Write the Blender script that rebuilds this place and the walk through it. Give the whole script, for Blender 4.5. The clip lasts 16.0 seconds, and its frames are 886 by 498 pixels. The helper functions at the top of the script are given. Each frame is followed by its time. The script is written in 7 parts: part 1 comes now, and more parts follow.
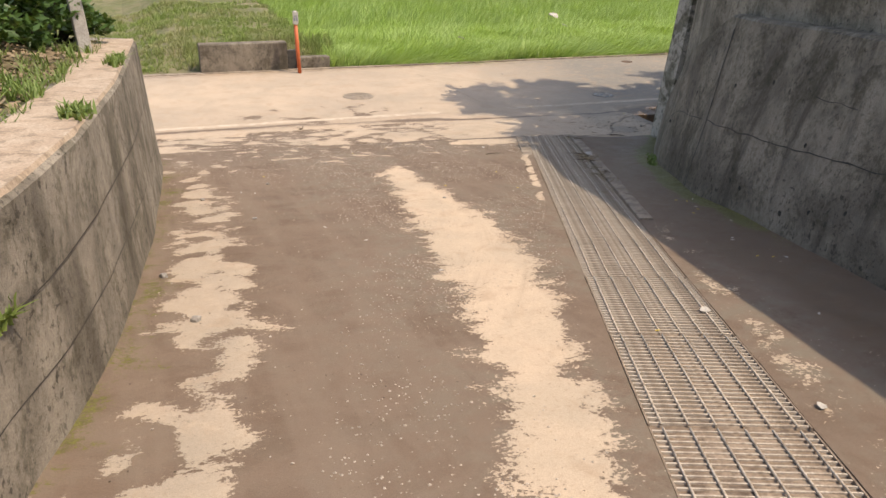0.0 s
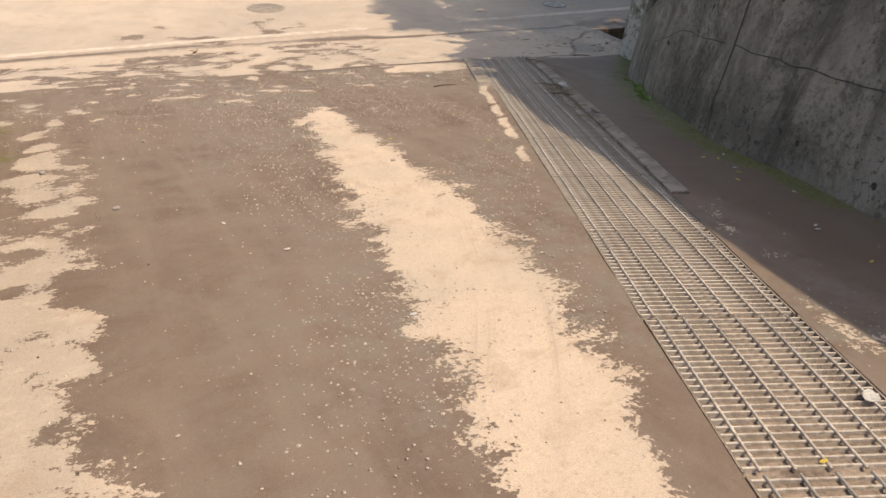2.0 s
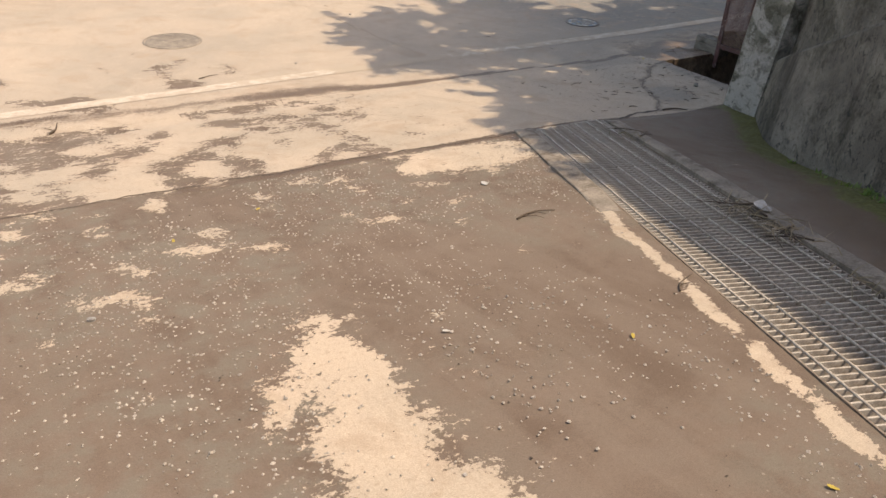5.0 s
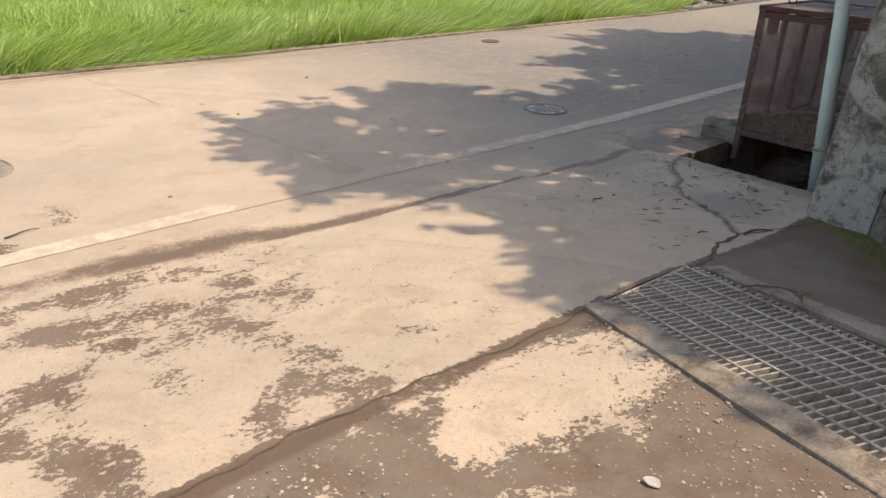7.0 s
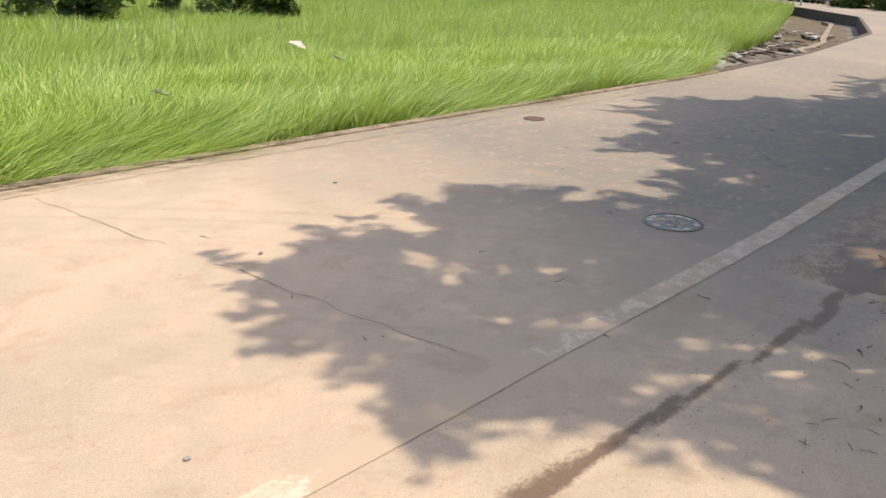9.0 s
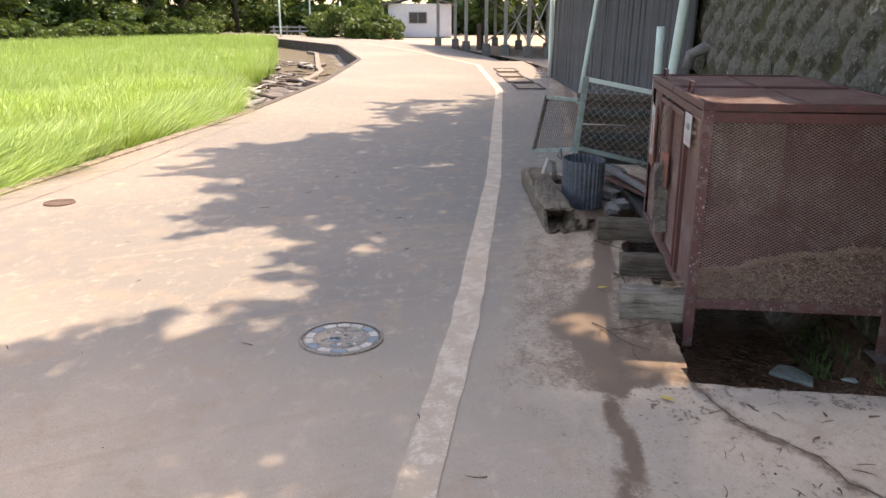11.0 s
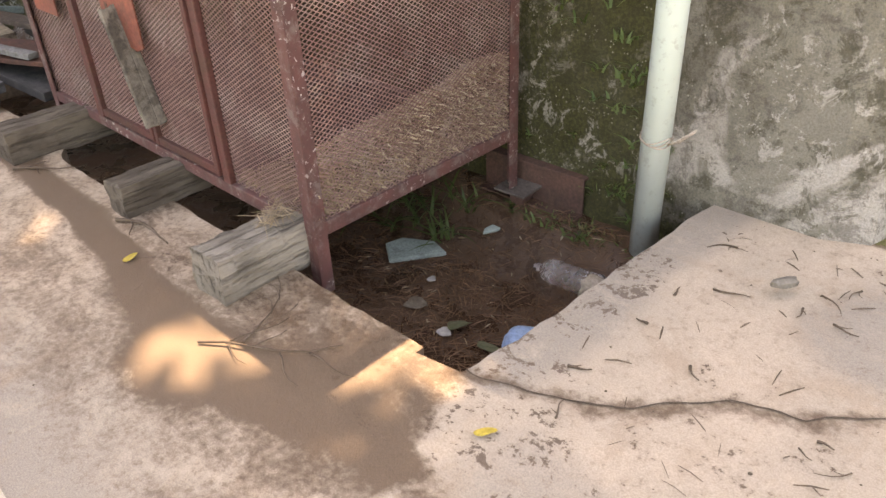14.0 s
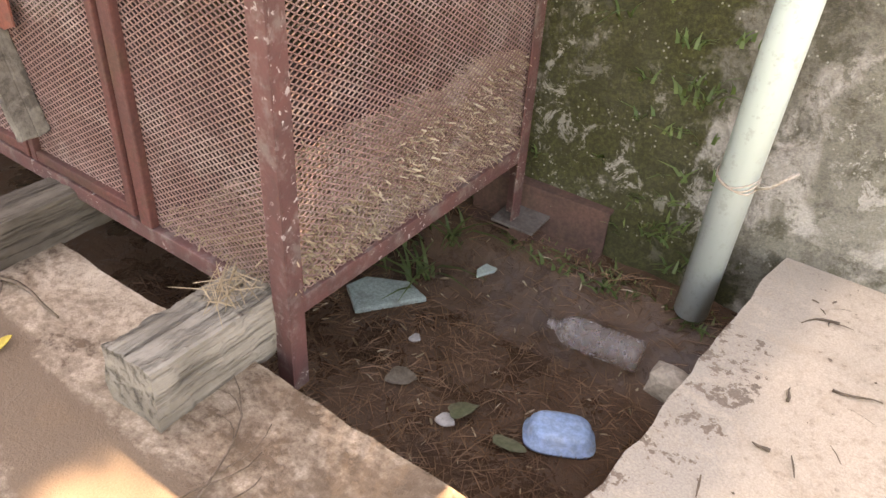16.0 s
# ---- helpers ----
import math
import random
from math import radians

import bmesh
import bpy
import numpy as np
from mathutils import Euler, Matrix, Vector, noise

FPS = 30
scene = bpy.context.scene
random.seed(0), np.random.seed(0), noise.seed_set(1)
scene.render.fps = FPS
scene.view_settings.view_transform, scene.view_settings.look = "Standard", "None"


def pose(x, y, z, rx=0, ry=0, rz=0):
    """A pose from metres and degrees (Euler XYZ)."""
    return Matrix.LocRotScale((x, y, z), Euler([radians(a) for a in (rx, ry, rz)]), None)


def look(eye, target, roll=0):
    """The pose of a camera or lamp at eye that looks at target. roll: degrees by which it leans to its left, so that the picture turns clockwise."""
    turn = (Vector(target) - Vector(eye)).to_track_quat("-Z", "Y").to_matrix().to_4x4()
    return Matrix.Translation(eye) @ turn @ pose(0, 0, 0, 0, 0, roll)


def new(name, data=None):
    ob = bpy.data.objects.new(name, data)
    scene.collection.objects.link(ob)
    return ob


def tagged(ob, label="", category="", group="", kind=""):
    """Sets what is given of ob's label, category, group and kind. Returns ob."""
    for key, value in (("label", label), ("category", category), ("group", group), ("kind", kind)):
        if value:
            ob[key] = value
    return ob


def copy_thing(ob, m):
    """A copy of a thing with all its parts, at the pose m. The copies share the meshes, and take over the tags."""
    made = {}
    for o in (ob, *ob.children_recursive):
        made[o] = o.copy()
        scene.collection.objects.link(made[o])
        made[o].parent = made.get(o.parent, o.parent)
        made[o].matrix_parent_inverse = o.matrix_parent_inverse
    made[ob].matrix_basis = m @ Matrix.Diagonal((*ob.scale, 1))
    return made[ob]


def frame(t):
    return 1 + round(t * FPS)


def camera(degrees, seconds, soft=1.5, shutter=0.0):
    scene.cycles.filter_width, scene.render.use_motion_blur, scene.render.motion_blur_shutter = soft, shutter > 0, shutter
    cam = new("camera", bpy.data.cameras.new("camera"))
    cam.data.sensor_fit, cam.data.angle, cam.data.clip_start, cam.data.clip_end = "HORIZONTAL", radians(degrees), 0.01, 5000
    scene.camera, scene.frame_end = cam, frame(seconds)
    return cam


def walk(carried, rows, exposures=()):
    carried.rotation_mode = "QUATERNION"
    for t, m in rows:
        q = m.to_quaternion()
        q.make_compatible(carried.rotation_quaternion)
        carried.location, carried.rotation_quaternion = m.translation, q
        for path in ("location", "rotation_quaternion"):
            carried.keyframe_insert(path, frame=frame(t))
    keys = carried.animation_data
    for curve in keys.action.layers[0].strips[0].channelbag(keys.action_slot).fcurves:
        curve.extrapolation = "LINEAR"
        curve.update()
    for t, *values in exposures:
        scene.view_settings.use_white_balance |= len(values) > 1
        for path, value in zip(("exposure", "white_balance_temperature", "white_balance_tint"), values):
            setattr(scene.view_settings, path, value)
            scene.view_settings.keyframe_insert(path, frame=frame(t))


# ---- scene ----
cam = camera(59.2, 16.0)
PATH = [
    (0, (0.018, -0.038, 3.367), (0.671, 1.674, 2.566), 1.6),
    (0.5, (0.148, 0.289, 3.292), (0.912, 1.924, 2.431), 2.0),
    (1, (0.308, 0.732, 3.21), (1.092, 2.33, 2.3), 1.8),
    (1.5, (0.421, 1.334, 3.122), (1.184, 2.912, 2.159), 2.3),
    (2, (0.553, 1.977, 3.001), (1.358, 3.512, 2.003), 2.9),
    (2.5, (0.622, 2.678, 2.876), (1.545, 4.114, 1.834), 4.5),
    (3, (0.752, 3.317, 2.767), (1.72, 4.714, 1.712), 4.2),
    (3.5, (0.889, 3.996, 2.693), (1.866, 5.376, 1.624), 3.2),
    (4, (1.12, 4.695, 2.574), (2.077, 6.084, 1.5), 2.4),
    (4.5, (1.349, 5.456, 2.449), (2.267, 6.873, 1.376), 2.2),
    (5, (1.636, 6.138, 2.344), (2.608, 7.573, 1.346), 3.2),
    (5.2, (1.71, 6.373, 2.31), (2.719, 7.816, 1.361), 3.0),
    (7.3, (2.72, 9.125, 1.735), (4.056, 10.396, 0.96), 2.3),
    (7.5, (2.789, 9.347, 1.731), (4.157, 10.598, 0.982), 2.0),
    (8, (2.985, 9.929, 1.694), (4.367, 11.199, 1.002), 2.2),
    (8.2, (3.074, 10.169, 1.688), (4.424, 11.48, 1.011), 1.9),
    (10.3, (4.35, 12.159, 1.61), (6.083, 12.96, 1.015), 1.1),
    (10.5, (4.518, 12.279, 1.601), (6.326, 12.912, 1.024), 0.9),
    (11, (4.983, 12.501, 1.564), (6.883, 12.751, 0.991), -0.0),
    (11.5, (5.392, 12.699, 1.532), (7.299, 12.632, 0.932), 0.2),
    (12, (5.79, 12.861, 1.515), (7.655, 12.52, 0.878), 0.7),
    (12.5, (6.2, 12.941, 1.489), (7.971, 12.343, 0.778), -0.5),
    (12.6, (6.271, 12.954, 1.472), (8.012, 12.3, 0.736), -0.9),
    (13, (6.588, 13.061, 1.462), (8.142, 12.145, 0.6), -1.4),
    (13.5, (6.897, 13.044, 1.42), (8.246, 11.943, 0.436), -2.3),
    (14, (7.158, 12.952, 1.393), (8.355, 11.761, 0.321), -2.7),
    (14.5, (7.434, 12.919, 1.359), (8.529, 11.639, 0.282), -1.8),
    (15, (7.585, 12.818, 1.331), (8.622, 11.48, 0.266), -2.1),
    (15.3, (7.678, 12.731, 1.279), (8.668, 11.372, 0.197), -1.3),
    (15.5, (7.759, 12.68, 1.274), (8.708, 11.32, 0.156), 0.1),
    (16, (7.946, 12.634, 1.252), (8.86, 11.284, 0.094), 3.7),
]
EXPOSURES = [(0, 1.03, 8000, 12), (5.2, 1.03, 8100, 12), (7.5, 1.1, 8000, 12), (8.2, 1.15, 8000, 12), (10.5, 1.7, 8200, 18), (11.5, 2.35, 9200, 20),
             (12.5, 2.85, 10500, 20), (13.5, 3.1, 11300, 22), (14.5, 3.22, 11900, 24), (16, 3.55, 12100, 24)]
walk(cam, [(t, look(eye, target, roll)) for t, eye, target, roll in PATH], EXPOSURES)

# ---- light: clear summer sky, high sun over the bank ----
SUN_TO = Vector((-0.42, 0.35, -1.0)).normalized()
world = bpy.data.worlds.new("world")
scene.world = world
world.use_nodes = True
wn = world.node_tree
sky = wn.nodes.new("ShaderNodeTexSky")
sky.sky_type, sky.sun_disc = "NISHITA", False
sky.sun_elevation, sky.sun_rotation = math.asin(-SUN_TO.z), math.atan2(-SUN_TO.x, -SUN_TO.y)
sky.dust_density, sky.air_density = 1.6, 1.0
wn.links.new(sky.outputs[0], wn.nodes["Background"].inputs[0])
wn.nodes["Background"].inputs[1].default_value = 0.15
sun = new("sun", bpy.data.lights.new("sun", "SUN"))
sun.data.energy, sun.data.angle, sun.data.color = 2.2, radians(0.6), (1.0, 0.95, 0.87)
sun.matrix_world = look((20, -15, 40), Vector((20, -15, 40)) + SUN_TO)


# ---- materials ----
class Nodes:
    """Short way to write a node material."""

    def __init__(self, name):
        self.mat = bpy.data.materials.new(name)
        self.mat.use_nodes = True
        self.tree = self.mat.node_tree
        self.bsdf = self.tree.nodes["Principled BSDF"]
        self.co = self.tree.nodes.new("ShaderNodeTexCoord").outputs["Object"]

    def put(self, socket, value):
        if isinstance(value, bpy.types.NodeSocket):
            self.tree.links.new(value, socket)
        elif isinstance(value, tuple) and len(value) == 3 and len(socket.default_value) == 4:
            socket.default_value = (*value, 1)
        else:
            socket.default_value = value

    def noise(self, scale, detail=4.0, rough=0.6, warp=0.0, co=None):
        n = self.tree.nodes.new("ShaderNodeTexNoise")
        self.put(n.inputs["Vector"], co or self.co)
        n.inputs["Scale"].default_value, n.inputs["Detail"].default_value = scale, detail
        n.inputs["Roughness"].default_value, n.inputs["Distortion"].default_value = rough, warp
        return n.outputs["Fac"]

    def cells(self, scale, feature="F1", co=None, out="Distance"):
        n = self.tree.nodes.new("ShaderNodeTexVoronoi")
        n.feature = feature
        self.put(n.inputs["Vector"], co or self.co)
        n.inputs["Scale"].default_value = scale
        return n.outputs[out]

    def stretch(self, sx, sy, sz, rz=0.0, ry=0.0):
        n = self.tree.nodes.new("ShaderNodeMapping")
        self.put(n.inputs["Vector"], self.co)
        n.inputs["Scale"].default_value = (sx, sy, sz)
        n.inputs["Rotation"].default_value = (0, radians(ry), radians(rz))
        return n.outputs[0]

    def ramp(self, value, lo, hi):
        n = self.tree.nodes.new("ShaderNodeMapRange")
        n.interpolation_type = "SMOOTHSTEP"
        self.put(n.inputs[0], value)
        n.inputs[1].default_value, n.inputs[2].default_value = lo, hi
        return n.outputs[0]

    def math(self, op, a, b=0.0):
        n = self.tree.nodes.new("ShaderNodeMath")
        n.operation = op
        self.put(n.inputs[0], a)
        self.put(n.inputs[1], b)
        return n.outputs[0]

    def mix(self, fac, a, b, kind="MIX"):
        n = self.tree.nodes.new("ShaderNodeMix")
        n.data_type, n.blend_type = "RGBA", kind
        self.put(n.inputs[0], fac)
        self.put(n.inputs[6], a)
        self.put(n.inputs[7], b)
        return n.outputs[2]

    def attr(self, name):
        n = self.tree.nodes.new("ShaderNodeAttribute")
        n.attribute_name = name
        return n.outputs["Fac"]

    def random(self):
        return self.tree.nodes.new("ShaderNodeObjectInfo").outputs["Random"]

    def island(self):
        return self.tree.nodes.new("ShaderNodeNewGeometry").outputs["Random Per Island"]

    def done(self, colour, rough=0.85, bump=None, strength=0.4, depth=0.01, metal=0.0, specular=0.4):
        self.put(self.bsdf.inputs["Base Color"], colour)
        self.put(self.bsdf.inputs["Roughness"], rough)
        self.put(self.bsdf.inputs["Metallic"], metal)
        self.bsdf.inputs["Specular IOR Level"].default_value = specular
        if bump is not None:
            n = self.tree.nodes.new("ShaderNodeBump")
            n.inputs["Strength"].default_value, n.inputs["Distance"].default_value = strength, depth
            self.put(n.inputs["Height"], bump)
            self.tree.links.new(n.outputs[0], self.bsdf.inputs["Normal"])
        return self.mat


def simple(name, a, b, scale=6.0, fine=60.0, rough=0.85, depth=0.004, stain=None, amount=0.5, metal=0.0, vary=0.25, warp=0.0):
    """A worn surface: two tones at two scales, and stains of a third."""
    n = Nodes(name)
    big, small = n.noise(scale, 4, 0.6, warp), n.noise(fine, 3, 0.65)
    col = n.mix(n.ramp(big, 0.35, 0.65), a, b)
    if stain:
        col = n.mix(n.math("MULTIPLY", n.ramp(n.noise(scale * 1.7, 6, 0.7, 0.4), 0.5, 0.62), amount), col, stain)
    col = n.mix(n.ramp(small, 0.3, 0.75), n.mix(0.35, col, (0, 0, 0)), col)
    col = n.mix(n.math("MULTIPLY", n.random(), vary), col, n.mix(0.5, col, (0.02, 0.02, 0.02)))
    return n.done(col, rough, n.math("ADD", big, n.math("MULTIPLY", small, 0.6)), 0.5, depth, metal)


def ground_material():
    """Concrete under dried silt: 'mud' damp brown silt, 'moss' algae; wet ground and painted-in shade share one mask;
    the rest is pale dry silt.
    """
    n = Nodes("silted_concrete")
    mid, small, grit = n.noise(7, 8, 0.74, 0.4, n.stretch(0.95, 1.35, 1)), n.noise(45, 5, 0.7), n.noise(210, 3, 0.7)
    edge = n.math("ADD", n.math("MULTIPLY", n.math("SUBTRACT", mid, 0.5), 1.5), n.math("MULTIPLY", n.math("SUBTRACT", small, 0.5), 1.1))
    mud = n.ramp(n.math("ADD", n.attr("mud"), edge), 0.475, 0.53)
    pale = n.mix(n.ramp(n.noise(1.3, 5, 0.6, 0.5), 0.35, 0.7), (0.55, 0.425, 0.315), (0.46, 0.37, 0.28))
    pale = n.mix(n.math("MULTIPLY", n.attr("grey"), n.ramp(mid, 0.2, 0.5)), pale, (0.222, 0.204, 0.180))
    pale = n.mix(n.math("MULTIPLY", n.ramp(small, 0.52, 0.75), 0.4), pale, (0.25, 0.17, 0.11))
    pale = n.mix(n.math("MULTIPLY", n.ramp(n.noise(3.4, 6, 0.7, 0.5), 0.5, 0.68), 0.45), pale, (0.36, 0.255, 0.175))
    brown = n.mix(n.ramp(n.noise(2.2, 5, 0.65, 0.8), 0.3, 0.7), (0.142, 0.097, 0.070), (0.190, 0.136, 0.102))
    brown = n.mix(n.math("MULTIPLY", n.ramp(n.noise(1.6, 4, 0.6, 0.2, n.stretch(2.6, 0.22, 1, -6)), 0.42, 0.62), 0.55), brown, (0.210, 0.157, 0.120))
    brown = n.mix(n.math("MULTIPLY", n.attr("grit"), n.ramp(n.noise(6, 4, 0.7), 0.4, 0.65)), brown, (0.19, 0.155, 0.12))
    speck = n.math("MULTIPLY", n.math("MULTIPLY", n.ramp(n.cells(33), 0.20, 0.11), n.ramp(n.cells(33, out="Color"), 0.5, 0.8)), n.attr("grit"))
    brown = n.mix(n.math("MULTIPLY", speck, 0.75), brown, (0.46, 0.38, 0.30))
    spot = n.tree.nodes.new("ShaderNodeVectorMath")
    spot.operation = "DISTANCE"
    n.put(spot.inputs[0], n.co)
    spot.inputs[1].default_value = (-3.5, 7.0, 0.0)
    arcs = n.tree.nodes.new("ShaderNodeCombineXYZ")
    n.put(arcs.inputs[0], n.math("MULTIPLY", spot.outputs["Value"], 7.0))
    tracks = n.math("MULTIPLY", n.ramp(n.noise(1.0, 5, 0.7, 0.0, arcs.outputs[0]), 0.5, 0.66), n.ramp(n.noise(0.9, 3, 0.6), 0.42, 0.6))
    pale = n.mix(n.math("MULTIPLY", tracks, 0.6), pale, (0.36, 0.28, 0.205))
    col = n.mix(mud, pale, brown)
    crumbs = n.math("MULTIPLY", n.ramp(n.cells(26), 0.17, 0.10), n.ramp(n.cells(26, out="Color"), 0.62, 0.8))
    col = n.mix(n.math("MULTIPLY", crumbs, 0.35), col, (0.13, 0.09, 0.06))
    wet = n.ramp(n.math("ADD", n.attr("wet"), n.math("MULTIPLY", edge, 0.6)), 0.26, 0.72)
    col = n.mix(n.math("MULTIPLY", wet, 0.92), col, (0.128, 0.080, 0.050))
    col = n.mix(n.ramp(n.math("ADD", n.attr("moss"), n.math("MULTIPLY", edge, 0.9)), 0.42, 0.70), col, n.mix(n.ramp(small, 0.4, 0.65), (0.085, 0.080, 0.026), (0.150, 0.140, 0.036)))
    col = n.mix(n.ramp(grit, 0.3, 0.7), n.mix(0.28, col, (0.05, 0.035, 0.02)), col)
    rough = n.math("SUBTRACT", 0.93, n.math("MULTIPLY", wet, 0.38))
    relief = n.math("ADD", n.math("MULTIPLY", mud, 0.6), n.math("ADD", n.math("MULTIPLY", small, 0.7), n.math("MULTIPLY", grit, 0.6)))
    return n.done(col, rough, relief, 0.55, 0.006, specular=0.3)


def wall_material(name, light, dark, moss, streak=0.5, mossy=0.4, lichen=0.0, pitted=0.0, bare=None):
    """Weathered concrete with rain streaks, moss and pale lichen."""
    n = Nodes(name)
    runs = n.noise(2.0, 6, 0.7, 0.5, n.stretch(1.0, 1.0, 0.22))
    big, small, grit = n.noise(1.6, 5, 0.65, 0.4), n.noise(24, 6, 0.72), n.noise(150, 3, 0.7)
    col = n.mix(n.ramp(big, 0.36, 0.64), light, n.mix(0.6, light, dark))
    col = n.mix(n.math("MULTIPLY", n.ramp(runs, 0.48, 0.68), streak), col, dark)
    col = n.mix(n.math("MULTIPLY", n.ramp(small, 0.52, 0.72), 0.5), col, dark)
    if mossy:
        patch = n.math("ADD", n.math("MULTIPLY", n.noise(2.6, 6, 0.75, 0.5), 0.7), n.math("MULTIPLY", small, 0.35))
        if bare:
            at = n.tree.nodes.new("ShaderNodeSeparateXYZ")
            n.put(at.inputs[0], n.co)
            grown = n.math("ADD", n.ramp(at.outputs[0], *bare), n.math("MULTIPLY", n.math("SUBTRACT", n.noise(2.2, 5, 0.7, 0.4), 0.5), 2.2))
            grown = n.ramp(grown, 0.2, 0.8)
            col = n.mix(n.math("MULTIPLY", n.ramp(n.noise(1.9, 4, 0.6, 0.6), 0.48, 0.56), 0.75), col, (0.50, 0.455, 0.40))
            col = n.mix(n.math("MULTIPLY", n.ramp(n.noise(6, 6, 0.75, 0.3), 0.50, 0.62), 0.6), col, (0.10, 0.088, 0.07))
            patch = n.math("ADD", patch, n.math("MULTIPLY", n.math("SUBTRACT", grown, 0.5), 0.22))
        col = n.mix(n.math("MULTIPLY", n.ramp(patch, 0.5, 0.62), mossy), col, n.mix(n.ramp(n.noise(70, 3, 0.7), 0.4, 0.62), n.mix(0.55, moss, (0.02, 0.018, 0.008)), moss))
    if lichen:
        damp = n.ramp(n.noise(9, 6, 0.8, 0.4), 0.50, 0.60)
        col = n.mix(n.math("MULTIPLY", damp, 0.6), col, (0.055, 0.05, 0.025))
        spots = n.ramp(n.noise(11, 7, 0.78, 0.5), 0.55, 0.60)
        areas = n.ramp(n.noise(1.7, 3, 0.6), 0.46, 0.66)
        col = n.mix(n.math("MULTIPLY", n.math("MULTIPLY", spots, areas), lichen), col, (0.52, 0.48, 0.42))
        dots = n.math("MULTIPLY", n.ramp(n.cells(55), 0.22, 0.12), n.ramp(n.cells(55, out="Color"), 0.55, 0.75))
        col = n.mix(n.math("MULTIPLY", dots, 0.7), col, (0.42, 0.40, 0.33))
    col = n.mix(n.ramp(grit, 0.25, 0.7), n.mix(0.35, col, (0.01, 0.01, 0.01)), col)
    pits = n.ramp(n.cells(16), 0.05, 0.14)
    if pitted:
        holes = n.math("MULTIPLY", n.ramp(n.noise(17, 5, 0.75, 0.4), 0.56, 0.61), n.ramp(n.noise(1.1, 3, 0.6), 0.36, 0.60))
        col = n.mix(n.math("MULTIPLY", holes, pitted), col, (0.035, 0.03, 0.024))
    return n.done(col, 0.93, n.math("ADD", n.math("ADD", n.math("MULTIPLY", small, 1.2), n.math("MULTIPLY", grit, 0.4)), n.math("MULTIPLY", pits, 0.3)), 0.7, 0.012, specular=0.2)


def leaf_material(name, a, b, c, rough=0.5, through_light=0.35):
    n = Nodes(name)
    r = n.island()
    col = n.mix(r, a, b)
    col = n.mix(n.ramp(n.noise(0.8, 3), 0.4, 0.65), col, c)
    n.done(col, rough, specular=0.35)
    lit = n.tree.nodes.new("ShaderNodeBsdfTranslucent")
    n.put(lit.inputs["Color"], n.mix(0.3, col, (0.35, 0.42, 0.05)))
    both = n.tree.nodes.new("ShaderNodeMixShader")
    both.inputs[0].default_value = through_light
    n.tree.links.new(n.bsdf.outputs[0], both.inputs[1])
    n.tree.links.new(lit.outputs[0], both.inputs[2])
    n.tree.links.new(both.outputs[0], n.tree.nodes["Material Output"].inputs[0])
    return n.mat


SILT = ground_material()
WING = wall_material("stained_wing_concrete", (0.29, 0.245, 0.195), (0.066, 0.054, 0.042), (0.06, 0.052, 0.028), 0.75, 0.5, pitted=0.75)
WALL = wall_material("old_concrete", (0.34, 0.295, 0.24), (0.088, 0.073, 0.057), (0.06, 0.052, 0.028), 0.6, 0.5, pitted=0.75)
WALL_MOSS = wall_material("mossy_concrete", (0.25, 0.23, 0.185), (0.095, 0.083, 0.056), (0.078, 0.076, 0.026), 0.5, 0.95, 0.7, bare=(8.0, 8.75))
STONE = wall_material("dark_stone", (0.18, 0.165, 0.135), (0.10, 0.09, 0.075), (0.075, 0.08, 0.03), 0.5, 0.5, 0.9)
COPING = simple("sandy_coping", (0.44, 0.33, 0.24), (0.52, 0.41, 0.31), 5, 80, 0.95, 0.006, (0.16, 0.12, 0.08), 0.5)
KERB = simple("worn_kerb_concrete", (0.36, 0.295, 0.23), (0.25, 0.20, 0.155), 5, 90, 0.93, 0.006, (0.13, 0.095, 0.065), 0.7)
STEEL = simple("galvanised_steel", (0.62, 0.53, 0.435), (0.45, 0.37, 0.295), 8, 120, 0.7, 0.002, (0.24, 0.175, 0.125), 0.6)
SOIL = simple("soil", (0.10, 0.075, 0.045), (0.15, 0.115, 0.07), 2.5, 50, 0.95, 0.02, (0.07, 0.08, 0.03), 0.8)
RED = simple("faded_red_paint", (0.150, 0.047, 0.038), (0.100, 0.037, 0.031), 5, 90, 0.6, 0.002, (0.10, 0.045, 0.03), 0.7)
LID_RED = simple("dark_red_paint", (0.125, 0.040, 0.034), (0.085, 0.032, 0.028), 6, 90, 0.6, 0.002, (0.07, 0.035, 0.027), 0.7)
n_ = Nodes("chipped_red_paint")
col_ = n_.mix(n_.ramp(n_.noise(9, 5, 0.65), 0.35, 0.65), (0.120, 0.046, 0.040), (0.080, 0.036, 0.032))
col_ = n_.mix(n_.math("MULTIPLY", n_.ramp(n_.noise(60, 4, 0.7), 0.55, 0.68), 0.5), col_, (0.06, 0.035, 0.028))
flake_ = n_.math("MULTIPLY", n_.ramp(n_.noise(62, 4, 0.6, 0.6), 0.60, 0.63), n_.ramp(n_.noise(5, 3), 0.46, 0.6))
col_ = n_.mix(n_.math("MULTIPLY", flake_, 0.85), col_, (0.52, 0.46, 0.42))
col_ = n_.mix(n_.math("MULTIPLY", n_.ramp(n_.noise(14, 5, 0.75), 0.48, 0.66), 0.5), col_, (0.20, 0.165, 0.14))
RED_CHIPPED = n_.done(col_, 0.62, n_.noise(90, 4), 0.4, 0.003)
# dark copy of the cage red, with the shade inside the cage painted in
CAGE_SHADE = simple("shaded_cage_red", (0.060, 0.032, 0.026), (0.040, 0.024, 0.020), 5, 70, 0.8, 0.002, (0.09, 0.05, 0.038), 0.5)
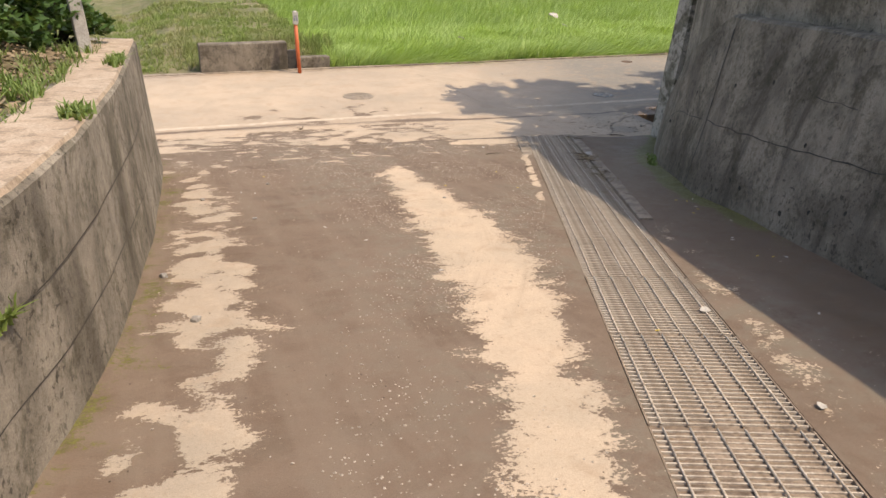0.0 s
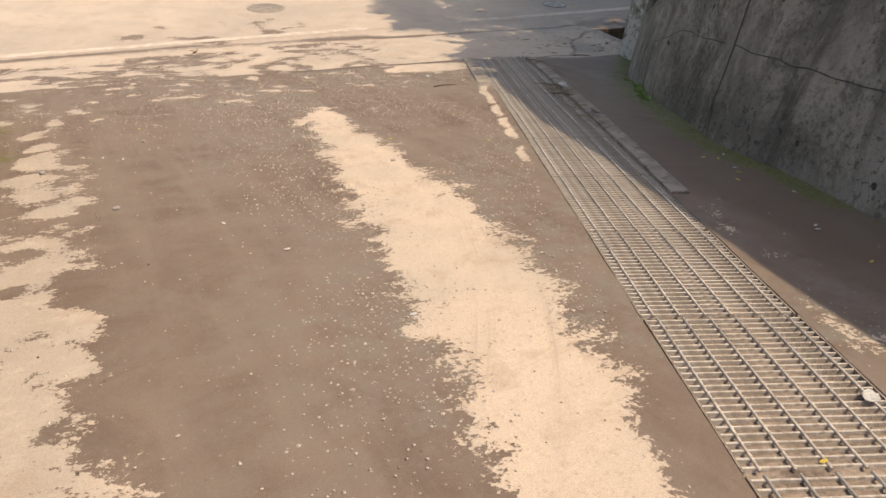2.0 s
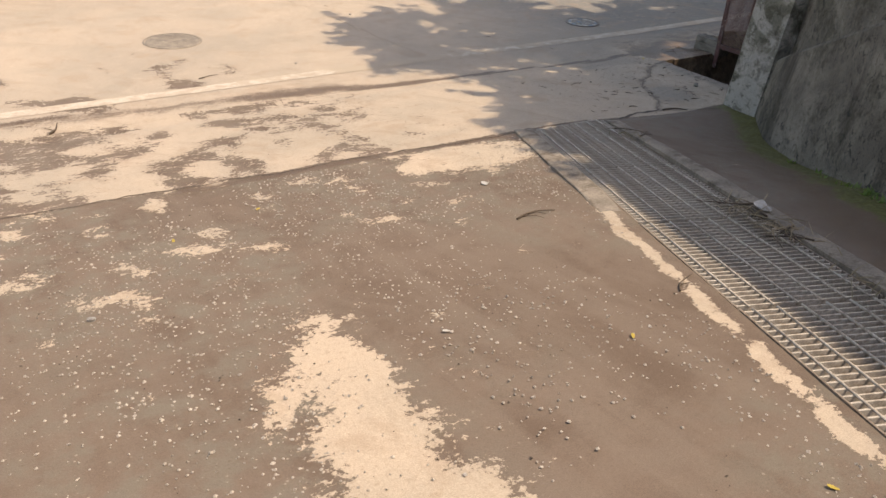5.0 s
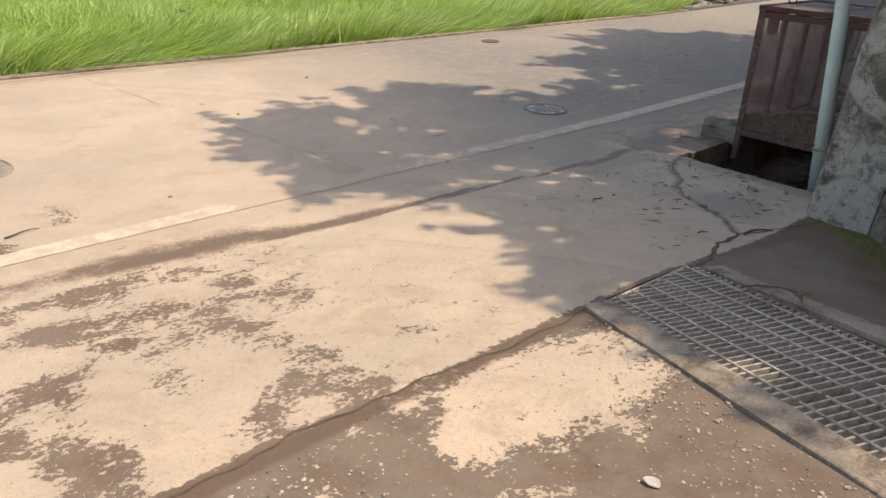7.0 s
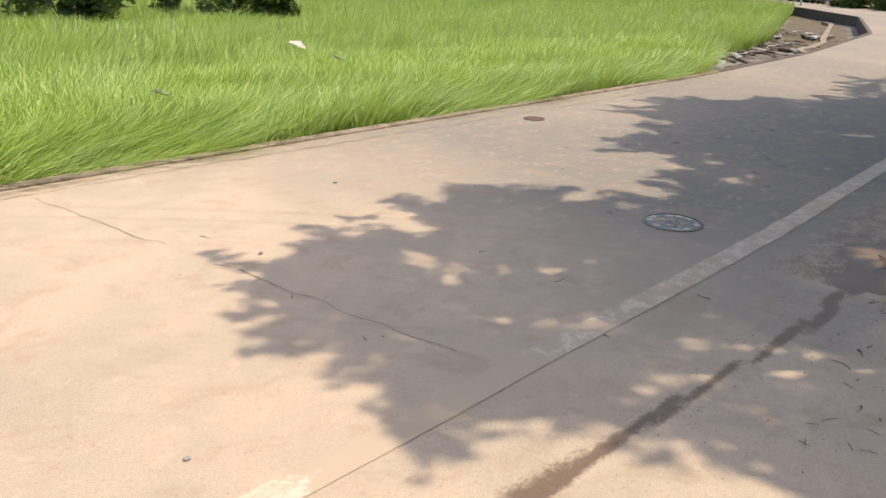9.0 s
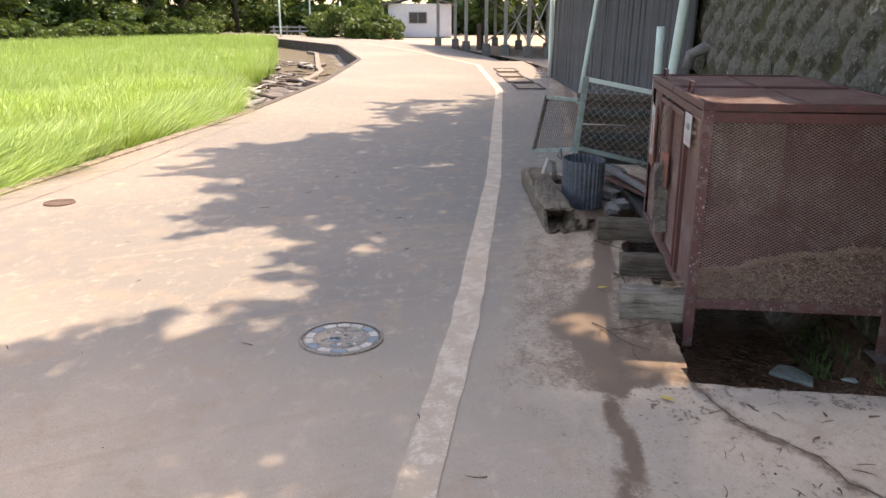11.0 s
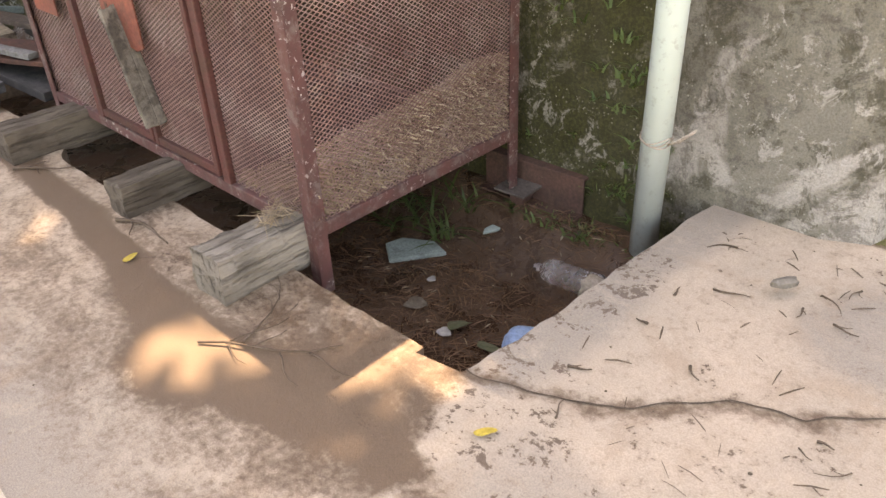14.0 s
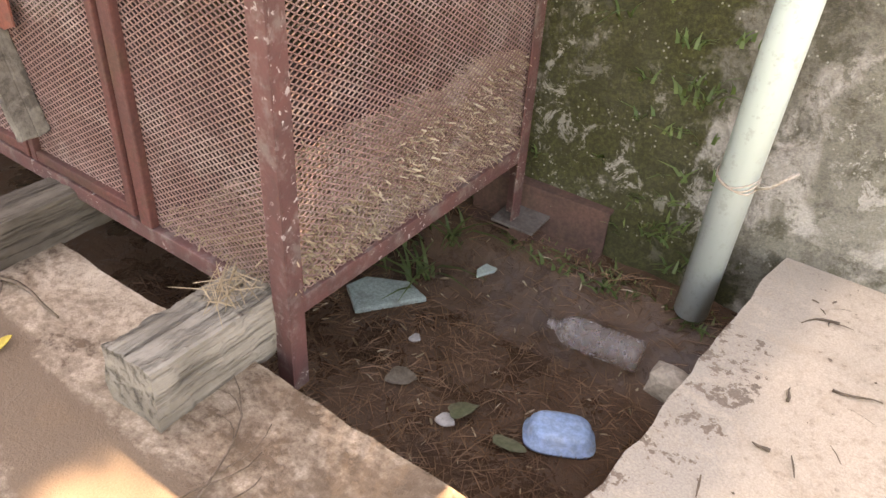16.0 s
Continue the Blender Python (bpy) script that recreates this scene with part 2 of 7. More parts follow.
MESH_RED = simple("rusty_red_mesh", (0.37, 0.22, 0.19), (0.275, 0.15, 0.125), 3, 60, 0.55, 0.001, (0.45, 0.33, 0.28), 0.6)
def grained(name, sx, sy, light, mid, dark):
    """Weathered timber with cracks that run along it."""
    n = Nodes(name)
    long, fine = n.noise(1.0, 5, 0.65, 0.2, n.stretch(sx, sy, 38)), n.noise(3.2, 4, 0.7, 0.1, n.stretch(sx, sy, 38))
    col = n.mix(n.ramp(n.noise(5, 4), 0.35, 0.65), light, mid)
    col = n.mix(n.math("MULTIPLY", n.ramp(long, 0.5, 0.72), 0.7), col, dark)
    col = n.mix(n.math("MULTIPLY", n.ramp(fine, 0.5, 0.72), 0.45), col, dark)
    return n.done(col, 0.92, n.math("SUBTRACT", 1.0, n.math("ADD", n.ramp(long, 0.48, 0.7), n.math("MULTIPLY", fine, 0.5))), 0.9, 0.012, specular=0.2)


WOOD_ALONG_Y = grained("weathered_baulk", 38, 2.2, (0.28, 0.245, 0.20), (0.175, 0.15, 0.12), (0.038, 0.031, 0.024))
# dark copy of the baulk timber: shade under the cage put into its colour
WOOD_SHADED = grained("shaded_baulk", 38, 2.2, (0.16, 0.13, 0.10), (0.10, 0.08, 0.062), (0.028, 0.022, 0.017))
WOOD_ALONG_X = grained("weathered_log", 2.2, 38, (0.20, 0.16, 0.12), (0.13, 0.104, 0.078), (0.045, 0.034, 0.025))
WOOD = simple("weathered_timber", (0.27, 0.235, 0.19), (0.17, 0.145, 0.115), 7, 60, 0.92, 0.012, (0.055, 0.042, 0.032), 0.7)
n_ = Nodes("streaked_boards")
long_ = n_.noise(1.0, 6, 0.7, 0.2, n_.stretch(26, 26, 1.1))
col_ = n_.mix(n_.ramp(long_, 0.38, 0.62), (0.030, 0.029, 0.030), (0.115, 0.113, 0.112))
col_ = n_.mix(n_.math("MULTIPLY", n_.ramp(n_.noise(2.0, 5, 0.7, 0.6), 0.5, 0.62), 0.55), col_, (0.035, 0.032, 0.028))
col_ = n_.mix(n_.math("MULTIPLY", n_.random(), 0.6), col_, n_.mix(0.6, col_, (0.012, 0.012, 0.012)))
BOARD_UPRIGHT = n_.done(col_, 0.9, long_, 0.6, 0.006)
BOARD = simple("dark_boards", (0.085, 0.078, 0.072), (0.05, 0.046, 0.043), 6, 70, 0.9, 0.006, (0.13, 0.12, 0.11), 0.5, vary=0.7)
n_ = Nodes("pale_pipe")
z_ = n_.tree.nodes.new("ShaderNodeSeparateXYZ")
n_.put(z_.inputs[0], n_.co)
col_ = n_.mix(n_.ramp(n_.noise(3, 3), 0.4, 0.65), (0.53, 0.62, 0.56), (0.47, 0.57, 0.52))
col_ = n_.mix(n_.math("MULTIPLY", n_.ramp(z_.outputs[2], 0.75, 0.2), 0.55), col_, (0.36, 0.38, 0.40))
col_ = n_.mix(n_.math("MULTIPLY", n_.ramp(n_.noise(30, 6, 0.75), 0.54, 0.66), 0.35), col_, (0.24, 0.23, 0.20))
PIPE_PAINT = n_.done(col_, 0.4, n_.noise(40, 3), 0.1, 0.002)


# ---- small building helpers ----
def bend(v, xs, ys):
    return float(np.interp(v, xs, ys))


def smooth(lo, hi, v):
    s = min(1.0, max(0.0, (v - lo) / (hi - lo)))
    return s * s * (3 - 2 * s)


def rough_noise(x, y, s=1.0, seed=0.0):
    return noise.noise((x * s + seed, y * s - seed, seed * 0.37))


def box(bm, x0, x1, y0, y1, z0, z1, bevel=0.0, m=None):
    r = bmesh.ops.create_cube(bm, size=1)
    vs = r["verts"]
    bmesh.ops.transform(bm, verts=vs, matrix=Matrix.Translation(((x0 + x1) / 2, (y0 + y1) / 2, (z0 + z1) / 2)) @ Matrix.Diagonal((abs(x1 - x0), abs(y1 - y0), abs(z1 - z0), 1)))
    if bevel:
        es = list({e for v in vs for e in v.link_edges})
        out = bmesh.ops.bevel(bm, geom=es, offset=bevel, segments=2, profile=0.6, affect="EDGES")
        vs = list({v for f in out["faces"] for v in f.verts} | {v for v in vs if v.is_valid})
    if m is not None:
        bmesh.ops.transform(bm, verts=vs, matrix=m)
    return vs


def beam(bm, p, q, w, h, bevel=0.0):
    """A bar from p to q, w wide and h high."""
    p, q = Vector(p), Vector(q)
    turn = (q - p).to_track_quat("X", "Z").to_matrix().to_4x4()
    return box(bm, 0, (q - p).length, -w / 2, w / 2, -h / 2, h / 2, bevel, Matrix.Translation(p) @ turn)


def tube(bm, pts, radii, sides=10, caps=True):
    """A tube through points, with one radius or one for each."""
    pts = [Vector(p) for p in pts]
    if not isinstance(radii, (list, tuple)):
        radii = [radii] * len(pts)
    rings = []
    for i, p in enumerate(pts):
        d = (pts[min(i + 1, len(pts) - 1)] - pts[max(i - 1, 0)]).normalized()
        side = d.orthogonal().normalized() if i == 0 else (side - d * side.dot(d)).normalized()
        up = d.cross(side)
        rings.append([bm.verts.new(p + radii[i] * (math.cos(a) * side + math.sin(a) * up)) for a in (2 * math.pi * k / sides for k in range(sides))])
    for a, b in zip(rings, rings[1:]):
        for k in range(sides):
            bm.faces.new((a[k], a[(k + 1) % sides], b[(k + 1) % sides], b[k])).smooth = True
    if caps:
        bm.faces.new(rings[0][::-1])
        bm.faces.new(rings[-1])


def mesh_of(name, bm, material):
    me = bpy.data.meshes.new(name)
    bmesh.ops.recalc_face_normals(bm, faces=bm.faces)
    bm.to_mesh(me)
    bm.free()
    me.materials.append(material)
    return me


def part(name, bm, material, parent=None, label=""):
    ob = new(name, mesh_of(name, bm, material))
    if parent is not None:
        ob.parent = parent
    return tagged(ob, label)


def sheet(name, verts, faces, material, parent=None):
    me = bpy.data.meshes.new(name)
    me.from_pydata(verts, [], faces)
    me.materials.append(material)
    ob = new(name, me)
    ob.parent = parent
    return ob


def empty(name, at=(0, 0, 0)):
    ob = new(name)
    ob.location = at
    return ob


def loft(name, rows, material, closed=False):
    """A mesh through rows of points of equal length."""
    n = len(rows[0])
    verts = [v for r in rows for v in r]
    faces = []
    for i in range(len(rows) - 1):
        for j in range(n if closed else n - 1):
            k = (j + 1) % n
            faces.append((i * n + j, (i + 1) * n + j, (i + 1) * n + k, i * n + k))
    if closed:
        faces += [tuple(range(n)), tuple(range((len(rows) - 1) * n, len(rows) * n))[::-1]]
    ob = sheet(name, verts, faces, material)
    bm = bmesh.new()
    bm.from_mesh(ob.data)
    bmesh.ops.recalc_face_normals(bm, faces=bm.faces)
    bm.to_mesh(ob.data)
    bm.free()
    return ob


# ---- the lie of the land ----
FAR_X = (-90, 5, 17, 24, 34.5, 48.5, 58.7, 72, 84)
FAR_Y = (17.35, 17.35, 17.45, 17.95, 19.5, 24.0, 30.5, 41, 54)
NEAR_X = (-90, 5, 12, 18, 25, 36, 46, 56, 66, 80, 90)
NEAR_Y = (12.34, 12.34, 12.34, 12.2, 12.6, 14.6, 17.6, 22.0, 29.0, 42, 54)


def land(x, y):
    """Height of the ramp, its apron and the road."""
    z = 1.794 - 0.0252 * x - 0.1414 * min(y, 10.5)
    z *= 1 - 0.8 * smooth(5.6, 7.3, x) * smooth(6.5, 10.0, y)
    if y > 10.5:
        z *= max(0.0, 1 - (y - 10.5) / 1.8)
    return z


def left_base(y):
    return bend(y, (-14, 0, 2.45, 3.06, 3.96, 5.85, 9.27), (-2.6, -0.95, -0.55, -0.42, -0.28, -0.11, 0.05))


def right_base(y):
    return bend(y, (-14, 3.03, 5.0, 6.0, 7.6, 9.7, 10.35), (-0.9, 4.11, 4.72, 4.95, 5.68, 7.15, 7.83))


GA, GU, GW = Vector((5.32, 10.43)), Vector((-0.3935, -0.9193)), Vector((0.9193, -0.3935))
G_LONG, G_WIDE = 11.6, 0.66


def grate_place(x, y):
    d = Vector((x, y)) - GA
    return d.dot(GU), d.dot(GW)


def pit_edge(y):
    """Broken edge of the concrete beside the pit."""
    return bend(y, (10.6, 11.0, 11.35, 11.5, 11.83), (8.16, 8.195, 8.21, 8.215, 8.25)) + 0.025 * rough_noise(y, 0, 3.0, 3.1) + 0.02 * rough_noise(y, 1, 11.0, 1.1)


GUTTER_X = (-10, 1.9, 3.6, 5.24, 6.56, 7.6, 8.0, 8.26, 8.55, 8.8, 9.0, 9.33, 9.9, 10.45, 12)
GUTTER_Y = (12.8, 12.66, 12.54, 12.33, 12.23, 12.15, 12.16, 12.14, 12.20, 12.24, 12.24, 12.175, 12.095, 12.08, 12.05)
CRACK_LINE = ((6.93, 10.67), (7.15, 10.85), (7.35, 11.25), (7.50, 11.42), (7.66, 11.48), (7.75, 11.57), (7.90, 11.70), (8.07, 11.76), (8.24, 11.82))


def silt_marks(x, y):
    """How much damp silt, moss, wetness and painted-in shade, grit and bare grey there is at a place."""
    n1, n2 = rough_noise(x, y, 0.9, 1.0), rough_noise(x, y, 3.1, 5.0)
    mud = moss = wet = grey = 0.0
    grit = 0.6
    if y < 10.55:
        mud = 0.95
        mid = bend(y, (0, 1.8, 4.0, 6.0, 8.0, 8.6), (0.95, 1.29, 1.98, 2.32, 2.56, 2.6))
        half = bend(y, (0, 1.8, 2.6, 4.0, 5.5, 7.2, 8.2, 8.7), (0.10, 0.10, 0.14, 0.25, 0.29, 0.18, 0.06, -0.15))
        n3 = rough_noise(x, y, 5.5, 8.0)
        mud -= 1.05 * smooth(0.40, -0.32, abs(x - mid) - half - 0.12 * n2 - 0.12 * n3)
        s, w = grate_place(x, y)
        mud -= 0.85 * smooth(0.08, 0.0, abs(w + 0.10 + 0.05 * n2)) * smooth(-0.4, 0.1, 0.05 + n2 * 0.6) * smooth(1.0, 1.3, s) * smooth(5.2, 4.4, s)
        off = x - left_base(y)
        mud -= 0.80 * smooth(0.42, -0.12, abs(off - bend(y, (2, 5, 9), (0.55, 0.45, 0.40))) - 0.0 - 0.26 * n2 - 0.30 * n3 - 0.22 * n1) * smooth(9.8, 8.0, y)
        grey += smooth(0.9, 0.5, off)
        moss += 0.40 * smooth(0.36, 0.0, off + 0.3 * n2 + 0.25 * n3) + 0.22 * smooth(0.9, 0.2, off) * (y < 9) * smooth(-0.2, 0.3, n3)
        rr = right_base(y) - x
        moss += 1.05 * smooth(0.30 + 0.25 * smooth(7.0, 8.4, y), 0.06, rr + 0.12 * n2) * smooth(3.0, 6.0, y)
        # strip beside the wall: damp darkened further, with the wall's shade painted in
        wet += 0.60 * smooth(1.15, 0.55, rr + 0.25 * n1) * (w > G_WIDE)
        mud -= 0.48 * smooth(0.20, 0.0, abs(w - G_WIDE - 0.15 - 0.06 * n2)) * smooth(-0.5, 0.3, n2 + 0.4 * n1) * (w > G_WIDE) * smooth(4.6, 6.0, s)
        mud -= 0.48 * smooth(7.2, 9.4, y) * smooth(0.05, 0.5, 0.5 * n2 + 0.8 * n3 + 0.3 * n1 + 0.05) * (w < -0.3) * smooth(5.0, 3.6, x)
        mud -= 0.75 * smooth(0.55, 0.1, math.hypot((x - 4.55) * 0.6, y - 10.15))
        mud -= 0.11 * (w > 0.9)
        grit = bend(x, (0.6, 1.0, 1.6, 3.0, 4.2), (0.25, 0.5, 1.0, 1.0, 0.8))
        grit *= smooth(-0.3, 0.1, n1 + 0.1)
        wet += 0.75 * smooth(0.10, 0.02, abs(y - 10.46 - 0.05 * n1)) * (x > 2.6)
        wet += 0.55 * smooth(0.10, 0.0, abs(w + 0.20)) * smooth(1.6, 0.0, s)
    else:
        mud = 0.14 + 0.50 * smooth(5.6, 3.4, x) * smooth(-0.5, 0.3, n2 + 0.6 * n1) * (y < 12.4)
        mud += 0.12 * smooth(0.2, 0.5, n1 + 0.3 * n2) * (x > 6.0)
        gutter = bend(x, GUTTER_X, GUTTER_Y) + 0.03 * n2
        wet += 0.85 * smooth(0.17, 0.03, abs(y - gutter) * bend(x, (0, 3, 5, 6.5, 8, 8.35, 8.7, 9.0, 9.3, 10), (0.8, 0.8, 1.4, 3.6, 4.0, 1.6, 1.0, 1.2, 1.9, 2.2)))
        if x > 8.04:
            wet += 0.15 * smooth(0.34, 0.12, math.hypot((x - 8.42) * 0.9, y - 12.06) + 0.08 * n2)
            wet += 0.50 * smooth(-0.03, 0.03, x - 8.22 + 0.3 * (y - 11.82) + 0.03 * n2) * smooth(12.85, 12.35, y + 0.2 * n1) + 0.20 * n1 + 0.14 * n2
            mud = 0.10 + 0.26 * smooth(12.30, 12.10, y + 0.08 * n1) * smooth(-0.4, 0.4, n2 + n1)
        wet += 0.26 * smooth(6.9, 7.6, x + 0.4 * n1) * (x <= 8.0)
        for (ax, ay), (bx, by) in zip(CRACK_LINE, CRACK_LINE[1:]):
            f = min(1, max(0, ((x - ax) * (bx - ax) + (y - ay) * (by - ay)) / ((bx - ax) ** 2 + (by - ay) ** 2)))
            wet = max(wet, 0.62 * smooth(0.055, 0.012, math.hypot(x - ax - f * (bx - ax), y - ay - f * (by - ay)) + 0.012 * n2))
        grey = 0.35
        grit = 0.35
        if x > 7.2:
            grey = max(0.4 * smooth(-0.2, 0.3, n1), 1.5 * smooth(0.24, 0.10, pit_edge(y) - x + 0.06 * n2) * (x < 8.3 and y < 11.84), 1.4 * smooth(0.34, 0.2, math.hypot(x - 7.4, y - 10.95) + 0.1 * n2), 1.2 * smooth(0.05, 0.2, y - 11.75 + 0.1 * n2) * smooth(8.2, 7.9, x))
            mud += 0.08 * smooth(0.0, 0.4, n2) * smooth(10.5, 10.8, y)
    if y > 12.45:
        grey, mud = 0.5 + 0.4 * smooth(5, 9, x), 0.06
    else:
        grey *= 0.42
    return dict(mud=mud, moss=moss, wet=wet, grey=grey, grit=grit)


def ground_piece(name, grid, skirt, height=land, marks=silt_marks):
    """Ground over rows of (x, y), with its marks as attributes; its rim is drawn down by skirt."""
    n, m = len(grid), len(grid[0])
    verts = []
    for row in grid:
        for x, y in row:
            z = height(x, y) + 0.006 * rough_noise(x, y, 1.7, 9.0) + 0.003 * rough_noise(x, y, 7, 2.0)
            if -6 < x < 12.7 and y > 12.0:
                z += (0.004 * rough_noise(x, y, 0.8, 2) - 0.0005 - z) * smooth(12.0, 12.3, y)
            verts.append((x, y, z))
    faces = [(i * m + j, i * m + j + 1, (i + 1) * m + j + 1, (i + 1) * m + j) for i in range(n - 1) for j in range(m - 1)]
    rim = [j for j in range(m)] + [i * m + m - 1 for i in range(1, n)] + [(n - 1) * m + j for j in range(m - 2, -1, -1)] + [i * m for i in range(n - 2, 0, -1)]
    k = len(verts)
    verts += [(verts[v][0], verts[v][1], verts[v][2] - skirt) for v in rim]
    for i, v in enumerate(rim):
        j = (i + 1) % len(rim)
        faces.append((rim[j], v, k + i, k + j))
    ob = sheet(name, verts, faces, SILT)
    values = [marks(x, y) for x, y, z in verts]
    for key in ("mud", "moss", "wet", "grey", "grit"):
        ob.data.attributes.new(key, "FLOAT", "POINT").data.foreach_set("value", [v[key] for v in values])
    return ob


def steps(lo, hi, d):
    return list(np.linspace(lo, hi, max(2, round((hi - lo) / d) + 1)))


def rows_between(ys, left, right, count):
    return [[(left(y) + (right(y) - left(y)) * k / count, y) for k in range(count + 1)] for y in ys]


def grate_left(y):
    return GA.x + (y - GA.y) * GU.x / GU.y


def grate_right(y):
    return grate_left(y) + G_WIDE / GW.x


# ramp, apron and the strip beside the road
YS = steps(-0.4, 10.5, 0.055)
upper_ramp = ground_piece("ramp_upper", rows_between(steps(-12.0, -0.4, 0.3), lambda y: left_base(y) - 0.25, lambda y: right_base(y) + 0.3, 30), 0.35)
tagged(upper_ramp, "upper part of the silted concrete ramp", "ramp", kind="structure")
ramp = ground_piece("ramp_road_side", rows_between(YS, lambda y: left_base(min(y, 9.27)) - 0.25, lambda y: grate_left(y) - 0.008, 97), 0.35)
tagged(ramp, "concrete ramp covered in drying brown silt and pale sand", "ramp", kind="structure")
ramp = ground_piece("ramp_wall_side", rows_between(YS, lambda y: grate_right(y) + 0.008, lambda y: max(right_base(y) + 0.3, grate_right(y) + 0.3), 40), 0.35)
tagged(ramp, "concrete strip with damp silt and painted-in shade between grating and wall", "ramp", kind="structure")


def apron_right(y):
    return pit_edge(y) if y < 11.83 else 8.4


APRON = rows_between(steps(10.5, 11.82, 0.05) + [11.84] + steps(11.87, 12.34, 0.05), lambda y: 7.6, apron_right, 18)
left_apron = ground_piece("pavement_left", rows_between(steps(9.6, 10.5, 0.15), lambda y: -40.0, lambda y: -0.1, 90), 0.3)
tagged(left_apron, "silted ground at the foot of the roadside wall", "pavement", kind="structure")
far_apron = ground_piece("pavement_far", rows_between(steps(10.5, 12.34, 0.2), lambda y: -40.0, lambda y: -6.0, 40), 0.3)
tagged(far_apron, "silted verge along the road", "pavement", kind="structure")
apron = ground_piece("pavement_apron", [[(-6 + 13.6 * k / 210, y) for k in range(210)] + r for y, r in ((r[0][1], r) for r in APRON)], 0.45)
tagged(apron, "cracked pale concrete apron with dry silt and twigs", "pavement", kind="structure")


def verge_inner(x):
    return 11.815 + 0.012 * rough_noise(x, 0, 3, 4) + 0.008 * rough_noise(x, 0, 14, 4) + 0.12 * smooth(9.80, 9.90, x) - 0.07 * smooth(10.45, 10.6, x)


VERGE = [[(x, verge_inner(x) + (12.34 - verge_inner(x)) * k / 11) for k in range(12)] for x in steps(8.4, 12.6, 0.05)]
verge = ground_piece("pavement_verge", VERGE[::-1], 0.45)
tagged(verge, "silted concrete edge beside the drain pit", "pavement", kind="structure")
SIDE = [[(x, bend(x, (12.6, 14, 18, 26.5, 34), (11.3, 11.2, 11.35, 12.3, 13.4)) + (bend(x, NEAR_X, NEAR_Y) - bend(x, (12.6, 14, 18, 26.5, 34), (11.3, 11.2, 11.35, 12.3, 13.4))) * k / 10) for k in range(11)] for x in steps(12.6, 34, 0.25)]
side = ground_piece("pavement_side", SIDE[::-1], 0.45)
tagged(side, "silted roadside strip in front of the board wall", "pavement", kind="structure")


# road: a strip that bends away to the left
def road_marks(x, y):
    n1, n2 = rough_noise(x, y, 0.5, 1.0), rough_noise(x, y, 2.5, 5.0)
    m = dict(mud=0.10 + 0.16 * n1 + 0.16 * n2, moss=0.0, wet=0.0, grey=0.30 + 0.70 * smooth(6, 10, x) + 0.3 * n1, grit=0.3)
    m["wet"] = 0.55 * smooth(0.12, 0.02, abs(y - 17.2 - 0.05 * n2)) * smooth(7.5, 5.5, x)
    if x < 5:
        gutter = bend(x, (-10, 1.9, 3.6, 5.24), (12.8, 12.66, 12.54, 12.33))
        m["wet"] += 0.85 * smooth(0.17, 0.03, abs(y - gutter - 0.05 * n2))
    elif 7.5 < x < 13:
        m["wet"] += 0.8 * smooth(0.13, 0.03, abs(y - bend(x, GUTTER_X, GUTTER_Y) - 0.03 * n2)) + smooth(7.6, 8.0, x) * (0.52 * smooth(12.95, 12.40, y + 0.2 * n1) + 0.20 * n1 + 0.12 * n2)
    m["mud"] += 0.5 * smooth(1.5, 0.3, math.hypot((x - 2.6) * 0.6, y - 13.2)) * smooth(-0.1, 0.4, n2)
    if -6 < x < 13 and y < 12.85:
        near, f = silt_marks(x, min(y, 12.44)), smooth(12.36, 12.8, y)
        m = {k: near[k] + (m[k] - near[k]) * f for k in m}
    return m


def road_strip():
    us = sorted(steps(-90, -4, 8) + steps(-3, 24, 0.12) + steps(24.5, 84, 0.7))
    vs = steps(0, 1, 0.025)
    verts, faces = [], []
    for u in us:
        a = Vector((u, bend(u, FAR_X, FAR_Y), 0))
        shift = bend(u, (24, 48, 60, 84), (0, 4.0, 6.5, 6.5))
        b = Vector((u + shift, bend(u + shift, NEAR_X, NEAR_Y), 0))
        for v in vs:
            p = a.lerp(b, v)
            verts.append((p.x, p.y, 0.0 + 0.004 * rough_noise(p.x, p.y, 0.8, 2)))
    n = len(vs)
    for i in range(len(us) - 1):
        for j in range(n - 1):
            faces.append((i * n + j, i * n + j + 1, (i + 1) * n + j + 1, (i + 1) * n + j))
    ob = sheet("road", verts, faces, SILT)
    values = [road_marks(x, y) for x, y, z in verts]
    for key in ("mud", "moss", "wet", "grey", "grit"):
        ob.data.attributes.new(key, "FLOAT", "POINT").data.foreach_set("value", [v[key] for v in values])
    return tagged(ob, "narrow road dusted with pale dried silt", "road", kind="structure")


road_strip()

# one sheet of ground to the horizon, below everything else
bm = bmesh.new()
bmesh.ops.create_grid(bm, x_segments=40, y_segments=40, size=600)
for v in bm.verts:
    v.co.z = -0.55
tagged(part("ground", bm, SOIL), "wet brown soil reaching to the horizon", "ground", kind="structure")

# ---- walls and banks ----
def left_top(y):
    return 2.62 - 0.07 * y


